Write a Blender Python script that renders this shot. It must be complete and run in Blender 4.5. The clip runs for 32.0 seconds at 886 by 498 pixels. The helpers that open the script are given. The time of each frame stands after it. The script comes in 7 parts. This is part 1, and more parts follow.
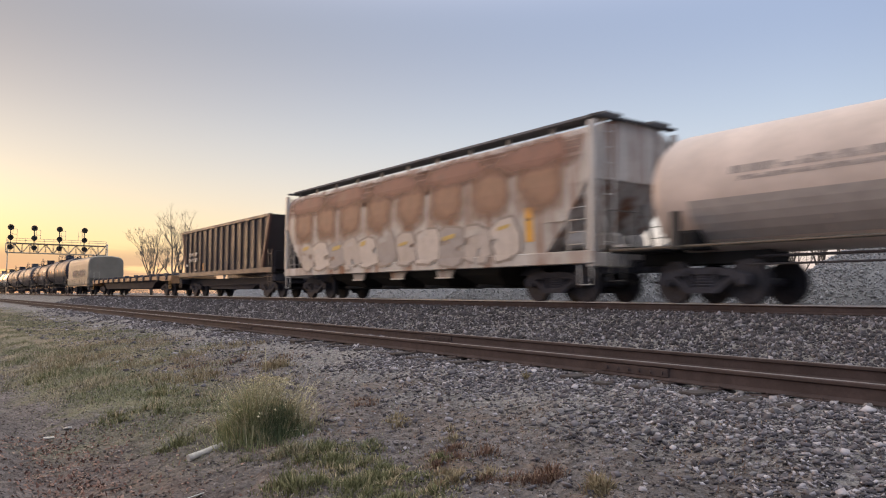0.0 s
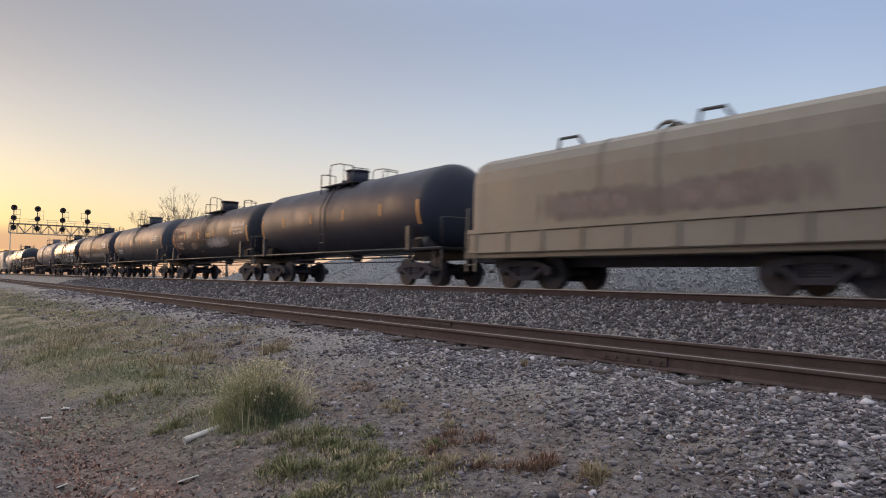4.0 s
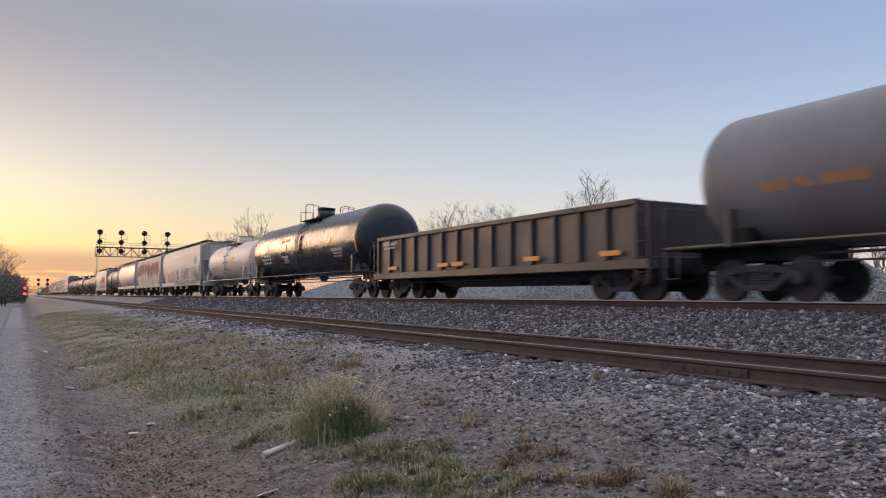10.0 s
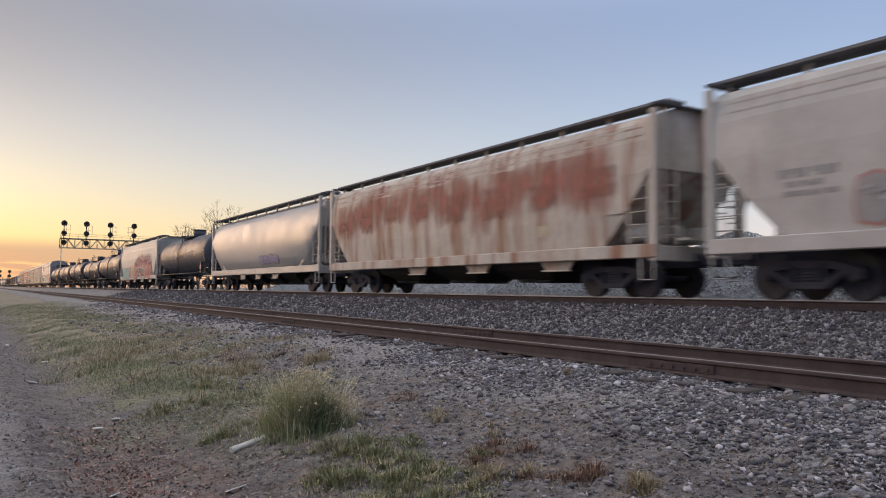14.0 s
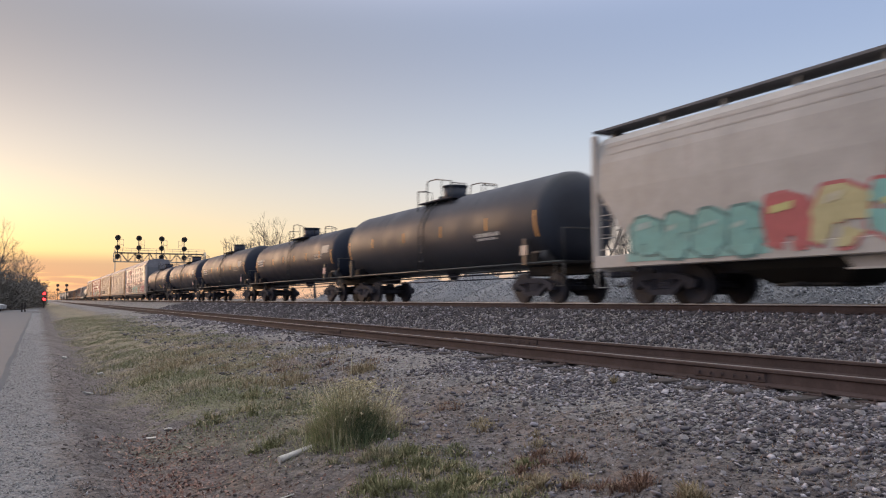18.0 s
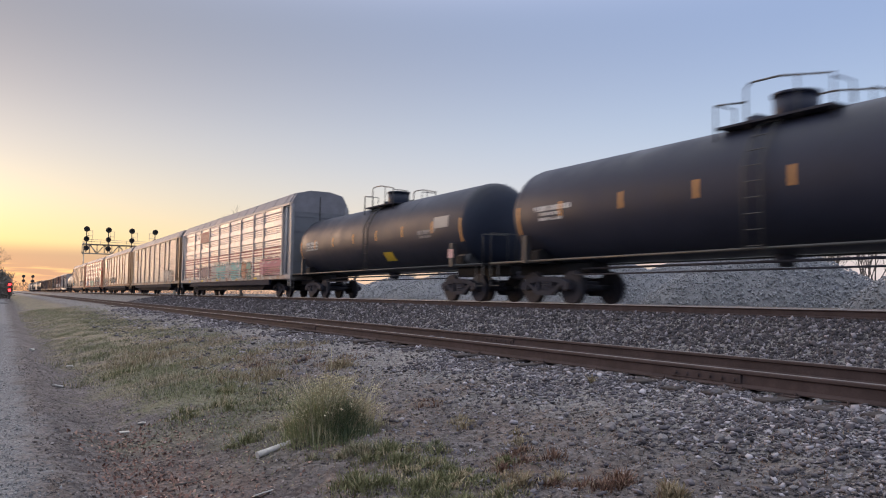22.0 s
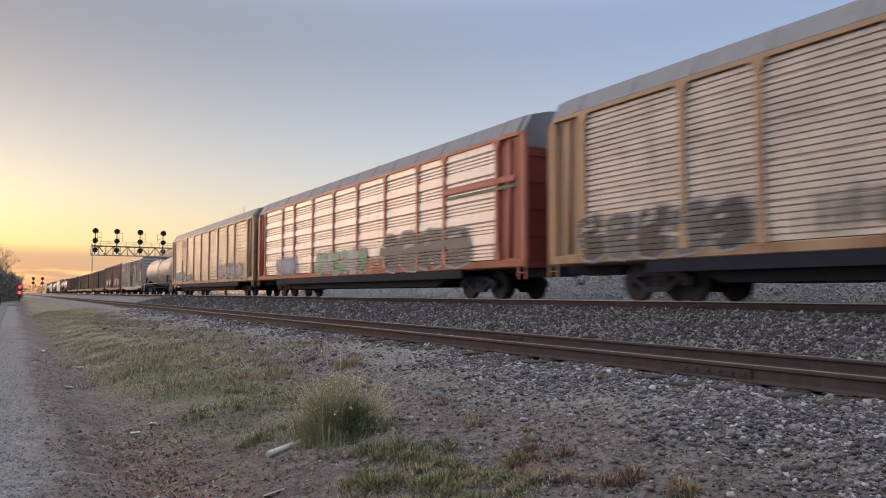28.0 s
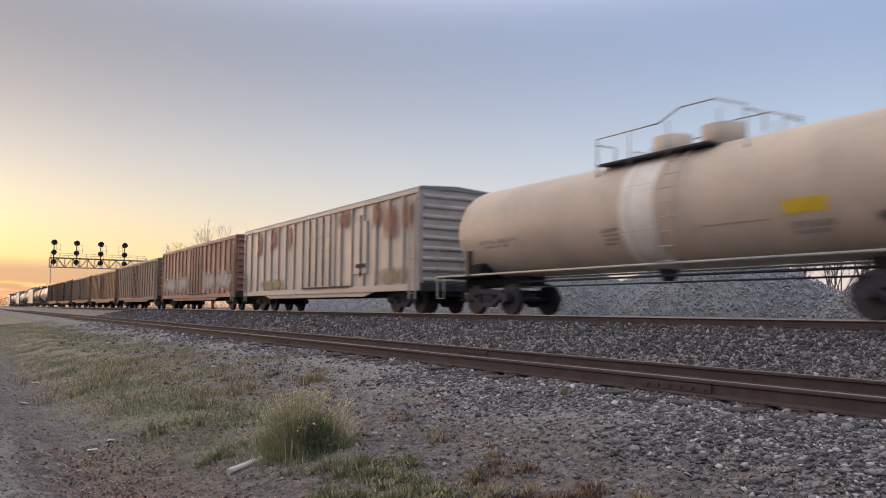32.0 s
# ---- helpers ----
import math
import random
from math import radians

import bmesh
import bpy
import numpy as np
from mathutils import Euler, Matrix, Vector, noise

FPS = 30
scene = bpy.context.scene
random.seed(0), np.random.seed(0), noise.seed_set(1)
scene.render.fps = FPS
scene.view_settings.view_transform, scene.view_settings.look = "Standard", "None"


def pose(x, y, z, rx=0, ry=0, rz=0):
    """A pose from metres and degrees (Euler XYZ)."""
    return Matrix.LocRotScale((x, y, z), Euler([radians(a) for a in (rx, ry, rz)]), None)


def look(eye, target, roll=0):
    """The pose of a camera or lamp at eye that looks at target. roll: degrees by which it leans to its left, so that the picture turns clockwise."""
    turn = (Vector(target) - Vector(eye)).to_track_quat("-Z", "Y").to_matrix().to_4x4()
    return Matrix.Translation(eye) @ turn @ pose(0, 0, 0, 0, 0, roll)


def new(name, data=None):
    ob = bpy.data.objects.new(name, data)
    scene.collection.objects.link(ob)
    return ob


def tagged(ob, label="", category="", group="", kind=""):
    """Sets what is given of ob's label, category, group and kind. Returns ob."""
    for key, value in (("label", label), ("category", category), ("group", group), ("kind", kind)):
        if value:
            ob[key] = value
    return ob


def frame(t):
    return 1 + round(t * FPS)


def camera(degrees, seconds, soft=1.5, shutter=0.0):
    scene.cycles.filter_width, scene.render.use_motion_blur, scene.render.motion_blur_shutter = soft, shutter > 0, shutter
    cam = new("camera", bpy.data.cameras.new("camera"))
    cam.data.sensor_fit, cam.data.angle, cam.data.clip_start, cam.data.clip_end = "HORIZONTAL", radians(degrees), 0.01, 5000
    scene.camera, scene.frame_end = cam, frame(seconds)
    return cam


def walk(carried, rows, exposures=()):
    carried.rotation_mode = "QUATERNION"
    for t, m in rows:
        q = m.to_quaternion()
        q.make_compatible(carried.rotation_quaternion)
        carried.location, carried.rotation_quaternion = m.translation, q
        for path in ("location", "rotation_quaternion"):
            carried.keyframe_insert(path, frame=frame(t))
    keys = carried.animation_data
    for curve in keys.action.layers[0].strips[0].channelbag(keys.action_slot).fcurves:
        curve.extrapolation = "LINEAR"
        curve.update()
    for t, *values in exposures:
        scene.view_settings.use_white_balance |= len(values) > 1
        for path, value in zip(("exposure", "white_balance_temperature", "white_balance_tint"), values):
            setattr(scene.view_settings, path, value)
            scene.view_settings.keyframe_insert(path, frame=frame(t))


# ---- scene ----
cam = camera(61.6, 32.0, soft=1.05, shutter=0.4)
# hand-held on one spot beside the road
walk(cam, [
    (0, pose(-0.028, -0.026, 1.406, 93.50, -0.26, -35.15)), (0.5, pose(0.027, -0.025, 1.410, 93.57, -0.71, -34.34)), (1, pose(0.049, -0.022, 1.416, 93.47, -0.77, -34.71)),
    (1.5, pose(0.053, 0.005, 1.417, 93.45, -0.69, -36.02)), (2, pose(0.054, 0.015, 1.415, 93.19, -0.74, -36.85)), (2.5, pose(0.049, 0.006, 1.415, 92.85, -0.82, -37.11)),
    (3, pose(0.033, 0.003, 1.408, 92.50, -0.99, -36.59)), (3.5, pose(0.025, -0.002, 1.402, 92.36, -1.37, -35.24)), (5.5, pose(0.018, -0.018, 1.401, 92.85, -0.65, -34.94)),
    (6, pose(0.021, -0.013, 1.399, 92.76, -0.70, -34.98)), (6.5, pose(0.016, -0.015, 1.396, 92.63, -0.70, -34.24)), (7, pose(0.017, -0.014, 1.398, 92.49, -0.61, -32.78)),
    (7.5, pose(0.020, -0.012, 1.398, 92.44, -0.46, -30.88)), (8, pose(0.021, -0.008, 1.399, 92.52, -0.21, -29.00)), (8.5, pose(0.016, -0.004, 1.397, 92.69, -0.08, -27.69)),
    (9, pose(0.000, -0.000, 1.400, 92.92, 0.00, -27.14)), (9.5, pose(0.004, 0.002, 1.401, 93.33, -0.04, -27.13)), (10, pose(0.010, -0.010, 1.402, 93.46, 0.06, -29.70)),
    (10.5, pose(0.009, -0.007, 1.403, 93.24, -0.14, -31.08)), (11, pose(0.010, -0.010, 1.403, 92.98, -0.28, -31.39)), (11.5, pose(0.008, -0.009, 1.404, 92.72, -0.28, -31.54)),
    (12, pose(0.010, -0.007, 1.401, 92.52, -0.26, -31.51)), (12.5, pose(0.006, -0.011, 1.402, 92.47, -0.21, -31.45)), (13, pose(0.009, -0.005, 1.400, 92.61, -0.21, -31.39)),
    (13.5, pose(0.008, 0.006, 1.403, 92.87, -0.28, -31.56)), (14, pose(0.008, 0.002, 1.405, 93.09, -0.39, -31.96)), (14.5, pose(0.015, 0.004, 1.405, 93.21, -0.55, -32.74)),
    (16.5, pose(-0.003, -0.022, 1.416, 93.19, -0.43, -33.65)), (17, pose(0.002, -0.022, 1.417, 93.30, -0.14, -32.17)), (17.5, pose(0.008, -0.026, 1.417, 93.53, 0.08, -30.31)),
    (18, pose(0.012, -0.021, 1.412, 93.75, 0.29, -28.53)), (18.5, pose(0.006, -0.009, 1.413, 93.83, 0.33, -27.28)), (19, pose(-0.016, 0.010, 1.413, 93.80, 0.32, -26.91)),
    (19.5, pose(-0.035, 0.027, 1.408, 93.68, 0.21, -27.23)), (20, pose(-0.043, 0.045, 1.405, 93.61, 0.09, -28.07)), (20.5, pose(-0.053, 0.036, 1.404, 93.51, -0.13, -28.87)),
    (21, pose(-0.060, 0.033, 1.401, 93.51, -0.40, -29.58)), (21.5, pose(-0.060, 0.032, 1.400, 93.54, -0.62, -30.15)), (22, pose(-0.054, 0.032, 1.400, 93.62, -0.69, -30.61)),
    (22.5, pose(-0.052, 0.037, 1.403, 93.77, -0.77, -31.02)), (23, pose(-0.056, 0.038, 1.402, 93.98, -0.78, -31.31)), (23.5, pose(-0.058, 0.033, 1.398, 94.19, -0.83, -31.41)),
    (24, pose(-0.060, 0.028, 1.400, 94.25, -0.79, -31.32)), (24.5, pose(-0.061, 0.030, 1.403, 94.21, -0.66, -31.15)), (25, pose(-0.063, 0.029, 1.399, 94.10, -0.45, -30.89)),
    (25.5, pose(-0.061, 0.027, 1.402, 93.88, -0.11, -30.63)), (27.5, pose(-0.048, 0.041, 1.399, 93.14, 0.03, -30.06)), (28, pose(-0.054, 0.042, 1.400, 93.45, -0.10, -30.02)),
    (28.5, pose(-0.057, 0.035, 1.403, 93.83, -0.16, -30.26)), (29, pose(-0.051, 0.033, 1.401, 94.20, -0.16, -31.05)), (29.5, pose(-0.049, 0.029, 1.400, 94.36, -0.18, -32.03)),
    (30, pose(-0.043, 0.023, 1.403, 94.45, -0.18, -32.93)), (30.5, pose(-0.046, 0.022, 1.406, 94.57, -0.19, -33.36)), (31, pose(-0.050, 0.020, 1.406, 94.60, -0.19, -33.07)),
    (31.5, pose(-0.057, 0.016, 1.404, 94.62, -0.29, -32.49)), (32, pose(-0.053, 0.017, 1.408, 94.57, -0.33, -32.60)),
], exposures=((0, 0.54, 6950, 12), (2, 0.60, 6850, 12), (3, 0.40, 6750, 11), (3.5, 0.40, 6700, 11), (6, 0.56, 6450, 11), (7, 0.52, 6600, 11), (8.5, 0.40, 6500, 11), (10, 0.38, 6350, 12), (11, 0.38, 6250, 12), (12, 0.44, 6300, 12), (14, 0.40, 6400, 11), (17, 0.56, 6550, 12), (18, 0.44, 6600, 12), (19, 0.38, 6350, 11), (20, 0.38, 6270, 13), (22, 0.40, 6280, 13), (24, 0.40, 6500, 12), (25, 0.38, 6350, 11), (28, 0.38, 6450, 11), (29.5, 0.42, 6500, 12), (31, 0.50, 6700, 12), (32, 0.42, 6700, 12)))

# ---- light: dusk sky with the sun just down, ahead along the track ----
SUN_AZ = -20.0      # degrees to the left of the track's direction (+Y)
world = bpy.data.worlds.new("dusk_sky")
scene.world = world
world.use_nodes = True


def build_sky():
    nt = world.node_tree
    nt.nodes.clear()
    N, K = nt.nodes.new, nt.links.new
    out, bg = N("ShaderNodeOutputWorld"), N("ShaderNodeBackground")
    tc, sep = N("ShaderNodeTexCoord"), N("ShaderNodeSeparateXYZ")
    K(tc.outputs["Generated"], sep.inputs[0])

    def math_node(op, a, b=None, clamp=False):
        n = N("ShaderNodeMath")
        n.operation, n.use_clamp = op, clamp
        for i, v in enumerate((a, b)):
            if v is None:
                continue
            if isinstance(v, (int, float)):
                n.inputs[i].default_value = v
            else:
                K(v, n.inputs[i])
        return n.outputs[0]

    def ramp(fac, stops):
        r = N("ShaderNodeValToRGB")
        r.color_ramp.interpolation = "B_SPLINE" if len(stops) > 4 else "EASE"
        els = r.color_ramp.elements
        while len(els) < len(stops):
            els.new(0.5)
        for e, (p, c) in zip(els, stops):
            e.position, e.color = p, (*c, 1)
        K(fac, r.inputs[0])
        return r.outputs[0]

    # how near the direction is to the sunset, by heading
    sx, sy = math.sin(radians(SUN_AZ)), math.cos(radians(SUN_AZ))
    hor = math_node("SQRT", math_node("ADD", math_node("MULTIPLY", sep.outputs[0], sep.outputs[0]),
                                      math_node("MULTIPLY", sep.outputs[1], sep.outputs[1])))
    dot = math_node("ADD", math_node("MULTIPLY", sep.outputs[0], sx), math_node("MULTIPLY", sep.outputs[1], sy))
    cosaz = math_node("DIVIDE", dot, math_node("MAXIMUM", hor, 0.02))
    half = math_node("MULTIPLY", math_node("ADD", cosaz, 1.0), 0.5, True)
    near = math_node("POWER", half, 4.0, True)
    lobe = math_node("POWER", half, 34.0, True)
    elev = math_node("MULTIPLY", sep.outputs[2], 1.0, True)
    warm = ramp(elev, [(0.0, (0.72, 0.36, 0.16)), (0.03, (0.78, 0.49, 0.16)), (0.065, (0.68, 0.505, 0.20)), (0.115, (0.57, 0.485, 0.335)), (0.17, (0.46, 0.425, 0.38)),
                       (0.235, (0.345, 0.315, 0.305)), (0.31, (0.245, 0.23, 0.235)), (0.40, (0.205, 0.215, 0.245)), (0.68, (1.03, 1.05, 1.33)), (1.0, (1.60, 1.55, 2.04))])
    cool = ramp(elev, [(0.0, (0.60, 0.52, 0.51)), (0.08, (0.54, 0.54, 0.60)), (0.15, (0.42, 0.485, 0.59)), (0.21, (0.335, 0.435, 0.575)), (0.267, (0.28, 0.37, 0.535)), (0.33, (0.235, 0.32, 0.50)), (0.40, (0.24, 0.325, 0.51)),
                       (0.68, (1.02, 1.06, 1.36)), (1.0, (1.60, 1.55, 2.04))])
    glow_up = ramp(elev, [(0.0, (0.02, 0.01, 0.0)), (0.045, (0.16, 0.11, 0.03)), (0.10, (0.48, 0.41, 0.20)), (0.16, (0.24, 0.21, 0.15)), (0.26, (0.03, 0.03, 0.025)), (0.36, (0, 0, 0))])
    mix = N("ShaderNodeMix")
    mix.data_type = "RGBA"
    K(near, mix.inputs[0]); K(cool, mix.inputs[6]); K(warm, mix.inputs[7])
    # brighter round the place where the sun went down
    lit = N("ShaderNodeMix")
    lit.data_type, lit.blend_type = "RGBA", "ADD"
    K(lobe, lit.inputs[0]); K(mix.outputs[2], lit.inputs[6]); K(glow_up, lit.inputs[7])
    # thin cloud bank low over the sunset
    mp, cl = N("ShaderNodeMapping"), N("ShaderNodeTexNoise")
    mp.inputs["Scale"].default_value = (4.5, 4.5, 52)
    cl.inputs["Scale"].default_value, cl.inputs["Detail"].default_value = 1.0, 5
    K(tc.outputs["Generated"], mp.inputs[0]); K(mp.outputs[0], cl.inputs["Vector"])
    band = ramp(elev, [(0.004, (0.1, 0.1, 0.1)), (0.020, (1, 1, 1)), (0.042, (1, 1, 1)), (0.062, (0, 0, 0))])
    cm = math_node("MULTIPLY", ramp(cl.outputs["Fac"], [(0.49, (0, 0, 0)), (0.57, (1, 1, 1))]), band)
    cmix = N("ShaderNodeMix")
    cmix.data_type = "RGBA"
    K(math_node("MULTIPLY", math_node("MULTIPLY", cm, near), 0.95), cmix.inputs[0]); K(lit.outputs[2], cmix.inputs[6])
    cmix.inputs[7].default_value = (0.31, 0.225, 0.19, 1)
    # the clear air itself, from the sky model
    sky = N("ShaderNodeTexSky")
    sky.sky_type, sky.sun_disc = "NISHITA", False
    sky.sun_elevation, sky.sun_rotation = radians(1.0), radians(SUN_AZ)
    add = N("ShaderNodeMix")
    add.data_type, add.blend_type = "RGBA", "ADD"
    add.inputs[0].default_value = 0.04
    K(cmix.outputs[2], add.inputs[6]); K(sky.outputs[0], add.inputs[7])
    # the sky opposite the sunset is already darker
    away = math_node("MULTIPLY", math_node("SUBTRACT", 0.15, cosaz), 1.1, True)
    dim = N("ShaderNodeMix")
    dim.data_type, dim.blend_type = "RGBA", "MULTIPLY"
    K(math_node("MULTIPLY", away, math_node("SUBTRACT", 1.0, elev)), dim.inputs[0])
    dim.inputs[7].default_value = (0.50, 0.52, 0.58, 1)
    K(add.outputs[2], dim.inputs[6]); K(dim.outputs[2], bg.inputs[0])
    bg.inputs[1].default_value = 1.0
    K(bg.outputs[0], out.inputs[0])


build_sky()
sun = new("sun", bpy.data.lights.new("sun", "SUN"))
sun.data.energy, sun.data.angle, sun.data.color = 1.2, radians(30), (1.0, 0.64, 0.40)
sun.matrix_world = look((0, 0, 0), (-math.sin(radians(SUN_AZ)), -math.cos(radians(SUN_AZ)), -0.12))

# ---- materials ----


def material(name, base, rough=0.6, metal=0.0, vary=0.25, scale=3.0, bump=0.0, tint=None, rust=0.0, streak=1.0, own=False, coords="Object", fine=40.0, spec=0.5):
    """A weathered surface: base colour (own: the object's own colour), mottled at two scales towards tint, with rust runs and fine relief."""
    m = bpy.data.materials.new(name)
    m.use_nodes = True
    nt = m.node_tree
    N, K = nt.nodes.new, nt.links.new
    p = nt.nodes["Principled BSDF"]
    tc = N("ShaderNodeTexCoord")
    mp = N("ShaderNodeMapping")
    K(tc.outputs[coords], mp.inputs[0])
    info = N("ShaderNodeObjectInfo")
    shift = N("ShaderNodeVectorMath")
    shift.operation = "ADD"
    K(mp.outputs[0], shift.inputs[0])
    if coords == "Object":
        K(info.outputs["Random"], mp.inputs["Location"])
    K(info.outputs["Random"], shift.inputs[1])

    def noise_tex(sc, detail, stretch=None):
        n = N("ShaderNodeTexNoise")
        n.inputs["Scale"].default_value, n.inputs["Detail"].default_value, n.inputs["Roughness"].default_value = sc, detail, 0.65
        if stretch:
            q = N("ShaderNodeMapping")
            q.inputs["Scale"].default_value = stretch
            K(shift.outputs[0], q.inputs[0]); K(q.outputs[0], n.inputs["Vector"])
        else:
            K(shift.outputs[0], n.inputs["Vector"])
        return n.outputs["Fac"]

    def ramp(fac, a, b, lo=0.0, hi=1.0):
        r = N("ShaderNodeMapRange")
        r.inputs[1].default_value, r.inputs[2].default_value, r.inputs[3].default_value, r.inputs[4].default_value = a, b, lo, hi
        K(fac, r.inputs[0])
        return r.outputs[0]

    def blend(fac, a, b, kind="MIX"):
        x = N("ShaderNodeMix")
        x.data_type, x.blend_type = "RGBA", kind
        for i, v in ((0, fac), (6, a), (7, b)):
            if isinstance(v, (int, float)):
                x.inputs[i].default_value = v
            elif isinstance(v, tuple):
                x.inputs[i].default_value = (*v, 1)
            else:
                K(v, x.inputs[i])
        return x.outputs[2]

    col = info.outputs["Color"] if own else base
    big = noise_tex(scale, 4)
    dark = blend(1.0, col, tuple(1 - vary for _ in range(3)), "MULTIPLY")
    c = blend(ramp(big, 0.35, 0.65), dark, col)
    small = noise_tex(fine, 3)
    c = blend(ramp(small, 0.3, 0.7, 0.0, 0.5), c, blend(1.0, c, tuple(1 - 0.8 * vary for _ in range(3)), "MULTIPLY"))
    if tint:
        c = blend(ramp(noise_tex(scale * 2.3, 5), 0.5, 0.72, 0, 0.8), c, tint)
    if rust:
        run = noise_tex(1.6, 4, (streak * 1.5, streak * 1.5, 0.12))
        c = blend(ramp(run, 0.62 - 0.25 * rust, 0.80 - 0.2 * rust, 0, min(1, 0.4 + rust)), c, (0.20, 0.085, 0.045))
    K(c, p.inputs["Base Color"])
    p.inputs["Roughness"].default_value, p.inputs["Metallic"].default_value = rough, metal
    p.inputs["Specular IOR Level"].default_value = spec
    rr = ramp(big, 0.3, 0.7, max(0.05, rough - 0.12), min(1, rough + 0.12))
    K(rr, p.inputs["Roughness"])
    if bump:
        b = N("ShaderNodeBump")
        b.inputs["Strength"].default_value, b.inputs["Distance"].default_value = 0.6, bump
        K(noise_tex(fine * 0.8, 5), b.inputs["Height"]); K(b.outputs[0], p.inputs["Normal"])
    return m


def glow(name, col, strength):
    m = bpy.data.materials.new(name)
    m.use_nodes = True
    p = m.node_tree.nodes["Principled BSDF"]
    p.inputs["Base Color"].default_value = (*col, 1)
    p.inputs["Emission Color"].default_value, p.inputs["Emission Strength"].default_value = (*col, 1), strength
    return m


PAINT = material("weathered_paint", (1, 1, 1), 0.55, 0, 0.22, 0.9, 0.004, own=True, rust=0.12, fine=12)
PAINT_RUSTY = material("rust_streaked_paint", (1, 1, 1), 0.65, 0, 0.3, 0.8, 0.006, own=True, rust=0.62, streak=0.8, fine=10)
GLOSS = material("glossy_tank_paint", (1, 1, 1), 0.27, 0, 0.2, 0.7, 0.0, own=True, fine=6, spec=0.5)
SHEEN = material("worn_enamel", (1, 1, 1), 0.46, 0, 0.2, 0.8, 0.002, own=True, rust=0.08, fine=8, spec=0.6)
SATIN = material("satin_tank_paint", (1, 1, 1), 0.52, 0, 0.22, 0.6, 0.002, own=True, fine=6, spec=0.26)
DARK = material("dull_black_underframe_paint", (1, 1, 1), 0.8, 0, 0.3, 2.0, 0.003, own=True, fine=15, spec=0.12)
DECAL = material("sprayed_paint", (1, 1, 1), 0.6, 0, 0.2, 3, 0, own=True)
DECAL_SOFT = material("faded_stain", (1, 1, 1), 0.7, 0, 0.25, 2.0, 0, own=True)


def soften(m, ragged=0.5, full=0.5, most=0.9, stretch=(1, 1, 1)):
    """Lets a stain fade out raggedly towards its edges."""
    nt = m.node_tree
    N, K = nt.nodes.new, nt.links.new
    p, out = nt.nodes["Principled BSDF"], nt.nodes["Material Output"]
    tc, sep, nz = N("ShaderNodeTexCoord"), N("ShaderNodeSeparateXYZ"), N("ShaderNodeTexNoise")
    K(tc.outputs["Generated"], sep.inputs[0])
    nz.inputs["Scale"].default_value, nz.inputs["Detail"].default_value = 2.2, 4
    mp = N("ShaderNodeMapping")
    mp.inputs["Scale"].default_value = stretch
    K(tc.outputs["Object"], mp.inputs[0]); K(mp.outputs[0], nz.inputs["Vector"])

    def ma(op, a, b):
        n = N("ShaderNodeMath")
        n.operation = op
        for i, v in enumerate((a, b)):
            if isinstance(v, (int, float)):
                n.inputs[i].default_value = v
            else:
                K(v, n.inputs[i])
        return n.outputs[0]

    e = [ma("MULTIPLY", ma("MULTIPLY", sep.outputs[i], ma("SUBTRACT", 1.0, sep.outputs[i])), 4.0) for i in (1, 2)]
    a = ma("ADD", ma("MULTIPLY", e[0], e[1]), ma("MULTIPLY", ma("SUBTRACT", nz.outputs["Fac"], 0.5), 2.2 * ragged))
    r = N("ShaderNodeMapRange")
    r.inputs[1].default_value, r.inputs[2].default_value, r.inputs[4].default_value = 0.08, full, most
    K(a, r.inputs[0])
    tr, mix = N("ShaderNodeBsdfTransparent"), N("ShaderNodeMixShader")
    K(r.outputs[0], mix.inputs[0]); K(tr.outputs[0], mix.inputs[1]); K(p.outputs[0], mix.inputs[2])
    K(mix.outputs[0], out.inputs[0])


soften(DECAL_SOFT, 0.3, 0.8, 0.85)
RUN_SOFT = material("thin_rust_wash", (1, 1, 1), 0.75, 0, 0.25, 2.0, 0, own=True)
soften(RUN_SOFT, 0.7, 1.1, 0.75, (2.5, 2.5, 0.35))
STEEL = material("grimy_steel", (0.056, 0.058, 0.075), 0.8, 0.0, 0.4, 4, 0.004, tint=(0.060, 0.056, 0.062), fine=30, spec=0.15)
WHEELM = material("worn_wheel_steel", (0.050, 0.049, 0.060), 0.7, 0.0, 0.4, 6, 0.002, tint=(0.060, 0.050, 0.052), spec=0.2)
GALV = material("galvanised_roof", (0.235, 0.235, 0.26), 0.55, 0.2, 0.25, 1.2, 0.002, tint=(0.18, 0.18, 0.20), fine=15)
RAIL_RUST = material("rusted_rail", (0.088, 0.066, 0.065), 0.85, 0.0, 0.35, 3, 0.003, tint=(0.055, 0.042, 0.042), fine=35, spec=0.15)
RAIL_SHINE = material("polished_rail_head", (0.42, 0.43, 0.46), 0.5, 0.35, 0.15, 3, 0.0)
RAIL_DULL = material("dull_rail_head", (0.20, 0.185, 0.188), 0.45, 0.35, 0.3, 2.5, 0.001, tint=(0.16, 0.12, 0.115))
TIE = material("old_timber_tie", (0.050, 0.040, 0.040), 0.9, 0, 0.45, 5, 0.01, tint=(0.035, 0.03, 0.028), fine=25)
STONE = material("ballast_stone", (0.25, 0.238, 0.25), 0.85, 0, 0.35, 9, 0.004, tint=(0.19, 0.175, 0.17), fine=60)
ASPHALT = material("worn_asphalt", (0.122, 0.122, 0.130), 0.85, 0, 0.22, 0.5, 0.004, tint=(0.098, 0.097, 0.104), fine=60)
BARK = material("winter_bark", (0.16, 0.14, 0.125), 0.9, 0, 0.35, 2, 0.01, fine=15)
TWIG = material("winter_twigs", (0.21, 0.18, 0.155), 0.9, 0, 0.3, 1, 0)
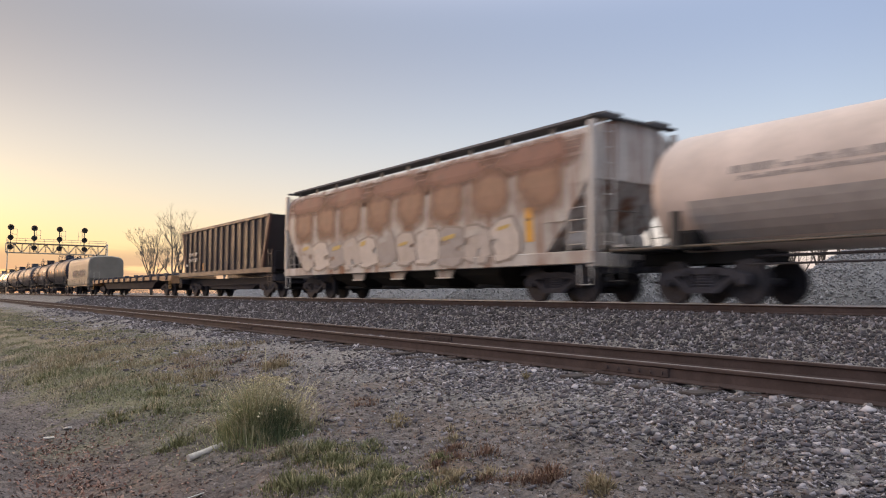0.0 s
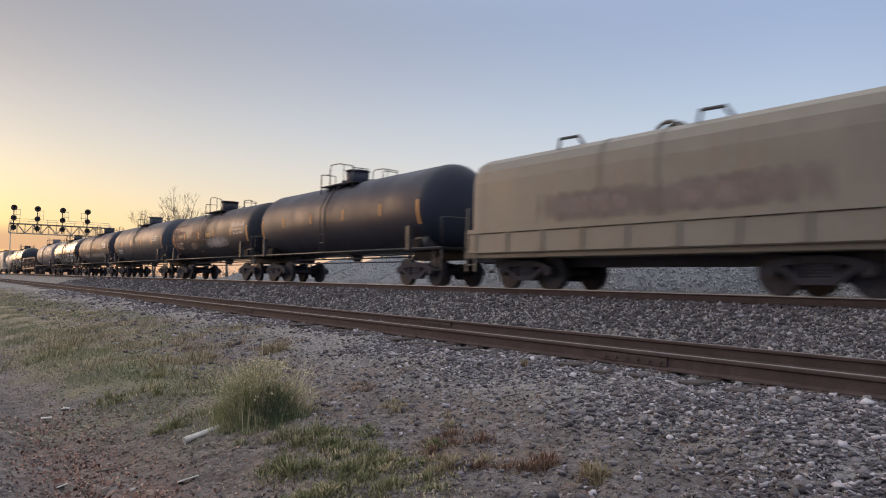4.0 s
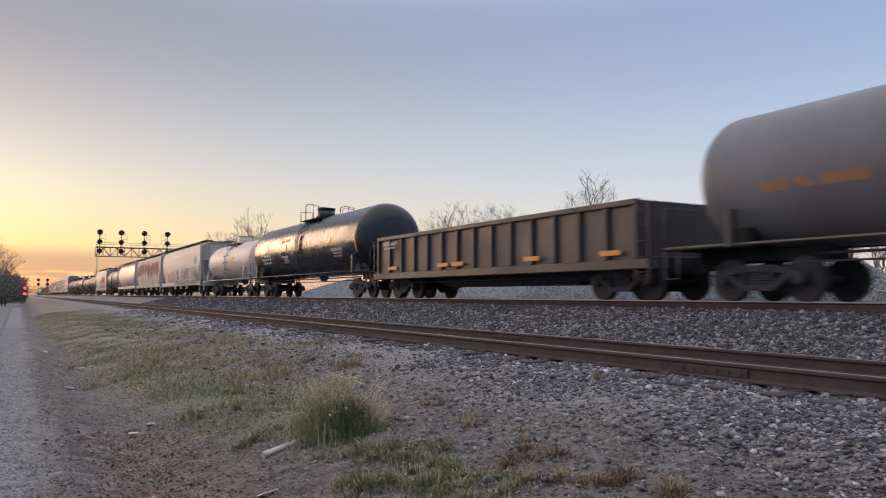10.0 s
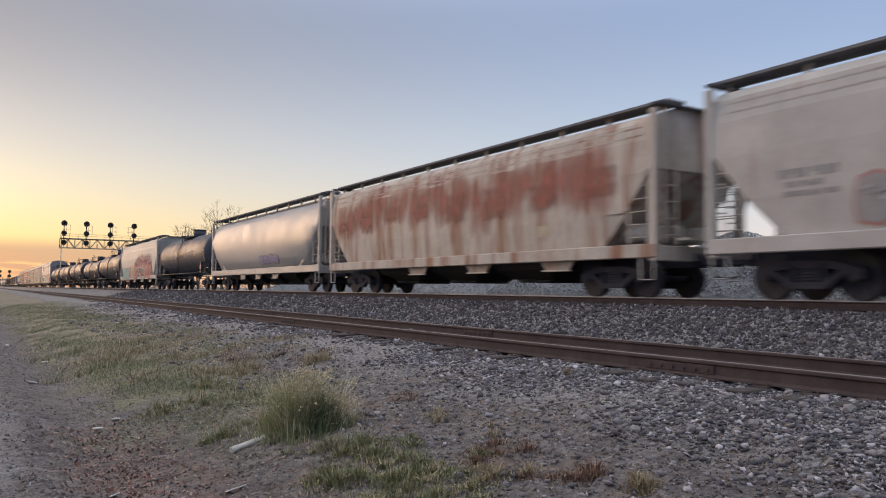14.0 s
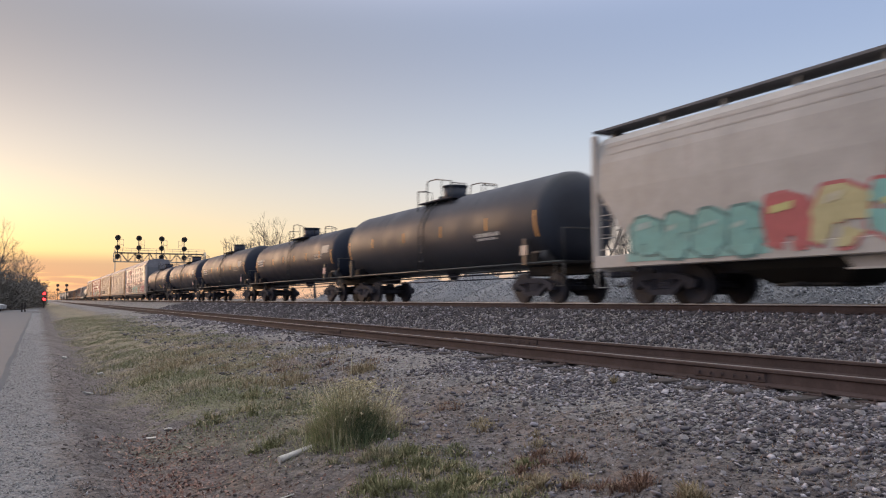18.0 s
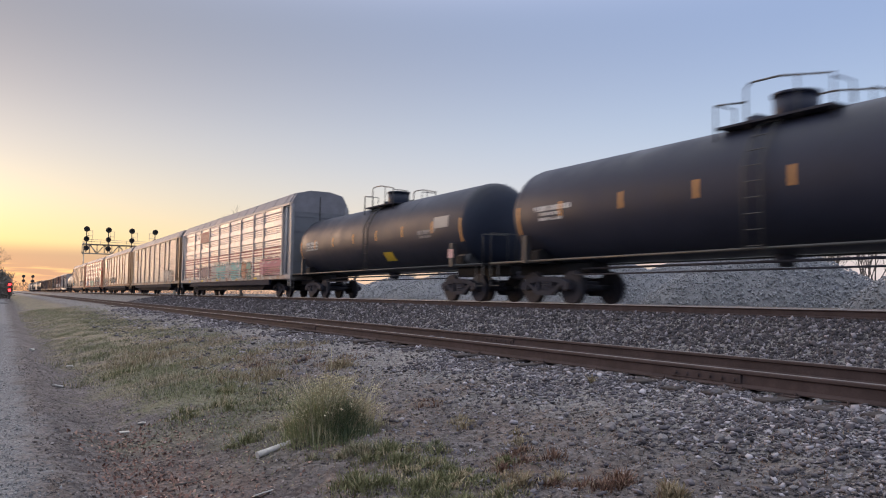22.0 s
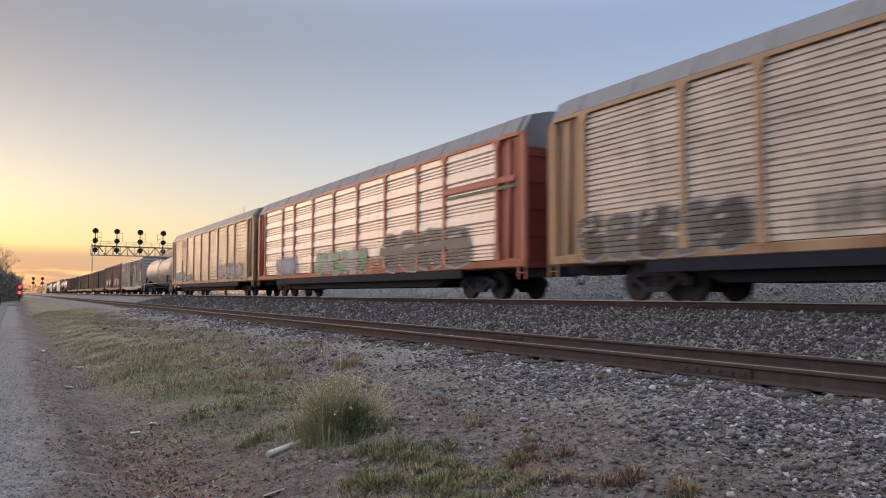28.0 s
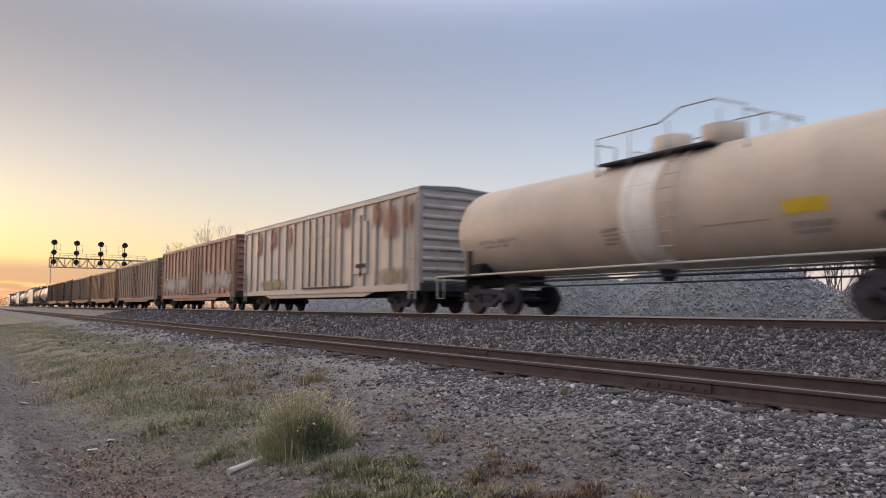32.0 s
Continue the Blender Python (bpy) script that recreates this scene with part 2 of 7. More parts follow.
HEDGE = material("bare_undergrowth", (0.17, 0.16, 0.145), 0.95, 0, 0.3, 0.6, 0.02, tint=(0.14, 0.125, 0.105))
GANTRY = material("weathered_aluminium_truss", (0.66, 0.58, 0.45), 0.6, 0.2, 0.2, 1, 0)
BLACKM = material("signal_black", (0.032, 0.029, 0.028), 0.6, 0, 0.2, 2, 0)
PVC = material("white_plastic", (0.62, 0.60, 0.57), 0.5, 0, 0.25, 9, 0.001, tint=(0.40, 0.37, 0.33), fine=50)
HEAPSTONE = material("crushed_stone_face", (0.27, 0.28, 0.305), 0.9, 0, 0.3, 9, 0.03, tint=(0.19, 0.197, 0.215), fine=22)
YELLOW = material("yellow_deck_paint", (0.45, 0.265, 0.14), 0.6, 0, 0.35, 1.0, 0.004, rust=0.4, fine=12)


def ground_material():
    """Earth verge: packed dirt, gravel and thatch, blending by distance from the track."""
    m = bpy.data.materials.new("verge_earth")
    m.use_nodes = True
    nt = m.node_tree
    N, K = nt.nodes.new, nt.links.new
    p = nt.nodes["Principled BSDF"]
    tc, sep = N("ShaderNodeTexCoord"), N("ShaderNodeSeparateXYZ")
    K(tc.outputs["Object"], sep.inputs[0])

    def nz(sc, det=5):
        n = N("ShaderNodeTexNoise")
        n.inputs["Scale"].default_value, n.inputs["Detail"].default_value, n.inputs["Roughness"].default_value = sc, det, 0.7
        K(tc.outputs["Object"], n.inputs["Vector"])
        return n.outputs["Fac"]

    def rng(v, a, b, lo=0.0, hi=1.0):
        r = N("ShaderNodeMapRange")
        r.inputs[1].default_value, r.inputs[2].default_value, r.inputs[3].default_value, r.inputs[4].default_value = a, b, lo, hi
        K(v, r.inputs[0])
        return r.outputs[0]

    def mx(f, a, b):
        x = N("ShaderNodeMix")
        x.data_type = "RGBA"
        for i, v in ((0, f), (6, a), (7, b)):
            if isinstance(v, tuple):
                x.inputs[i].default_value = (*v, 1)
            else:
                K(v, x.inputs[i])
        return x.outputs[2]

    def ma(op, a, b):
        n = N("ShaderNodeMath")
        n.operation = op
        for i, v in enumerate((a, b)):
            if isinstance(v, (int, float)):
                n.inputs[i].default_value = v
            else:
                K(v, n.inputs[i])
        return n.outputs[0]

    dirt = mx(rng(nz(0.9), 0.35, 0.65), (0.128, 0.112, 0.110), (0.226, 0.203, 0.202))
    dirt = mx(rng(nz(7, 8), 0.42, 0.62), dirt, (0.077, 0.064, 0.062))
    dirt = mx(rng(nz(40, 8), 0.55, 0.75), dirt, (0.30, 0.275, 0.267))
    # reddish leaf litter along the ditch
    lit = ma("MULTIPLY", rng(nz(1.6), 0.34, 0.52), ma("MULTIPLY", rng(sep.outputs[0], 0.55, 0.85), rng(sep.outputs[0], 1.9, 1.35)))
    lit = ma("MULTIPLY", lit, rng(sep.outputs[1], 8.5, 5.2))
    dirt = mx(ma("MULTIPLY", lit, 0.75), dirt, mx(rng(nz(30), 0.35, 0.65), (0.115, 0.070, 0.060), (0.235, 0.150, 0.125)))
    vor = N("ShaderNodeTexVoronoi")
    vor.inputs["Scale"].default_value = 22
    K(tc.outputs["Object"], vor.inputs["Vector"])
    bw = N("ShaderNodeSeparateXYZ")
    K(vor.outputs["Color"], bw.inputs[0])
    grav = mx(bw.outputs[0], (0.13, 0.125, 0.125), (0.33, 0.315, 0.31))
    x = ma("ADD", sep.outputs[0], rng(nz(0.7), 0.3, 0.7, -0.9, 0.9))
    gfac = ma("MULTIPLY", rng(x, 3.7, 4.9), rng(nz(6), 0.25, 0.5))
    c = mx(gfac, dirt, grav)
    # loose grey gravel along the road
    sh = ma("MULTIPLY", rng(ma("ADD", sep.outputs[0], rng(nz(1.3), 0.3, 0.7, -0.25, 0.25)), 0.40, 0.10), 1.0)
    vor2 = N("ShaderNodeTexVoronoi")
    vor2.inputs["Scale"].default_value = 55
    K(tc.outputs["Object"], vor2.inputs["Vector"])
    bw2 = N("ShaderNodeSeparateXYZ")
    K(vor2.outputs["Color"], bw2.inputs[0])
    c = mx(sh, c, mx(bw2.outputs[0], (0.145, 0.145, 0.150), (0.30, 0.30, 0.31)))
    # thatch of dead grass
    xr = ma("SUBTRACT", x, ma("MULTIPLY", rng(sep.outputs[1], 6.0, 16.0), 1.3))
    gr = ma("MULTIPLY", ma("MULTIPLY", rng(sep.outputs[1], 5.5, 9.5), rng(nz(0.9), 0.30, 0.48)), ma("MULTIPLY", rng(x, 1.1, 1.8), rng(xr, 3.2, 2.5)))
    straw = mx(rng(nz(25), 0.35, 0.65), (0.235, 0.197, 0.130), (0.36, 0.30, 0.205))
    olive = mx(rng(nz(25), 0.35, 0.65), (0.135, 0.142, 0.082), (0.225, 0.22, 0.135))
    c = mx(ma("MULTIPLY", gr, 0.85), c, mx(ma("MULTIPLY", rng(sep.outputs[1], 9, 19), rng(nz(0.6), 0.3, 0.55)), olive, straw))
    # tan and rust-brown dead weed mats
    dead = ma("MULTIPLY", ma("MULTIPLY", rng(nz(1.05), 0.50, 0.62), rng(nz(9, 6), 0.35, 0.6)), ma("MULTIPLY", rng(x, 1.9, 2.6), rng(x, 5.0, 4.2)))
    c = mx(ma("MULTIPLY", dead, 0.7), c, mx(rng(nz(28), 0.35, 0.65), (0.155, 0.098, 0.075), (0.29, 0.205, 0.15)))
    K(c, p.inputs["Base Color"])
    p.inputs["Roughness"].default_value = 0.93
    b = N("ShaderNodeBump")
    b.inputs["Strength"].default_value, b.inputs["Distance"].default_value = 1.0, 0.045
    K(ma("ADD", nz(18), ma("MULTIPLY", vor.outputs["Distance"], -1.2)), b.inputs["Height"]); K(b.outputs[0], p.inputs["Normal"])
    return m


GROUND = ground_material()

# ---- mesh helpers ----


def box(bm, x0, x1, y0, y1, z0, z1, bevel=0.0):
    vs = [bm.verts.new(c) for c in ((x0, y0, z0), (x1, y0, z0), (x1, y1, z0), (x0, y1, z0), (x0, y0, z1), (x1, y0, z1), (x1, y1, z1), (x0, y1, z1))]
    fs = [bm.faces.new([vs[i] for i in q]) for q in ((3, 2, 1, 0), (4, 5, 6, 7), (0, 1, 5, 4), (1, 2, 6, 5), (2, 3, 7, 6), (3, 0, 4, 7))]
    if bevel:
        edges = list({e for f in fs for e in f.edges})
        bmesh.ops.bevel(bm, geom=edges, offset=bevel, segments=1, affect="EDGES")
    return bm


def tube(bm, a, b, r, n=8, r2=None, caps=True):
    """A round bar from a to b."""
    a, b = Vector(a), Vector(b)
    d = (b - a).normalized()
    u = d.orthogonal().normalized()
    v = d.cross(u)
    r2 = r if r2 is None else r2
    ra, rb = [], []
    for i in range(n):
        w = u * math.cos(2 * math.pi * i / n) + v * math.sin(2 * math.pi * i / n)
        ra.append(bm.verts.new(a + w * r)); rb.append(bm.verts.new(b + w * r2))
    for i in range(n):
        f = bm.faces.new((ra[i], ra[(i + 1) % n], rb[(i + 1) % n], rb[i]))
        f.smooth = n > 5
    if caps:
        bm.faces.new(ra[::-1]); bm.faces.new(rb)
    return bm


def path_tube(bm, pts, r, n=6):
    """One round bar bent through the points."""
    p = [Vector(q) for q in pts]
    rings, u = [], None
    for i, c in enumerate(p):
        a, b = (c - p[i - 1]).normalized() if i else None, (p[i + 1] - c).normalized() if i < len(p) - 1 else None
        d = ((a or b) + (b or a)).normalized()
        u = d.orthogonal().normalized() if u is None else (u - d * u.dot(d)).normalized()
        v = d.cross(u)
        rings.append([c + (u * math.cos(2 * math.pi * k / n) + v * math.sin(2 * math.pi * k / n)) * r for k in range(n)])
    return loft(bm, rings, smooth=True)


def prism(bm, poly, y0, y1):
    """A closed outline of (x, z) points drawn out along y."""
    a = [bm.verts.new((x, y0, z)) for x, z in poly]
    b = [bm.verts.new((x, y1, z)) for x, z in poly]
    n = len(poly)
    for i in range(n):
        bm.faces.new((a[i], b[i], b[(i + 1) % n], a[(i + 1) % n]))
    bm.faces.new(a); bm.faces.new(b[::-1])
    return bm


def prism_x(bm, poly, x0, x1):
    """A closed outline of (y, z) points drawn out along x."""
    a = [bm.verts.new((x0, y, z)) for y, z in poly]
    b = [bm.verts.new((x1, y, z)) for y, z in poly]
    n = len(poly)
    for i in range(n):
        bm.faces.new((a[i], a[(i + 1) % n], b[(i + 1) % n], b[i]))
    bm.faces.new(a[::-1]); bm.faces.new(b)
    return bm


def loft(bm, rings, closed=True, smooth=False, caps=True):
    """Skins rings of equal length."""
    rows = [[bm.verts.new(p) for p in ring] for ring in rings]
    n = len(rows[0])
    for a, b in zip(rows, rows[1:]):
        for i in range(n if closed else n - 1):
            f = bm.faces.new((a[i], a[(i + 1) % n], b[(i + 1) % n], b[i]))
            f.smooth = smooth
    if caps and closed:
        bm.faces.new(rows[0][::-1]); bm.faces.new(rows[-1])
    return bm


def mesh_of(name, bm, mat):
    bmesh.ops.recalc_face_normals(bm, faces=bm.faces)
    me = bpy.data.meshes.new(name)
    bm.to_mesh(me)
    bm.free()
    me.materials.append(mat)
    return me


def part(name, bm, mat, parent=None, label="", color=None, at=None):
    """One mesh object, under its thing or part; bm may be a mesh that is shared."""
    me = bm if isinstance(bm, bpy.types.Mesh) else mesh_of(name, bm, mat)
    ob = new(name, me)
    ob.parent = parent
    if at is not None:
        ob.matrix_basis = at if isinstance(at, Matrix) else Matrix.Translation(at)
    if color:
        ob.color = (*color, 1)
    if label:
        ob["label"] = label
    return ob


def B():
    return bmesh.new()


def soup(name, verts, faces, mat, parent=None):
    """A large mesh from arrays: verts (n, 3), faces (m, 3 or 4)."""
    me = bpy.data.meshes.new(name)
    k = faces.shape[1]
    me.vertices.add(len(verts)); me.vertices.foreach_set("co", np.asarray(verts, np.float32).ravel())
    me.loops.add(faces.size); me.loops.foreach_set("vertex_index", faces.astype(np.int32).ravel())
    me.polygons.add(len(faces))
    me.polygons.foreach_set("loop_start", np.arange(0, faces.size, k, dtype=np.int32))
    me.update(calc_edges=True)
    me.validate()
    me.materials.append(mat)
    ob = new(name, me)
    ob.parent = parent
    return ob

# ---- ground, road and tracks ----
XT, ZR = 14.5, 1.235         # main track: centre line and rail top
XN, ZN = 7.15, 0.69          # rusty siding: centre line and rail top
GAUGE = 1.505                # between rail centres
PROFILE = [(-3000, 0.0), (-60, 0.0), (-8, 0.0), (0.40, 0.0), (0.65, -0.08), (1.0, -0.17), (1.5, -0.06), (2.2, 0.10), (3.2, 0.20), (4.2, 0.28), (5.0, 0.38), (5.7, 0.47),
           (6.1, 0.494), (8.2, 0.488), (9.2, 0.45), (9.9, 0.47), (12.5, 1.02), (16.4, 1.02), (17.6, 0.80), (30, 0.75), (3000, 0.75)]


CLODS = [(math.cos(i * 2.4) * f, math.sin(i * 2.4) * f, i * 1.7) for i, f in enumerate((5.3, 8.1, 12.7, 17.9, 24.1, 31.0, 39.0))]


def lay(x, y):
    """Height of the ground: the long profile, gentle swells, and clods on the bare verge."""
    z = np.interp(x, [p[0] for p in PROFILE], [p[1] for p in PROFILE])
    rough = np.where((np.abs(x) < 12) & (x > 0.3), 1.0, 0.0)
    clod = sum(np.sin(a * x + b * y + c + 1.5 * np.sin(0.9 * b * x - 0.7 * a * y)) for a, b, c in CLODS)
    near = np.clip((x - 0.28) / 0.25, 0, 1) * np.clip((5.4 - x) / 0.8, 0, 1) * np.clip((11 - y) / 2, 0, 1)
    return z + rough * (0.022 * np.sin(1.9 * x + 0.7 * y) * np.sin(0.8 * y + 0.4) + 0.010 * np.sin(5.1 * x - 3.3 * y)) + 0.0068 * near * clod


def sheet(name, xs, ys, mat, dz=0.0, fn=lay):
    gx, gy = np.meshgrid(np.array(xs), np.array(ys))
    v = np.stack([gx, gy, fn(gx, gy) + dz], -1).reshape(-1, 3)
    nx, ny = len(xs), len(ys)
    i = (np.arange(ny - 1)[:, None] * nx + np.arange(nx - 1)[None]).ravel()
    f = np.stack([i, i + 1, i + nx + 1, i + nx], -1)
    ob = soup(name, v, f, mat)
    ob.data.polygons.foreach_set("use_smooth", np.ones(len(f), bool))
    return ob


far = [60, 120, 250, 500, 1000, 2000, 4000]
xs = [-x for x in far[::-1]] + [-30, -15, -8] + list(np.arange(-1, 0.3, 0.16)) + list(np.arange(0.3, 6.2, 0.065)) + list(np.arange(6.3, 20, 0.18)) + [22, 26, 30, 40] + far
ys = [-y for y in far[::-1]] + [-30, -15, -8, -4] + list(np.arange(-2, 2.4, 0.2)) + list(np.arange(2.4, 10, 0.065)) + list(np.arange(10.05, 26, 0.16)) + list(np.arange(26, 80, 1.5)) + [90, 110] + far[1:]
ground = tagged(sheet("ground", xs, ys, GROUND), "dry verge of packed earth and gravel beside the railway", "ground", kind="structure")

road_bm = B()
ry = list(np.arange(-12, 40, 0.5)) + list(np.arange(40, 101, 5))
rings = []
for y in ry:
    e = 0.020 * math.sin(0.9 * y) + 0.008 * math.sin(2.7 * y)
    rings.append([(-6.4, y, 0.045), (-3.4, y, 0.075), (-0.54 + e, y, 0.05), (-0.42 + e, y, -0.02), (-6.45, y, -0.05)])
loft(road_bm, rings)
road = tagged(part("road", road_bm, ASPHALT), "worn grey asphalt road with a ragged edge", "road", kind="structure")
cross_bm = box(B(), -160, 0.5, 95, 103, -0.05, 0.048)
tagged(part("road", cross_bm, ASPHALT), "grey asphalt side road crossing at the far end", "road", kind="structure")

RAIL = [(-0.07, 0), (0.07, 0), (0.07, 0.012), (0.012, 0.035), (0.010, 0.125), (0.036, 0.140), (0.037, 0.162), (0.030, 0.172), (-0.030, 0.172), (-0.037, 0.162), (-0.036, 0.140),
        (-0.010, 0.125), (-0.012, 0.035), (-0.07, 0.012)]


def track(name, xc, zr, shine, label, joints):
    """A railway track: its rails, ties, plates and joint bars."""
    t = tagged(new(name), label, "railway track", kind="structure")
    bar = box(B(), -0.03, 0.03, -0.46, 0.46, 0.03, 0.125, 0.008)
    for k in range(6):
        tube(bar, (-0.05, -0.38 + 0.152 * k, 0.078), (0.05, -0.38 + 0.152 * k, 0.078), 0.019, 6)
    bar = mesh_of("joint_bar", bar, RAIL_RUST)
    for side in (-1, 1):
        x = xc + side * GAUGE / 2
        rail = part("rail", prism(B(), [(x + a, zr - 0.172 + b) for a, b in RAIL], -700, 1500), RAIL_RUST, t, "rusted steel rail")
        if shine:
            part("rail_head", box(B(), x - 0.039, x + 0.039, -700, 1500, zr - 0.016, zr + 0.003), RAIL_SHINE, rail, "polished running surface")
        else:
            part("rail_head", box(B(), x - 0.031, x + 0.031, -700, 1500, zr - 0.006, zr + 0.003), RAIL_DULL, rail, "dull worn running surface")
        for y in joints[side]:
            part("joint_bar", bar, RAIL_RUST, rail, at=(x, y, zr - 0.172))
    tie = mesh_of("tie", box(B(), -1.28, 1.28, -0.11, 0.11, -0.175, 0, 0.012), TIE)
    plate = B()
    for s in (-1, 1):
        box(plate, s * GAUGE / 2 - 0.17, s * GAUGE / 2 + 0.17, -0.09, 0.09, 0.0, 0.012)
        for a in (-0.1, 0.1):
            tube(plate, (s * GAUGE / 2 + a, 0.05 * (1 if a > 0 else -1), 0), (s * GAUGE / 2 + a, 0.05 * (1 if a > 0 else -1), 0.04), 0.012, 6)
    plate = mesh_of("tie_plate", plate, RAIL_RUST)
    for k in range(115):
        y = -3 + k * 0.53
        sink = 0.012 * math.sin(k * 2.7)
        a = part("tie", tie, TIE, t, at=pose(xc + 0.02 * math.sin(k * 1.9), y, zr - 0.186 + sink - 0.004, 0, 0, 1.2 * math.sin(k * 4.1)))
        part("tie_plate", plate, RAIL_RUST, a)
    return t


siding = track("siding_track", XN, ZN, False, "rusty disused siding track with worn timber ties", {-1: (5.45, 17.3, 29.2, 41.0), 1: (11.4, 23.2, 35.0)})
main_track = track("main_track", XT, ZR, True, "main line track with polished rail heads on raised ballast", {-1: (), 1: ()})

# ---- loose stone ----
rng = np.random.default_rng(7)
CUBE = np.array([(x, y, z) for x in (-1, 1) for y in (-1, 1) for z in (-1, 1)], float)
CUBE_F = np.array([(0, 1, 3, 2), (4, 6, 7, 5), (0, 4, 5, 1), (2, 3, 7, 6), (0, 2, 6, 4), (1, 5, 7, 3)])


OCTA = np.array([(1, 0, 0), (0, 1, 0), (-1, 0, 0), (0, -1, 0), (0, 0, 1), (0, 0, -1)], float)
OCTA_F = np.array([(0, 1, 4), (1, 2, 4), (2, 3, 4), (3, 0, 4), (1, 0, 5), (2, 1, 5), (3, 2, 5), (0, 3, 5)])


def stones(name, xyz, size, mat, label, kind="stuff", chip=False, flat=1.0, lying=0.0):
    """Crushed stones at the given places, each with its own chipped shape; lying: how far they tip from lying flat (0: any way round)."""
    n = len(xyz)
    base, quads = (OCTA * 1.25, OCTA_F) if chip else (CUBE, CUBE_F)
    m = len(base)
    v = base[None] * np.array([1, 1, flat]) * (1 + rng.uniform(-0.45, 0.25, (n, m, 3))) + rng.uniform(-0.25, 0.25, (n, m, 3)) * chip
    v *= (size[:, None] * rng.uniform(0.6, 1.25, (n, 3)))[:, None, :] * 0.5
    if lying:
        yaw, tip = rng.uniform(0, 2 * math.pi, n), rng.normal(0, lying, (n, 2))
        q = np.stack([np.cos(yaw / 2), tip[:, 0] / 2, tip[:, 1] / 2, np.sin(yaw / 2)], -1)
    else:
        q = rng.normal(size=(n, 4))
    q /= np.linalg.norm(q, axis=1)[:, None]
    w, x, y, z = q.T
    R = np.stack([1 - 2 * (y * y + z * z), 2 * (x * y - z * w), 2 * (x * z + y * w), 2 * (x * y + z * w), 1 - 2 * (x * x + z * z), 2 * (y * z - x * w),
                  2 * (x * z - y * w), 2 * (y * z + x * w), 1 - 2 * (x * x + y * y)], -1).reshape(n, 3, 3)
    v = np.einsum("nij,nkj->nki", R, v) + xyz[:, None, :]
    f = (quads[None] + m * np.arange(n)[:, None, None]).reshape(-1, quads.shape[1])
    return tagged(soup(name, v.reshape(-1, 3), f, mat), label, "gravel", kind=kind)


def island_material(name, a, b, c, rough=0.88, at=0.55):
    """Stone whose grey differs from piece to piece."""
    m = bpy.data.materials.new(name)
    m.use_nodes = True
    nt = m.node_tree
    N, K = nt.nodes.new, nt.links.new
    p = nt.nodes["Principled BSDF"]
    g, r, nz, tc = N("ShaderNodeNewGeometry"), N("ShaderNodeValToRGB"), N("ShaderNodeTexNoise"), N("ShaderNodeTexCoord")
    r.color_ramp.elements[0].color, r.color_ramp.elements[1].color = (*a, 1), (*c, 1)
    e = r.color_ramp.elements.new(at)
    e.color = (*b, 1)
    K(g.outputs["Random Per Island"], r.inputs[0])
    nz.inputs["Scale"].default_value, nz.inputs["Detail"].default_value = 45, 4
    K(tc.outputs["Object"], nz.inputs["Vector"])
    x = N("ShaderNodeMix")
    x.data_type, x.blend_type = "RGBA", "MULTIPLY"
    x.inputs[0].default_value = 0.45
    K(r.outputs[0], x.inputs[6]); K(nz.outputs["Fac"], x.inputs[7])
    K(x.outputs[2], p.inputs["Base Color"])
    p.inputs["Roughness"].default_value = rough
    return m


BALLAST_A = island_material("grey_limestone_ballast", (0.050, 0.045, 0.053), (0.168, 0.155, 0.177), (0.54, 0.515, 0.56), 0.85, 0.72)
BALLAST_B = island_material("brown_grey_ballast", (0.042, 0.038, 0.044), (0.112, 0.102, 0.117), (0.40, 0.38, 0.42), 0.88, 0.80)
CLOD = island_material("earth_clods", (0.085, 0.072, 0.070), (0.157, 0.134, 0.130), (0.40, 0.365, 0.355), 0.9, 0.75)
SHOULDER = island_material("grey_road_grit", (0.12, 0.118, 0.122), (0.215, 0.215, 0.222), (0.40, 0.40, 0.41), 0.9, 0.7)
PILE = island_material("pale_crushed_stone", (0.25, 0.26, 0.285), (0.325, 0.34, 0.37), (0.44, 0.455, 0.49))


def scatter(n, x0, x1, y0, y1, power=1.0):
    """Places that thin out with distance along the track."""
    x = rng.uniform(x0, x1, n)
    u = rng.uniform(0, 1, n)
    y = y0 * (y1 / y0) ** (u ** power)
    return x, y


x, y = scatter(165000, 2.7, 8.6, 1.6, 45, 0.8)
keep = rng.uniform(0, 1, len(x)) < np.clip((x - 4.1 + 0.35 * np.sin(y * 0.9) + 0.35 * np.sin(2.3 * y + x) - 0.25 * np.clip(y - 6, 0, 4) + 0.2 * np.clip(5 - y, 0, 3)) / 1.2, 0.10, 1)
x, y = x[keep], y[keep]
size = rng.gamma(3.2, 0.0054, len(x)).clip(0.008, 0.065) * np.clip(0.85 + y / 28, 0.85, 1.9)
off = (np.abs(np.abs(x - XN) - GAUGE / 2) > 0.09)
x, y, size = x[off], y[off], size[off]
z = lay(x, y) + size * rng.uniform(-0.05, 0.35, len(x))
stones("siding_ballast", np.stack([x, y, z], -1), size * 1.2, BALLAST_A, "loose grey crushed limestone along the rusty siding", flat=0.42, lying=0.38)

x, y = scatter(72000, 8.4, 13.6, 2.5, 75, 0.72)
size = rng.gamma(5, 0.0088, len(x)).clip(0.02, 0.09) * np.clip(0.9 + y / 50, 0.9, 2.0)
z = lay(x, y) + size * rng.uniform(-0.1, 0.3, len(x))
stones("main_ballast", np.stack([x, y, z], -1), size, BALLAST_B, "brown-grey ballast bank under the main line", chip=True)

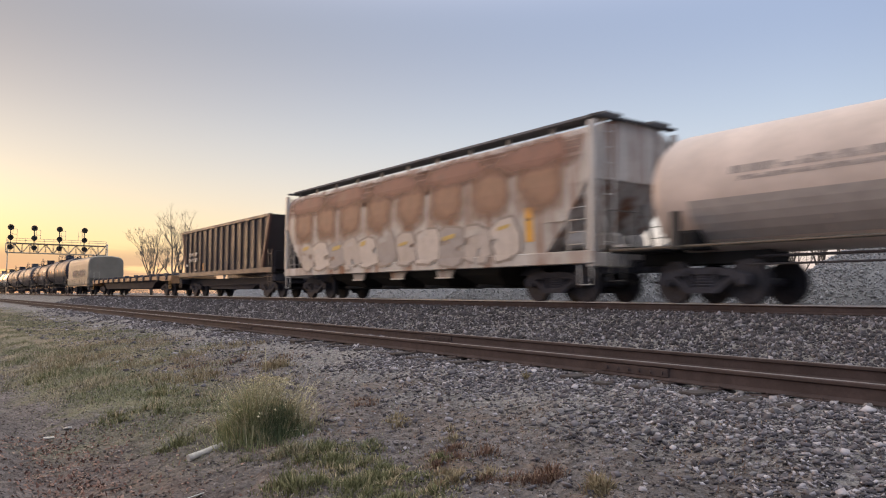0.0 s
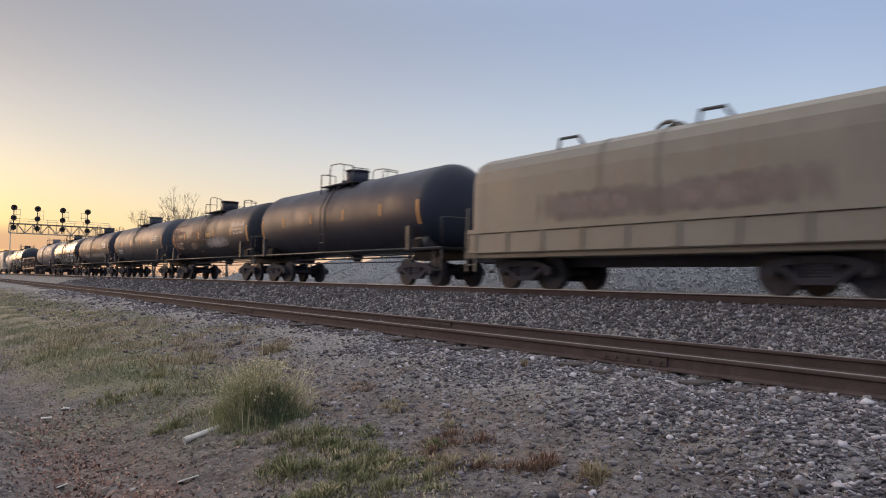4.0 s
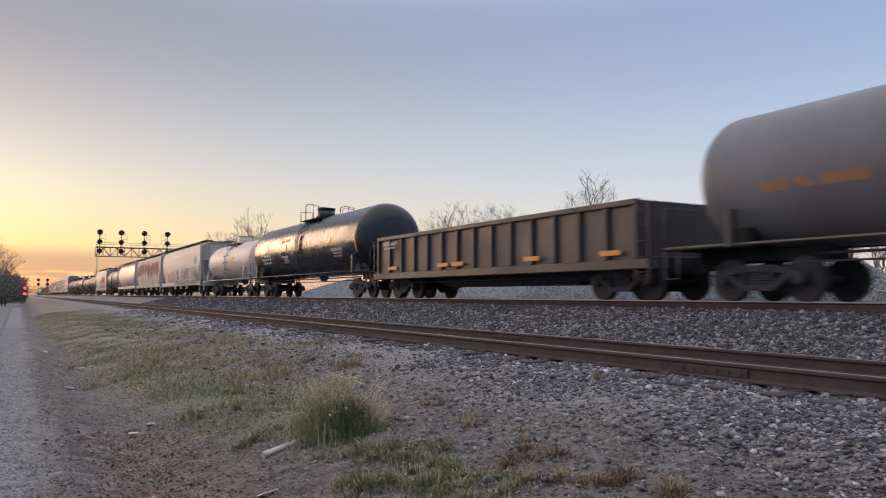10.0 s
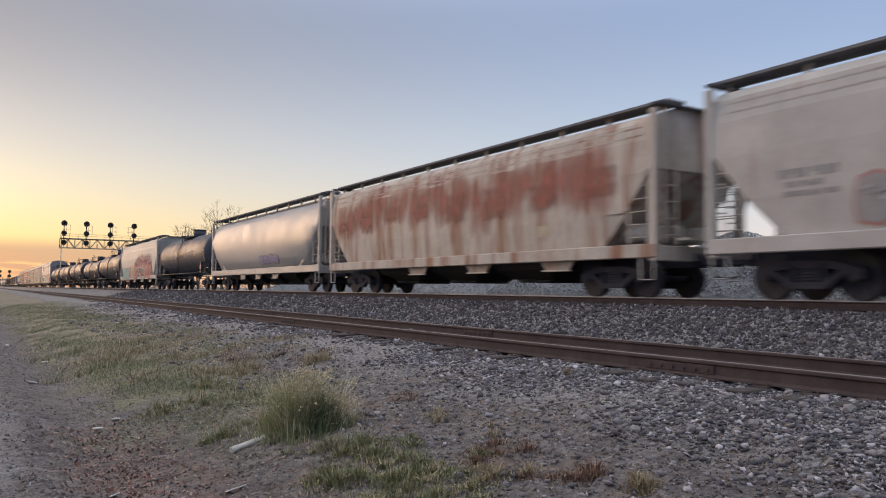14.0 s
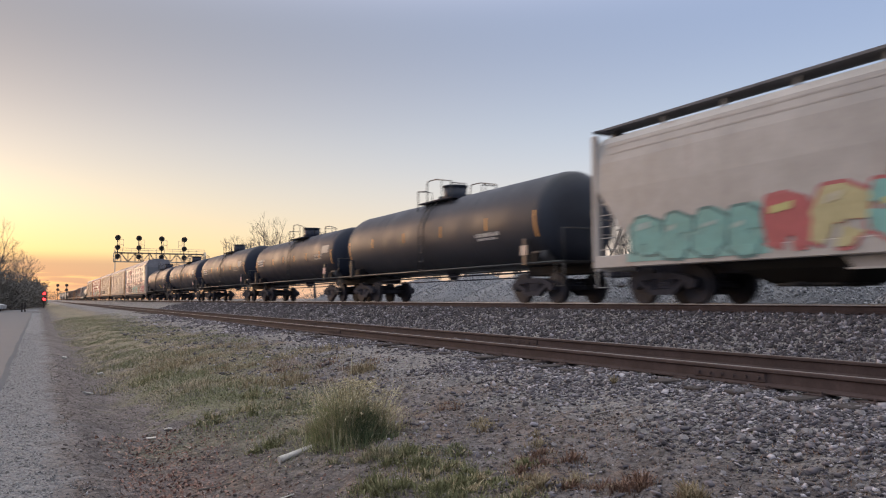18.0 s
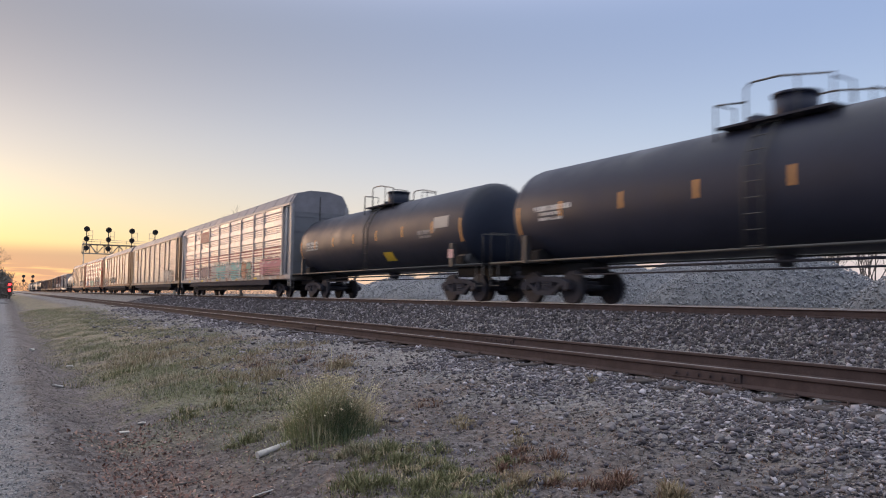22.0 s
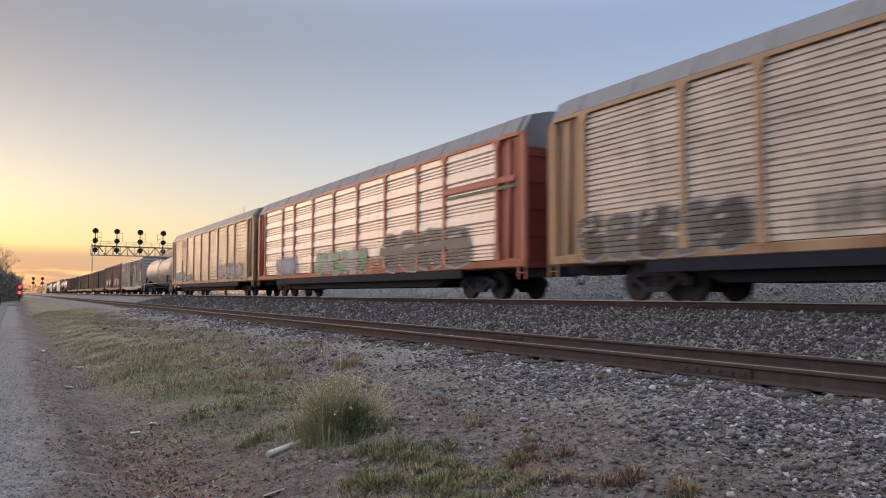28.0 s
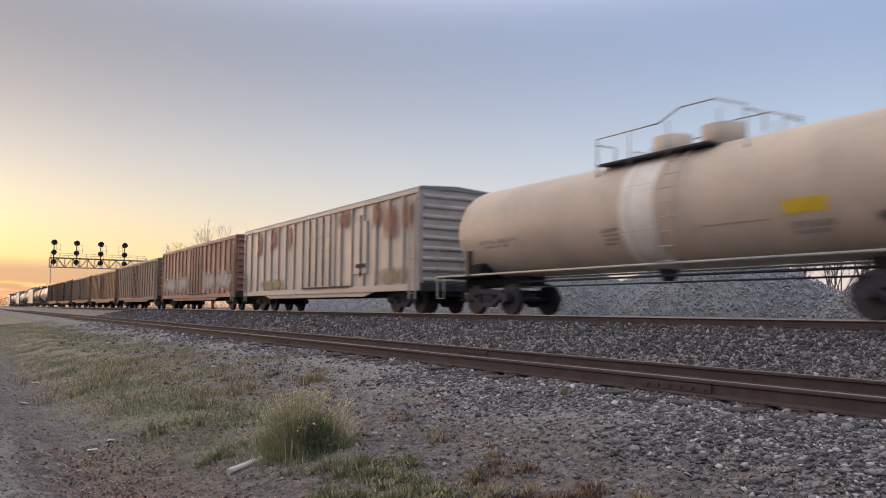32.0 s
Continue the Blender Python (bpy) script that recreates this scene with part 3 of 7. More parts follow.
# clods and grit on the verge, gravel on the road's shoulder
x, y = scatter(36000, 0.25, 5.0, 1.8, 22, 0.9)
size = rng.gamma(3, 0.0056, len(x)).clip(0.006, 0.045)
stones("verge_grit", np.stack([x, y, lay(x, y) + size * 0.05], -1), size, CLOD, "crumbled clods and grit on the packed earth", chip=True, flat=0.5, lying=0.5)
x, y = scatter(24000, -0.5, 0.62, 1.8, 36, 0.9)
keep = rng.uniform(0, 1, len(x)) < np.clip((0.36 - x + 0.12 * np.sin(2.2 * y)) / 0.3, 0, 1)
x, y = x[keep], y[keep]
size = rng.gamma(3, 0.0036, len(x)).clip(0.005, 0.028)
stones("shoulder_gravel", np.stack([x, y, lay(x, y) + size * 0.1], -1), size, SHOULDER, "loose grey gravel along the road's edge", chip=True)

# separate larger stones in the foreground
stone_meshes = []
for k in range(12):
    bm = B()
    bmesh.ops.create_icosphere(bm, subdivisions=1, radius=1)
    for v in bm.verts:
        v.co = Vector((v.co.x * rng.uniform(0.7, 1.25), v.co.y * rng.uniform(0.6, 1.1), v.co.z * rng.uniform(0.45, 0.8)))
    stone_meshes.append(mesh_of("stone", bm, STONE))
bed = tagged(new("stone_bed"), "larger loose grey stones strewn beside the siding", "stones", kind="structure")
for k in range(280):
    x = 3.4 + 2.9 * rng.uniform(0, 1) ** 0.7
    y = 1.7 + 6.5 * rng.uniform(0, 1)
    s = rng.uniform(0.012, 0.030) if x < 4.2 or y > 5.5 or k % 3 else rng.uniform(0.030, 0.060)
    part("stone", stone_meshes[k % 12], STONE, bed, at=Matrix.Translation((x, y, float(lay(x, y)) + 0.35 * s)) @ pose(0, 0, 0, rng.uniform(-25, 25), rng.uniform(-25, 25), rng.uniform(0, 360)) @ Matrix.Scale(s, 4))


# ---- heaps of crushed stone behind the main line ----
def heap(xc, yc, rx, ry, h):
    """A heap of tipped crushed stone, its face covered with pieces."""
    n = 9500 if yc < 30 else 5000
    a, r = rng.uniform(1.3, 5.0, n), np.sqrt(rng.uniform(0, 1, n))
    wob = 1 + 0.08 * np.sin(3 * a + xc) + 0.05 * np.sin(7 * a + yc)
    x, y = xc + rx * r * wob * np.cos(a), yc + ry * r * wob * np.sin(a)
    z = 0.74 + h * np.clip(1 - r ** 1.15, 0, 1) ** 0.75
    ob = tagged(new("gravel_heap"), "tipped heap of pale blue-grey crushed stone", "gravel heap", group="gravel heaps behind the main line")
    bm = B()
    rings = []
    for rr in (1.0, 0.85, 0.7, 0.55, 0.4, 0.25, 0.12, 0.02):
        rings.append([(xc + rx * rr * (1 + 0.08 * math.sin(3 * t + xc) + 0.05 * math.sin(7 * t + yc)) * math.cos(t),
                       yc + ry * rr * (1 + 0.08 * math.sin(3 * t + xc) + 0.05 * math.sin(7 * t + yc)) * math.sin(t),
                       0.66 + h * max(0, 1 - rr ** 1.15) ** 0.75) for t in [2 * math.pi * i / 40 for i in range(40)]])
    loft(bm, rings, smooth=True)
    part("heap_core", bm, HEAPSTONE, ob)
    s = stones("heap_stone", np.stack([x, y, z], -1), rng.gamma(6, 0.010, n).clip(0.03, 0.11), PILE, "pale crushed stone pieces", chip=True)
    s.parent = ob
    del s["category"]
    return ob


for xc, yc, rx, ry, h in ((24, 9.6, 4.8, 4.6, 3.0), (24, 17.6, 4.8, 4.7, 2.95), (24.3, 3.0, 4.6, 4.8, 3.2), (24.3, 26.0, 4.8, 5.4, 2.6), (24.6, 33.0, 4.8, 6.2, 2.4), (24.4, 40, 4.6, 6.2, 2.3), (25, 48, 4.8, 6.6, 2.2), (24.2, 57, 4.8, 7.0, 2.0), (30.5, 26.5, 5.0, 5.0, 2.9)):
    heap(xc, yc, rx, ry, h)


# ---- signal bridge over the tracks ----
def signal_bridge(yg, x0, x1, heads, zb, zt):
    g = tagged(new("signal_bridge"), "aluminium truss signal bridge with four masts of three round signal heads", "signal bridge")
    yb = (yg - 0.55, yg + 0.55)
    for z in (zb, zt):
        for y in yb:
            part("chord", tube(B(), (x0, y, z), (x1, y, z), 0.10, 6), GANTRY, g)
    n = int((x1 - x0) / 1.35)
    for k in range(n):
        a, b = x0 + (x1 - x0) * k / n, x0 + (x1 - x0) * (k + 1) / n
        for y in yb:
            lo, hi = (zb, zt) if k % 2 == 0 else (zt, zb)
            part("brace", tube(B(), (a, y, lo), (b, y, hi), 0.06, 6), GANTRY, g)
            part("upright", tube(B(), (a, y, zb), (a, y, zt), 0.045, 6), GANTRY, g)
    part("walkway", box(B(), x0, x1, yg - 1.1, yg + 0.5, zt + 0.06, zt + 0.12), GANTRY, g)
    for z in (zt + 0.55, zt + 0.95):
        part("handrail", tube(B(), (x0, yg - 1.1, z), (x1, yg - 1.1, z), 0.04, 6), GANTRY, g)
    for k in range(12):
        a = x0 + (x1 - x0) * k / 11
        part("rail_post", tube(B(), (a, yg - 1.1, zt + 0.1), (a, yg - 1.1, zt + 0.95), 0.035, 6), GANTRY, g)
    for x in (x0 + 0.3, x1 + 0.3):
        w = 0.06 if x < x0 + 1 else 0.16
        for y in yb:
            part("leg", tube(B(), (x, y, 0.7), (x, y, zt + 0.5), w, 6), GANTRY, g)
    for hx, top in heads:
        m = part("mast", tube(B(), (hx, yg - 1.35, zb + 0.2), (hx, yg - 1.35, top - 0.4), 0.09, 8), BLACKM, g)
        for z, r in ((top - 0.6, 0.56), (top - 2.55, 0.52), (zb + 1.0, 0.52)):
            h = tube(B(), (hx, yg - 1.75, z), (hx, yg - 1.5, z), r, 16)
            tube(h, (hx, yg - 2.2, z + 0.05), (hx, yg - 1.75, z + 0.05), 0.2, 10, caps=False)
            part("signal_head", h, BLACKM, m, "round black target signal head")
        side = 1 if hx < heads[-1][0] - 0.5 else -1
        for z in (top - 0.9, top - 1.9):
            part("cage_rail", path_tube(B(), [(hx, yg - 1.35, z), (hx + side * 1.1, yg - 1.35, z), (hx + side * 1.1, yg - 0.4, z)], 0.04, 5), GANTRY, m)
        for u in (0.4, 1.1):
            part("cage_post", tube(B(), (hx + side * u, yg - 1.35, top - 2.6), (hx + side * u, yg - 1.35, top - 0.9), 0.035, 5), GANTRY, m)
    return g


YG = 165.0
signal_bridge(YG, 13.3, 31.0, [(13.9, 14.5), (17.9, 14.5), (22.3, 14.5), (26.8, 14.5)], 9.1, 10.9)
# a far pair of masts and a red signal beside the line
for x, y, h in ((8.5, 420.0, 9.0), (12.5, 420.0, 9.0)):
    s = tagged(new("signal_mast"), "distant dark railway signal mast with two heads", "signal mast", group="distant signal masts")
    part("pole", tube(B(), (x, y, 0.6), (x, y, h), 0.12, 8), BLACKM, s)
    for z in (h - 0.4, h - 2.6):
        part("signal_head", tube(B(), (x, y - 0.5, z), (x, y - 0.2, z), 0.75, 12), BLACKM, s)
RED = glow("red_signal_lamp", (1.0, 0.03, 0.03), 5)
WHITE = glow("white_yard_lamp", (1.0, 0.93, 0.8), 30)
dwarf = tagged(new("signal_mast"), "lineside signal mast showing two red lamps", "signal mast")
part("pole", tube(B(), (0.95, 150, 0), (0.95, 150, 2.9), 0.09, 8), BLACKM, dwarf)
for z in (1.5, 2.5):
    h = part("signal_head", tube(B(), (0.95, 149.6, z), (0.95, 149.9, z), 0.42, 14), BLACKM, dwarf)
    part("lens", tube(B(), (0.95, 149.5, z), (0.95, 149.6, z), 0.24, 12), RED, h, "lit red lens")
lamp = tagged(new("yard_lamp"), "white lamp on a dark wooden pole by the trees", "lamp")
part("pole", tube(B(), (-1.8, 150, 0), (-1.8, 150, 3.6), 0.09, 8), BARK, lamp)
part("lamp_head", tube(B(), (-1.8, 149.6, 3.35), (-1.8, 150, 3.4), 0.16, 10), WHITE, lamp, "glowing white lamp")


# ---- trees without leaves ----
def bare_tree(x, y, h, seed, spread=0.5, twigs=5, z0=0.0, lean=0.0, stems=1):
    """A winter tree: trunk, limbs and a crown of fine twigs."""
    r = random.Random(seed)
    t = tagged(new("bare_tree"), "leafless winter tree with fine branching twigs", "tree", group="bare trees along the line")
    trunk, limbs, crown = B(), B(), B()

    def grow(p, d, length, rad, depth):
        q = p + d * length
        bm = trunk if depth == 0 else (limbs if depth < 3 else crown)
        tube(bm, p, q, rad, 7 if depth < 2 else (5 if depth < 3 else 3), rad * 0.62, caps=depth == 0)
        if depth >= twigs:
            return
        kids = r.randint(2, 3) if depth < 4 else r.randint(2, 4)
        for k in range(kids):
            w = Vector((r.uniform(-1, 1), r.uniform(-1, 1), r.uniform(-0.4, 0.6)))
            nd = (d + w * (1.25 * spread * r.uniform(0.7, 1.5))).normalized()
            nd = (nd + Vector((0, 0, 0.09))).normalized()
            grow(p + d * length * r.uniform(0.55, 1.0), nd, length * r.uniform(0.58, 0.82), max(rad * 0.52, 0.005 * h / 10), depth + 1)
        if depth < 2:
            grow(q, (d + Vector((r.uniform(-0.2, 0.2), r.uniform(-0.2, 0.2), 0.1))).normalized(), length * 0.8, rad * 0.66, depth + 1)

    for s in range(stems):
        d0 = Vector((lean + (r.uniform(-0.3, 0.3) if stems > 1 else r.uniform(-0.06, 0.06)), r.uniform(-0.1, 0.1), 1)).normalized()
        grow(Vector((x + (r.uniform(-0.5, 0.5) if stems > 1 else 0), y, z0)), d0, h * 0.23, h * 0.015 / stems ** 0.5, 0)
    part("trunk", trunk, BARK, t); part("limb", limbs, BARK, t); part("crown", crown, TWIG, t)
    return t


def polar(bearing, dist):
    return dist * math.sin(radians(bearing)), dist * math.cos(radians(bearing))


for i, (b, d, h, sp, st) in enumerate(((15.4, 160, 17.5, 0.55, 2), (13.6, 165, 14.0, 0.5, 2), (18.8, 150, 13.0, 0.5, 1), (23.4, 170, 11.0, 0.55, 2), (27.5, 230, 9, 0.5, 2), (30.6, 130, 11.8, 0.5, 2),
                                       (32.4, 120, 8.0, 0.7, 2), (34.6, 120, 11.0, 0.6, 3), (36.6, 120, 9.5, 0.6, 3), (38.0, 130, 9.6, 0.6, 2), (40.6, 110, 12.8, 0.55, 1), (42.2, 120, 8.5, 0.6, 2),
                                       (58.4, 70, 4.4, 0.6, 2), (60.3, 60, 4.4, 0.5, 3), (62.2, 66, 5.4, 0.6, 2), (63.9, 66, 5.6, 0.6, 2), (66.0, 62, 5.0, 0.6, 2), (68.2, 66, 5.4, 0.6, 2))):
    x, y = polar(b, d)
    bare_tree(x, y, h * (1.42 if i < 3 else 1.95 if d > 80 else 2.3), 100 + i, sp, 6, 0.7, 0.0, st)
for i, (b, d, h, st) in enumerate(((-0.7, 155, 8.4, 1), (-2.2, 120, 8.2, 2), (-3.3, 105, 9.3, 2), (-4.6, 95, 9.8, 2), (-1.4, 140, 6.5, 2), (-6.0, 90, 11, 2), (-8.5, 88, 11, 2))):
    x, y = polar(b, d)
    bare_tree(x, y, h * 1.6, 300 + i, 0.65, 6, 0.0, 0.0, st)


def undergrowth(name, pts, h, w, n, seed, label):
    """A tangle of thin stems and small clumps with an uneven top."""
    r = np.random.default_rng(seed)
    pts = np.array(pts, float)
    seg = r.integers(0, len(pts) - 1, n)
    u = r.uniform(0, 1, n)
    base = pts[seg] * (1 - u)[:, None] + pts[seg + 1] * u[:, None]
    c = np.zeros((n, 3))
    c[:, :2] = base + r.uniform(-w, w, (n, 2))
    top = h * (0.72 + 0.22 * np.sin(base[:, 0] * 0.7 + base[:, 1] * 0.31) + 0.12 * np.sin(base[:, 1] * 1.3))
    c[:, 2] = top * r.uniform(0, 1, n) ** 0.75
    d = r.normal(size=(n, 3)) + np.array([0, 0, 0.9])
    d /= np.linalg.norm(d, axis=1)[:, None]
    L = r.uniform(0.25, 0.8, n)[:, None] * h * 0.35
    s = np.cross(d, r.normal(size=(n, 3)))
    s /= np.linalg.norm(s, axis=1)[:, None]
    wd = r.uniform(0.03, 0.10, n)[:, None] * h * 0.22
    v = np.stack([c - s * wd, c + s * wd, c + d * L + s * wd * 0.3, c + d * L - s * wd * 0.3], 1)
    f = np.arange(4 * n).reshape(n, 4)
    return tagged(soup(name, v.reshape(-1, 3), f, HEDGE), label, "undergrowth", kind="stuff")


undergrowth("roadside_thicket", [(-30, 96), (-14, 104), (-6, 110), (-3, 125), (-1.2, 150), (0.2, 190)], 4.8, 1.6, 20000, 5, "dark leafless thicket at the end of the road")
undergrowth("far_thicket", [(25, 230), (60, 170), (75, 125), (95, 100), (140, 70), (170, 40)], 3.0, 3.5, 14000, 6, "low brown scrub beyond the tracks")
undergrowth("distant_woods", [(-160, 700), (-40, 800), (60, 820), (200, 700), (420, 420), (560, 200), (600, -100)], 11.0, 12, 16000, 8, "distant leafless woods on the horizon")


# ---- grass, weeds and litter on the verge ----
def blade_material(name, live, dead, share, patch=1.1):
    """Grass that turns from living to dead colours in patches and from blade to blade."""
    m = island_material(name, *live, 0.8)
    nt = m.node_tree
    N, K = nt.nodes.new, nt.links.new
    p = nt.nodes["Principled BSDF"]
    g, r, nz, tc = N("ShaderNodeNewGeometry"), N("ShaderNodeValToRGB"), N("ShaderNodeTexNoise"), N("ShaderNodeTexCoord")
    for e, c, at in zip(r.color_ramp.elements, (dead[0], dead[1]), (0.1, 0.9)):
        e.color, e.position = (*c, 1), at
    K(g.outputs["Random Per Island"], r.inputs[0])
    nz.inputs["Scale"].default_value, nz.inputs["Detail"].default_value = patch, 4
    K(tc.outputs["Object"], nz.inputs["Vector"])
    ad, mr, x = N("ShaderNodeMath"), N("ShaderNodeMapRange"), N("ShaderNodeMix")
    ad.operation = "MULTIPLY_ADD"
    K(g.outputs["Random Per Island"], ad.inputs[0])
    ad.inputs[1].default_value = 0.24
    K(nz.outputs["Fac"], ad.inputs[2])
    mr.inputs[1].default_value, mr.inputs[2].default_value = 0.90 - 0.5 * share, 1.02 - 0.5 * share
    K(ad.outputs[0], mr.inputs[0])
    x.data_type = "RGBA"
    K(mr.outputs[0], x.inputs[0]); K(p.inputs["Base Color"].links[0].from_socket, x.inputs[6]); K(r.outputs[0], x.inputs[7])
    K(x.outputs[2], p.inputs["Base Color"])
    return m


LIVE = ((0.118, 0.128, 0.056), (0.195, 0.200, 0.090), (0.31, 0.30, 0.16))
GREEN = blade_material("green_grass", LIVE, ((0.24, 0.195, 0.115), (0.46, 0.385, 0.25)), 0.48, 5)
CORE = blade_material("dense_green_grass", ((0.088, 0.128, 0.066), (0.145, 0.192, 0.098), (0.23, 0.265, 0.14)), LIVE[1:], 0.35, 6)
STRAW = blade_material("straw_grass", ((0.19, 0.150, 0.085), (0.32, 0.26, 0.155), (0.50, 0.42, 0.28)), ((0.18, 0.105, 0.070), (0.32, 0.21, 0.14)), 0.40, 4)
PALE = blade_material("pale_seed_stalks", ((0.34, 0.30, 0.17), (0.52, 0.46, 0.29), (0.72, 0.66, 0.46)), ((0.36, 0.30, 0.18), (0.62, 0.55, 0.38)), 0.4, 4)
TUFT = blade_material("tuft_grass", ((0.20, 0.235, 0.105), (0.34, 0.37, 0.175), (0.52, 0.51, 0.29)), ((0.40, 0.34, 0.20), (0.66, 0.58, 0.38)), 0.40, 6)
MIXED = blade_material("fading_grass", ((0.150, 0.168, 0.085), (0.225, 0.238, 0.128), (0.32, 0.315, 0.19)), ((0.25, 0.205, 0.14), (0.42, 0.35, 0.24)), 0.58, 0.75)
BROWN = blade_material("dead_leaves", ((0.125, 0.068, 0.050), (0.22, 0.125, 0.086), (0.34, 0.215, 0.15)), ((0.20, 0.15, 0.115), (0.36, 0.28, 0.20)), 0.4, 5)


def blades(name, x, y, h, mat, width=0.006, bend=0.5, out=None, tip_w=0.12):
    """Bent, tapering blades of grass, rooted in the ground; out: the heading in which each one leans."""
    n = len(x)
    a = rng.uniform(0, 2 * math.pi, n) if out is None else out + rng.normal(0, 1.0, n)
    d = np.stack([np.cos(a), np.sin(a), np.zeros(n)], -1)
    t = a + rng.normal(1.57, 0.6, n)
    s = np.stack([np.cos(t), np.sin(t), np.zeros(n)], -1) * (width * rng.uniform(0.6, 1.4, n))[:, None]
    root = np.stack([x, y, lay(x, y) - 0.01], -1)
    k = np.minimum(bend * rng.uniform(0.2, 1.25, n), 2.1)[:, None]
    up = np.array([0, 0, 1.0])
    mid = root + 0.55 * h[:, None] * (np.cos(0.35 * k) * up + np.sin(0.35 * k) * d)
    tip = mid + 0.55 * h[:, None] * (np.cos(0.9 * k) * up + np.sin(0.9 * k) * d)
    v = np.stack([root - s, root + s, mid + s * 0.8, mid - s * 0.8, tip + s * tip_w, tip - s * tip_w], 1)
    i = 6 * np.arange(n)[:, None]
    f = np.concatenate([i + np.array([[0, 1, 2, 3]]), i + np.array([[3, 2, 4, 5]])])
    return soup(name, v.reshape(-1, 3), f, mat)


def clump(name, xc, yc, r, n, h, mat, label, bend=1.35, width=0.0045, category="grass clump"):
    """An irregular clump: several small tussocks of bent blades with loose ones between."""
    k = max(2, int(9 * r / 0.4))
    ta, tq = rng.uniform(0, 2 * math.pi, k), np.sqrt(rng.uniform(0, 1, k)) * r
    cx, cy, ch = xc + tq * np.cos(ta) * 1.15, yc + tq * np.sin(ta), rng.uniform(0.45, 1.0, k)
    i = rng.integers(0, k, n)
    a, q = rng.uniform(0, 2 * math.pi, n), np.abs(rng.normal(0, 0.30, n)) * r
    x, y = cx[i] + q * np.cos(a) * 1.3, cy[i] + q * np.sin(a)
    hh = h * ch[i] * rng.uniform(0.3, 1.0, n) ** 0.8 * np.exp(-0.5 * (q / (0.45 * r)) ** 2)
    ob = tagged(new(name), label, category, group="grass clumps on the verge")
    m = blades("grass_blade", x, y, np.maximum(hh, 0.015), mat, width, bend, a + rng.normal(0, 0.7, n))
    m.parent = ob
    m["kind"] = "stuff"
    return ob


# the big tuft: green at the foot, straw seed heads above
tuft = tagged(new("grass_tuft"), "tall grass tuft, green below with pale straw seed heads", "grass clump", group="grass clumps on the verge")
for name, n, tall, wide, mat, width, bend, ox, oy in (("grass_blade", 1500, 0.40, 0.23, CORE, 0.0038, 0.75, 0.05, -0.08), ("grass_blade", 1300, 0.60, 0.25, TUFT, 0.0036, 0.95, -0.12, 0.04),
                                                      ("grass_blade", 1300, 0.20, 0.42, TUFT, 0.0038, 1.5, 0.0, 0.0), ("seed_stalk", 800, 0.68, 0.29, PALE, 0.0032, 1.25, -0.05, 0.04),
                                                      ("seed_stalk", 420, 0.58, 0.25, PALE, 0.0032, 1.4, 0.20, 0.02)):
    a, q = rng.uniform(0, 2 * math.pi, n), np.abs(rng.normal(0, 0.60, n)) * wide
    lobe = 0.78 + 0.14 * np.sin(3 * a + 1) + 0.12 * np.sin(5 * a + 0.4)
    hh = tall * lobe * rng.uniform(0.35, 1.1, n) * np.exp(-0.5 * (q / (0.8 * wide)) ** 2)
    m = blades(name, 2.55 + ox + q * np.cos(a) * 1.15, 6.36 + oy + q * np.sin(a), np.maximum(hh, 0.03), mat, width, bend, a, 0.7 if name == "seed_stalk" else 0.12)
    m.parent = tuft
    m["kind"] = "stuff"
# nodding seed heads: a curved row of small husks at the end of each long stalk
verts = []
for k in range(300):
    a, q = rng.uniform(0, 2 * math.pi), abs(rng.normal(0, 0.19))
    x0, y0 = 2.54 + q * math.cos(a) * 1.2, 6.38 + q * math.sin(a)
    top, lean = rng.uniform(0.37, 0.57) * math.exp(-1.0 * q), a + rng.normal(0, 0.8)
    tall, reach, drop = float(lay(np.array([x0]), np.array([y0]))[0]) + top, rng.uniform(0.03, 0.11), rng.uniform(0.01, 0.06)
    for j in range(9):
        u = j / 8
        w = reach * (0.4 + 0.9 * u)
        o = np.array([x0 + w * math.cos(lean), y0 + w * math.sin(lean), tall + 0.02 * u - drop * u * u])
        d1, d2 = rng.normal(0, 1, 3), rng.normal(0, 1, 3)
        verts += [o, o + 0.019 * d1 / np.linalg.norm(d1), o + 0.013 * d2 / np.linalg.norm(d2)]
m = soup("seed_head", np.array(verts), np.arange(len(verts)).reshape(-1, 3), PALE)
m.parent = tuft
m["kind"] = "stuff"
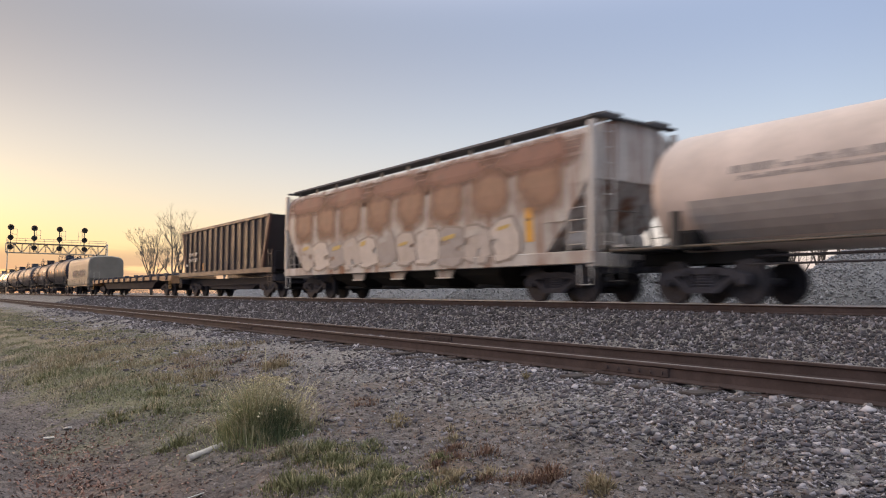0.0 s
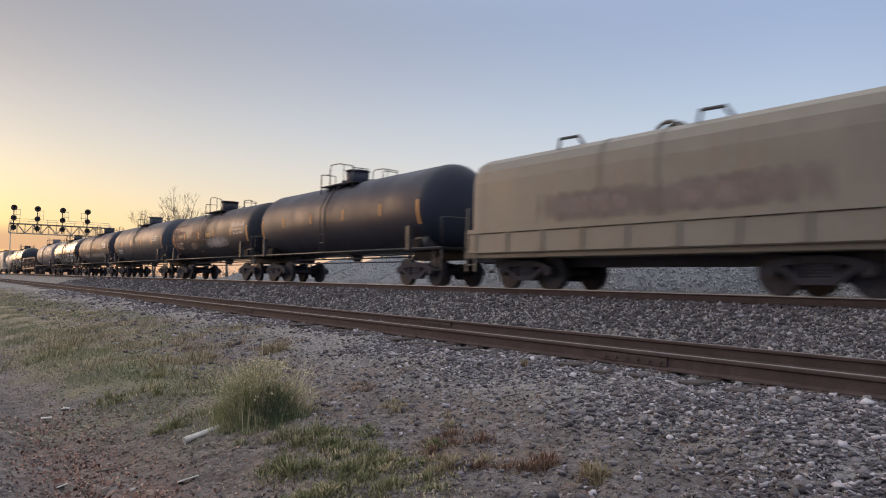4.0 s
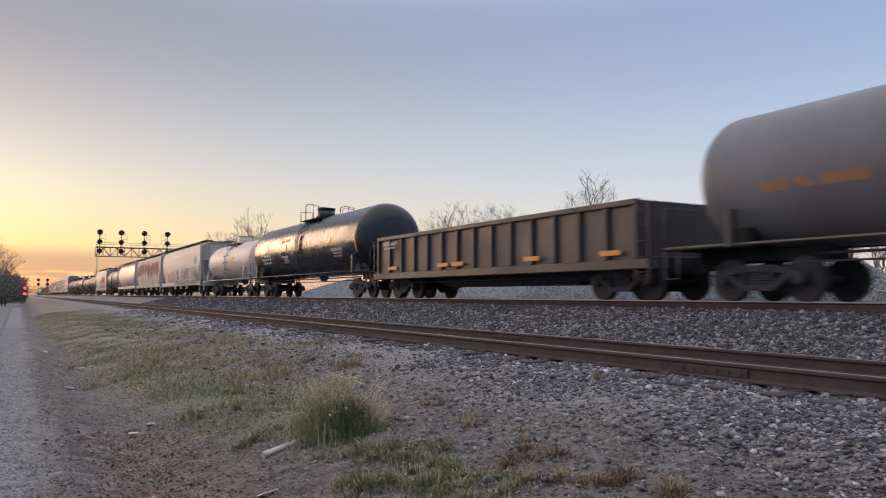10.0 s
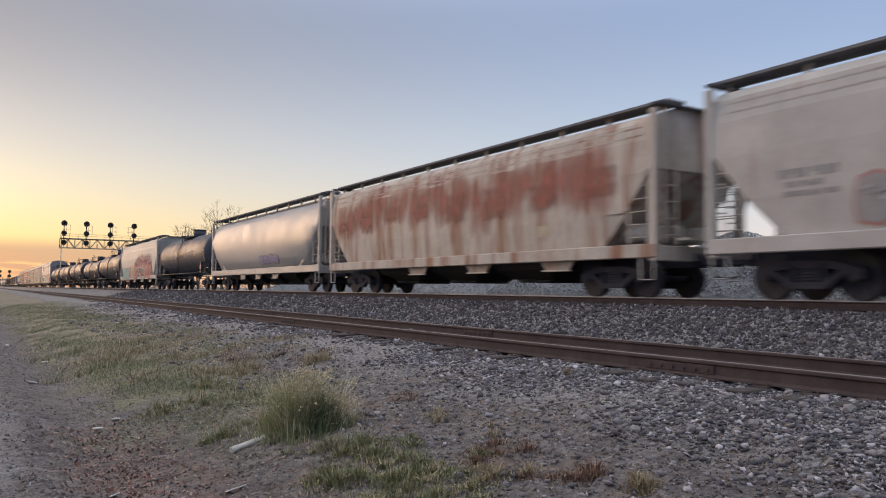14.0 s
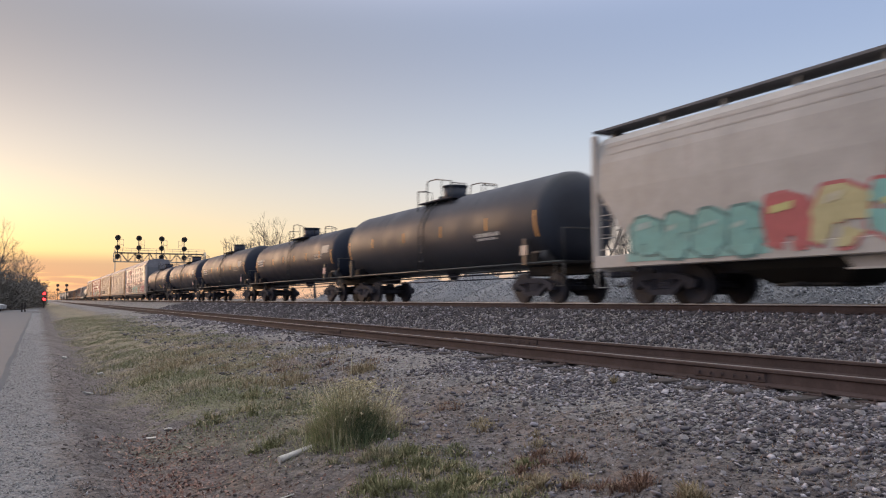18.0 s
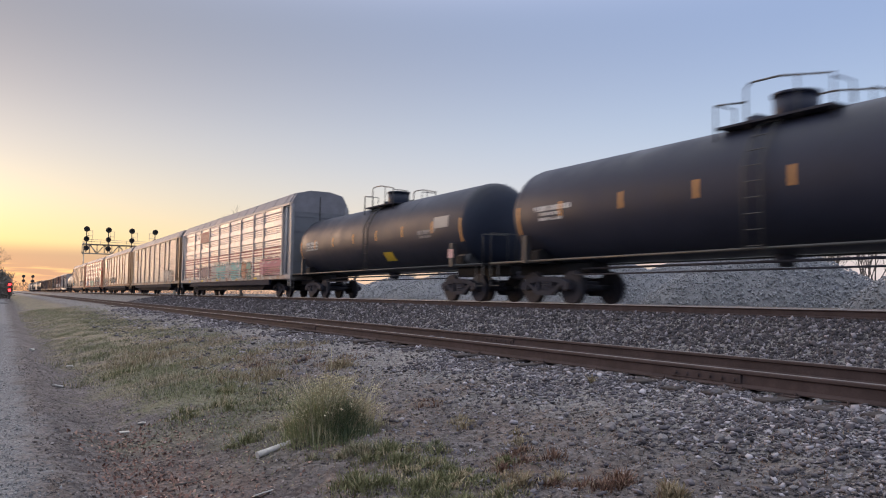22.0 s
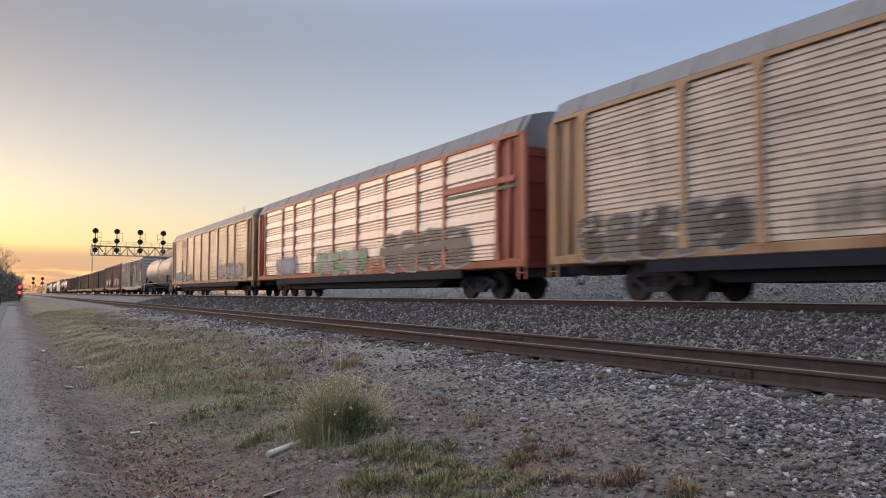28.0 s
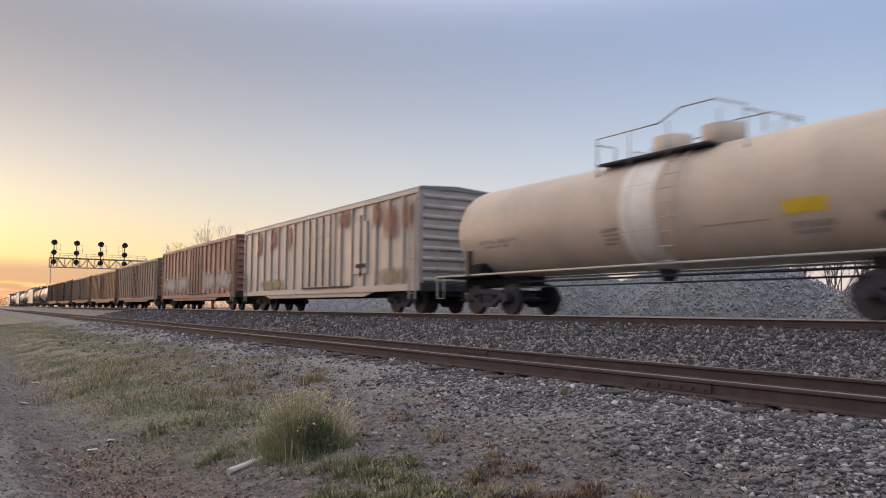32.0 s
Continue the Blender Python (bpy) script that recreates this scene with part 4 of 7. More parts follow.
for k, (xc, yc, r, n, h, mat) in enumerate((
        (2.46, 4.85, 0.28, 1500, 0.16, GREEN), (2.22, 4.45, 0.32, 1500, 0.14, GREEN), (2.85, 4.52, 0.18, 700, 0.13, GREEN), (2.62, 5.22, 0.24, 900, 0.14, GREEN), (2.55, 4.1, 0.32, 1300, 0.12, GREEN),
        (2.05, 4.0, 0.25, 500, 0.10, GREEN), (2.66, 5.72, 0.20, 420, 0.17, MIXED), (2.30, 5.75, 0.16, 260, 0.12, MIXED), (2.95, 5.3, 0.16, 200, 0.09, MIXED), (1.85, 6.85, 0.20, 360, 0.14, GREEN),
        (2.2, 7.1, 0.30, 500, 0.16, MIXED), (2.75, 7.0, 0.25, 360, 0.17, STRAW), (1.97, 8.8, 0.35, 700, 0.17, GREEN), (2.5, 8.3, 0.40, 600, 0.16, MIXED), (2.76, 9.9, 0.35, 500, 0.20, GREEN),
        (1.85, 13.6, 0.7, 800, 0.22, GREEN), (3.2, 10.6, 0.40, 450, 0.22, STRAW), (4.45, 10.4, 0.30, 320, 0.26, STRAW), (4.6, 11.2, 0.35, 260, 0.14, BROWN), (5.0, 14.2, 0.45, 320, 0.18, STRAW),
        (4.1, 12.0, 0.5, 300, 0.14, BROWN), (3.56, 5.83, 0.15, 140, 0.12, STRAW), (3.23, 4.46, 0.20, 360, 0.11, BROWN), (3.32, 3.81, 0.20, 420, 0.11, BROWN), (3.4, 3.25, 0.12, 320, 0.17, STRAW),
        (2.93, 4.0, 0.18, 300, 0.12, STRAW), (3.6, 4.95, 0.14, 110, 0.09, STRAW), (5.59, 6.36, 0.07, 60, 0.14, STRAW), (3.85, 6.9, 0.18, 150, 0.11, BROWN), (3.4, 7.6, 0.22, 180, 0.10, BROWN),
        (2.4, 11.6, 0.5, 600, 0.20, MIXED), (3.4, 13.4, 0.6, 500, 0.20, STRAW), (2.6, 15.5, 0.8, 700, 0.24, STRAW), (1.7, 17.5, 0.8, 600, 0.24, MIXED), (3.6, 17.5, 0.9, 500, 0.24, STRAW))):
    if mat is GREEN and yc < 5.6:
        n, h, r = int(1.4 * n), 0.85 * h, 1.3 * r
    elif mat is BROWN or mat is STRAW:
        n, r = int(1.6 * n), 1.2 * r
    clump("grass_clump", xc, yc, r, n, h, mat, "low uneven clump of olive-green grass on bare earth" if mat is GREEN else ("clump of dry straw-coloured grass" if mat is STRAW else
          ("withered reddish-brown weed on bare earth" if mat is BROWN else "fading clump of green and straw grass")))


def field(x, y):
    """How thick the grass stands on the verge, from 0 to 1."""
    n1 = np.sin(1.9 * x + 0.83 * y + 1.2 * np.sin(0.7 * y)) + np.sin(2.7 * y - 1.6 * x + 0.9) + 0.8 * np.sin(5.3 * x + 2.1 * y)
    left = np.interp(y, [3.5, 5.4, 6.2, 8.5, 14, 25, 60], [1.75, 2.0, 1.85, 1.5, 1.15, 0.95, 0.9]) + 0.10 * n1
    right = np.interp(y, [3.5, 5.5, 8, 11, 15, 60], [2.95, 2.8, 3.05, 3.8, 4.5, 4.6]) + 0.16 * n1
    body = 1 / (1 + np.exp(-6 * (x - left))) / (1 + np.exp(-2.6 * (right - x)))
    thick = np.interp(y, [3.2, 4.6, 5.5, 6.3, 7.5, 10], [0.40, 0.40, 0.16, 0.40, 0.8, 1.0])
    n2 = np.sin(7.1 * x - 3.9 * y + 2 * np.sin(1.3 * y)) + np.sin(4.3 * y + 5.7 * x + 1.1)
    return np.clip(0.05 + body * thick * (0.60 + 0.28 * n1 + 0.14 * n2), 0, 1)


n = 260000
x, y = scatter(n, 0.8, 5.2, 3.0, 60, 0.8)
chance = field(x, y)
keep = rng.uniform(0, 1, n) < chance
x, y = x[keep], y[keep]
hh = rng.uniform(0.02, 0.085, len(x)) * np.clip(0.70 + y / 60, 0.70, 1.4) * (0.45 + 0.75 * chance[keep])
tagged(blades("verge_grass", x, y, hh, MIXED, 0.0042, 1.9), "thin fading olive and straw grass over the verge", "grass", kind="stuff")
n = 24000
x, y = scatter(n, 1.6, 5.4, 2.6, 24, 0.85)
keep = rng.uniform(0, 1, n) < 0.2 + 0.6 * (np.sin(2.1 * x + 1.3 * y) + np.sin(3.1 * y - 1.7 * x) > 0.5)
x, y = x[keep], y[keep]
tagged(blades("dry_weeds", x, y, rng.uniform(0.012, 0.055, len(x)), BROWN, 0.0035, 2.0), "dry brown weed stalks on the packed earth", "weeds", kind="stuff")
LEAF = blade_material("fallen_leaves", ((0.17, 0.085, 0.068), (0.29, 0.165, 0.13), (0.46, 0.31, 0.25)), ((0.20, 0.15, 0.115), (0.38, 0.30, 0.23)), 0.35, 5)
n = 15000
x, y = scatter(n, 0.55, 2.2, 3.0, 9, 1.3)
keep = np.abs(x - 1.08) < rng.gamma(2, 0.17, n)
x, y = x[keep], y[keep]
tagged(blades("ditch_leaves", x, y, rng.uniform(0.016, 0.050, len(x)), LEAF, 0.013, 2.6), "reddish-brown dead leaves and stalks in the shallow ditch", "dead leaves", kind="stuff")

pipe = tagged(new("plastic_pipe"), "short length of dirty white plastic pipe lying by the tuft", "pipe")
pa, pb = Vector((1.88, 6.36, float(lay(1.88, 6.36)) + 0.03)), Vector((2.42, 6.50, float(lay(2.42, 6.50)) + 0.03))
bm = tube(B(), pa, pb, 0.026, 16, 0.026, caps=False)
tube(bm, pa, pb, 0.022, 16, 0.022, caps=False)
part("pipe_wall", bm, PVC, pipe)
part("pipe_collar", tube(B(), pa - (pb - pa) * 0.02, pa + (pb - pa) * 0.10, 0.029, 16), PVC, pipe)
for k, (bx, by, s, tall) in enumerate(((1.13, 8.68, 0.05, 0.015), (0.75, 13.2, 0.08, 0.03), (0.62, 21.0, 0.09, 0.04), (1.35, 9.0, 0.05, 0.02), (1.15, 16.5, 0.06, 0.03), (1.6, 5.3, 0.07, 0.01), (0.9, 6.0, 0.05, 0.01))):
    bm = box(B(), -s, s, -s * 0.5, s * 0.5, 0, tall, tall * 0.3)
    for v in bm.verts:
        v.co.z += 0.25 * s * math.sin(v.co.x * 60 + k)
    part_ob = new("litter_scrap", mesh_of("litter_scrap", bm, PVC))
    part_ob.matrix_basis = pose(bx, by, float(lay(bx, by)) + 0.012, 4 * k, 6, 37 * k)
    tagged(part_ob, "pale scrap of litter lying in the ditch", "litter", group="litter in the ditch")
for k, (bx, by, ln, rz) in enumerate(((1.31, 6.2, 0.28, 8), (1.05, 5.9, 0.2, 70), (4.6, 5.4, 0.22, 10))):
    st = new("stick", mesh_of("stick", tube(B(), (-ln / 2, 0, 0), (ln / 2, 0, 0.01), 0.009, 7, 0.006), BARK))
    st.matrix_basis = pose(bx, by, float(lay(bx, by)) + 0.015, 0, 0, rz)
    tagged(st, "thin dry stick lying on the ground", "stick", group="sticks on the verge")


# ---- parked car at the end of the road ----
def parked_car(x, y, rz):
    c = tagged(new("parked_car"), "small silver car standing at the end of the road", "car")
    c.matrix_basis = pose(x, y, 0.06, 0, 0, rz)
    prof = [(-2.1, 0.35), (-2.15, 0.75), (-1.5, 0.92), (-0.75, 1.38), (0.7, 1.42), (1.5, 0.98), (2.1, 0.86), (2.15, 0.35)]
    bm = B()
    prism_x(bm, prof, -0.85, 0.85)
    part("body", bm, PAINT, c, color=(0.42, 0.43, 0.45))
    part("windows", prism_x(B(), [(-1.25, 0.97), (-0.68, 1.32), (0.62, 1.35), (1.25, 1.0)], -0.87, 0.87), BLACKM, c, "dark glass")
    for a in (-1.35, 1.35):
        for s in (-1, 1):
            w = part("wheel", tube(B(), (s * 0.7, a, 0.31), (s * 0.88, a, 0.31), 0.31, 16), BLACKM, c)
            part("rim", tube(B(), (s * 0.87, a, 0.31), (s * 0.895, a, 0.31), 0.19, 12), GANTRY, w)
    return c


parked_car(-5.4, 99.0, 78)
for x in (-1.55, -1.25):
    po = new("marker_post", mesh_of("marker_post", box(B(), x - 0.06, x + 0.06, 96.0, 96.12, 0, 1.1, 0.01), TIE))
    tagged(po, "short wooden post at the road's end", "post", group="posts at the road's end")

# ---- rolling stock; a car's own space: y along the train (front at -y), z from the rail top, the near side at -x ----
WR = 0.457
WHEELSETS = []


def truck_meshes():
    d = {}
    bm = B()
    for s in (-1, 1):
        x = s * GAUGE / 2
        tube(bm, (x - 0.065, 0, 0), (x + 0.065, 0, 0), WR, 28)
        tube(bm, (x - s * 0.095, 0, 0), (x - s * 0.06, 0, 0), WR + 0.028, 28)
        tube(bm, (x + s * 0.06, 0, 0), (x + s * 0.10, 0, 0), 0.16, 14)
    tube(bm, (-0.98, 0, 0), (0.98, 0, 0), 0.085, 12)
    for s in (-1, 1):
        for k in range(3):
            a = 2 * math.pi * k / 3
            tube(bm, (s * 1.06, 0.05 * math.cos(a), 0.05 * math.sin(a)), (s * 1.085, 0.05 * math.cos(a), 0.05 * math.sin(a)), 0.014, 6)
        tube(bm, (s * 0.93, 0, 0), (s * 1.07, 0, 0), 0.105, 14)
    d["wheelset"] = mesh_of("wheelset", bm, WHEELM)
    bm = B()
    # cast side frame: arched top member, tension member below and columns
    prism_x(bm, [(-1.08, 0.40), (-1.08, 0.58), (-0.82, 0.68), (-0.35, 0.76), (0.35, 0.76), (0.82, 0.68), (1.08, 0.58), (1.08, 0.40), (0.84, 0.40), (0.80, 0.55), (0.34, 0.62), (-0.34, 0.62), (-0.80, 0.55), (-0.84, 0.40)], -0.09, 0.09)
    prism_x(bm, [(-0.80, 0.54), (-0.36, 0.22), (0.36, 0.22), (0.80, 0.54), (0.68, 0.60), (0.30, 0.34), (-0.30, 0.34), (-0.68, 0.60)], -0.085, 0.085)
    for s in (-1, 1):
        box(bm, -0.09, 0.09, s * 0.33 - 0.05, s * 0.33 + 0.05, 0.26, 0.7, 0.01)
    d["side_frame"] = mesh_of("side_frame", bm, STEEL)
    bm = B()
    loft(bm, [[(0.075 * q * math.cos(t), 0.25 * q ** 0.4 * math.sin(t), z) for t in [2 * math.pi * i / 14 for i in range(14)]] for z, q in [(0.30 + 0.03 * j, 1.0 if j % 2 else 0.72) for j in range(11)]])
    d["spring"] = mesh_of("spring", bm, STEEL)
    d["truck"] = mesh_of("truck", box(box(B(), -1.05, 1.05, -0.2, 0.2, 0.44, 0.66, 0.03), -0.45, 0.45, -0.28, 0.28, 0.66, 0.76, 0.02), STEEL)
    bm = box(box(B(), -0.09, 0.09, -0.62, 0.35, 0.76, 0.98, 0.02), -0.15, 0.15, -0.80, -0.48, 0.72, 1.0, 0.05)
    d["coupler"] = mesh_of("coupler", bm, STEEL)
    bm = path_tube(B(), [(0.25, 0, 0.75), (0.25, -0.25, 0.50), (0.18, -0.55, 0.45), (0.1, -0.68, 0.55)], 0.025, 6)
    d["air_hose"] = mesh_of("air_hose", bm, BLACKM)
    return d


TM = truck_meshes()


def car(name, label, category, length, truck_at, couple=0.55):
    """An empty car: its trucks and couplers. length: over the end sills."""
    c = tagged(new(name), label, category, group="cars of the freight train")
    for s in (-1, 1):
        t = part("truck", TM["truck"], STEEL, c, at=(0, s * truck_at, 0))
        for q in (-1, 1):
            part("side_frame", TM["side_frame"], STEEL, t, at=(q * 1.0, 0, 0))
            part("spring", TM["spring"], STEEL, t, at=(q * 1.0, 0, 0))
            w = part("wheelset", TM["wheelset"], WHEELM, t)
            w.matrix_parent_inverse = Matrix.Translation((0, q * 0.889, WR))
            WHEELSETS.append(w)
        part("coupler", TM["coupler"], STEEL, c, at=pose(0, s * (length / 2 + couple - 0.72), 0, 0, 0, 0 if s < 0 else 180))
        part("air_hose", TM["air_hose"], BLACKM, c, at=pose(0, s * (length / 2 - 0.05), 0, 0, 0, 0 if s < 0 else 180))
    return c


def bars(c, y0, y1, z, x, color, rows, seed, h=0.14, parent=None):
    """Stencilled marks that cannot be read: rows of small upright bars in word-like runs, a touch proud of the side. x: a number or a function of z."""
    r = random.Random(seed)
    for k in range(rows):
        hk = h if k == 0 else 0.6 * h
        zz = z - (0 if k == 0 else 0.95 * h + 1.0 * h * (k - 1))
        y = y0 + (0 if k == 0 else r.uniform(0, 0.25) * (y1 - y0))
        end = y1 - (0 if k == 0 else r.uniform(0, 0.2) * (y1 - y0))
        xa = x(zz) if callable(x) else x
        xb = x(zz + hk) if callable(x) else x
        bm, run = B(), r.randint(3, 6)
        while y < end - 0.3 * hk:
            w = hk * r.uniform(0.42, 0.66)
            lo, hi = (0.0, 1.0) if r.random() < 0.75 else r.choice(((0.0, 0.55), (0.42, 1.0)))
            f = [bm.verts.new((xa + (xb - xa) * q - 0.006, e, zz + hk * q)) for q, e in ((lo, y), (lo, y + w), (hi, y + w), (hi, y))]
            g = [bm.verts.new((v.co.x + 0.004, v.co.y, v.co.z)) for v in f]
            bm.faces.new(f)
            for i in range(4):
                bm.faces.new((f[i], g[i], g[(i + 1) % 4], f[(i + 1) % 4]))
            run -= 1
            y += w + hk * (0.14 if run else 0.6)
            run = run or r.randint(3, 6)
        part("stencilled_mark", bm, DECAL, c, "", color)["kind"] = "stuff"


def patch(c, name, y0, y1, z0, z1, x, color, label="", mat=None):
    xa, xb = (x(z0), x(z1)) if callable(x) else (x, x)
    bm = B()
    n = 5
    rings = []
    for i in range(n + 1):
        z = z0 + (z1 - z0) * i / n
        xx = x(z) if callable(x) else x
        rings.append([(xx - 0.008, y0, z), (xx - 0.008, y1, z), (xx + 0.006, y1, z), (xx + 0.006, y0, z)])
    loft(bm, rings)
    return part(name, bm, mat or DECAL, c, label, color)


def blob(bm, yc, zc, ry, rz, x, r, n=14, power=2.6, dx=0.0, tilt=0.0):
    pts = []
    for i in range(n):
        a = 2 * math.pi * i / n
        ca, sa = math.cos(a), math.sin(a)
        k = (abs(ca) ** power + abs(sa) ** power) ** (-1 / power) * r.uniform(0.80, 1.14)
        yy, zz = ry * k * ca, rz * k * sa
        pts.append((yc + yy + tilt * zz, zc + zz))
    f = [bm.verts.new(((x(z) if callable(x) else x) - dx, y, z)) for y, z in pts]
    bm.faces.new(f)


def between(poly, z0, z1):
    """The part of an outline of (y, z) points that lies between two heights."""
    for z, up in ((z0, 1), (z1, -1)):
        out = []
        for a, b in zip(poly, poly[1:] + poly[:1]):
            da, db = (a[1] - z) * up, (b[1] - z) * up
            if da >= 0:
                out.append(a)
            if (da > 0 > db) or (da < 0 < db):
                k = da / (da - db)
                out.append((a[0] + (b[0] - a[0]) * k, z))
        poly = out
    return poly


def spray(bm, poly, x, dx, gaps):
    """Lays an outline of (y, z) points on a side; gaps: the bands of height that the paint reaches, broken by the slots of a rack."""
    cuts = gaps or [(0.95 + 0.3 * k, 1.25 + 0.3 * k) for k in range(12)]
    for z0, z1 in cuts:
        p = between(poly, z0, z1)
        q = [v for i, v in enumerate(p) if abs(v[0] - p[i - 1][0]) + abs(v[1] - p[i - 1][1]) > 1e-5]
        if len(q) > 2:
            bm.faces.new([bm.verts.new(((x(0.5 * (z0 + z1) + 0.9 * (z - 0.5 * (z0 + z1))) if callable(x) else x) - dx, y, z)) for y, z in q])
    bmesh.ops.remove_doubles(bm, verts=bm.verts, dist=1e-5)


def block(r):
    """A fat rounded lump in a unit square, turned a little, with up to two notches bitten out of its edges."""
    bites = r.sample(range(4), r.choice((1, 1, 2, 2)))
    p = []
    for k in range(4):
        at, wide, deep = r.uniform(0.34, 0.64), r.uniform(0.05, 0.10), r.uniform(0.24, 0.46)
        run = [(0.10, 0.0), (at - 1.4 * wide, 0.0)]
        run += [(at - wide, deep * 0.9), (at + wide * 0.4, deep), (at + wide * 1.2, 0.01)] if k in bites else [(at, -0.03)]
        run += [(0.90, 0.01), (0.975, 0.035)]
        for u, v in run:
            for _ in range(k):
                u, v = 1 - v, u
            k2 = 1 - 0.5 * abs((2 * u - 1) * (2 * v - 1)) ** 1.6 * 0.28
            p.append((0.5 + (u - 0.5) * k2, 0.5 + (v - 0.5) * k2))
    spin = r.uniform(-0.32, 0.32)
    return [(0.5 + (u - 0.5) * math.cos(spin) - (v - 0.5) * math.sin(spin), 0.5 + (u - 0.5) * math.sin(spin) + (v - 0.5) * math.cos(spin)) for u, v in p]


def graffiti(c, y0, y1, z0, z1, x, fill, edge, seed, n=6, cloud=None, hole=None, more=(), slab=None, gaps=None):
    """Sprayed tags that cannot be read: a row of fat outlined blocks with bites and sheens, on an optional slab of colour or cloud of paint. more: further fill colours."""
    r = random.Random(seed)
    w, h = (y1 - y0) / n, z1 - z0
    if cloud:
        for k in range(n):
            bm = B()
            blob(bm, y0 + (k + 0.5) * w, (z0 + z1) / 2 + r.uniform(0.0, 0.35) * h, w * 1.1, h * r.uniform(0.62, 0.85), x, r, 18, 2.2, 0.005 + 0.0006 * k)
            part("paint_cloud", bm, DECAL_SOFT, c, "sprayed cloud of paint", cloud)
    if slab:
        m = 3 * n
        top = [(y0 - 0.15 + (y1 - y0 + 0.3) * i / m, z1 - h * (r.uniform(0.0, 0.16) + 0.12 * (i % 3 == 0))) for i in range(m + 1)]
        bm = B()
        spray(bm, [(y0 - 0.15, z0 + 0.03 * h), (y1 + 0.15, z0 + 0.03 * h)] + top[::-1], x, 0.009, gaps)
        part("paint_slab", bm, DECAL, c, "sprayed field of colour", slab)
    fills = (fill, *more)
    for k in range(n):
        wide, tall = w * r.uniform(1.02, 1.22), h * r.uniform(0.84, 1.0)
        oy, oz, tilt = y0 + (k + 0.5) * w, (z0 + z1) / 2 + r.uniform(-0.05, 0.05) * h, r.uniform(-0.16, 0.16)
        form = block(r)
        rim = 0.035 + 0.03 * min(wide, tall)

        def line(gy, gz, pts):
            return [(oy - (u - 0.5) * gy + tilt * (v - 0.5) * tall, oz + (v - 0.5) * gz) for u, v in pts]

        lift = 0.012 + 0.0009 * k
        a, b, d = B(), B(), B()
        spray(a, line(wide, tall, form), x, lift, gaps)
        spray(b, line(wide - 2 * rim, tall - 2 * rim, form), x, lift + 0.012, gaps)
        shape = part("sprayed_shape", a, DECAL, c, "sprayed shape that cannot be read", edge)
        col = fills[k % len(fills)]
        part("shape_fill", b, DECAL, shape, color=col)
        u0, v0, du, dv = r.uniform(0.12, 0.3), r.uniform(0.55, 0.72), r.uniform(0.2, 0.5), r.uniform(0.08, 0.16)
        spray(d, line(wide, tall, [(u0, v0), (u0 + du, v0 + 0.06), (u0 + du + 0.05, v0 + 0.06 + dv), (u0 + 0.04, v0 + dv)]), x, lift + 0.022, gaps)
        part("shape_sheen", d, DECAL, shape, color=hole if hole and k % 2 == 0 else tuple(0.6 * v + 0.22 for v in col))


def ladder(c, x, y, z0, z1, width=0.42, along="y", n=None, color=(0.1, 0.1, 0.1), mat=None):
    mat = mat or PAINT
    n = n or max(2, int((z1 - z0) / 0.36))
    bm = B()
    dy, dx = (width / 2, 0) if along == "y" else (0, width / 2)
    for s in (-1, 1):
        box(bm, x + s * dx - 0.022, x + s * dx + 0.022, y + s * dy - 0.022, y + s * dy + 0.022, z0, z1)
    l = part("ladder", bm, mat, c, color=color)
    for k in range(n):
        z = z0 + (z1 - z0) * (k + 0.5) / n
        part("rung", tube(B(), (x - dx, y - dy, z), (x + dx, y + dy, z), 0.013, 6), mat, l, color=color)
    return l


RAILING = material("dull_railing_paint", (1, 1, 1), 0.6, 0, 0.25, 2, 0, own=True)


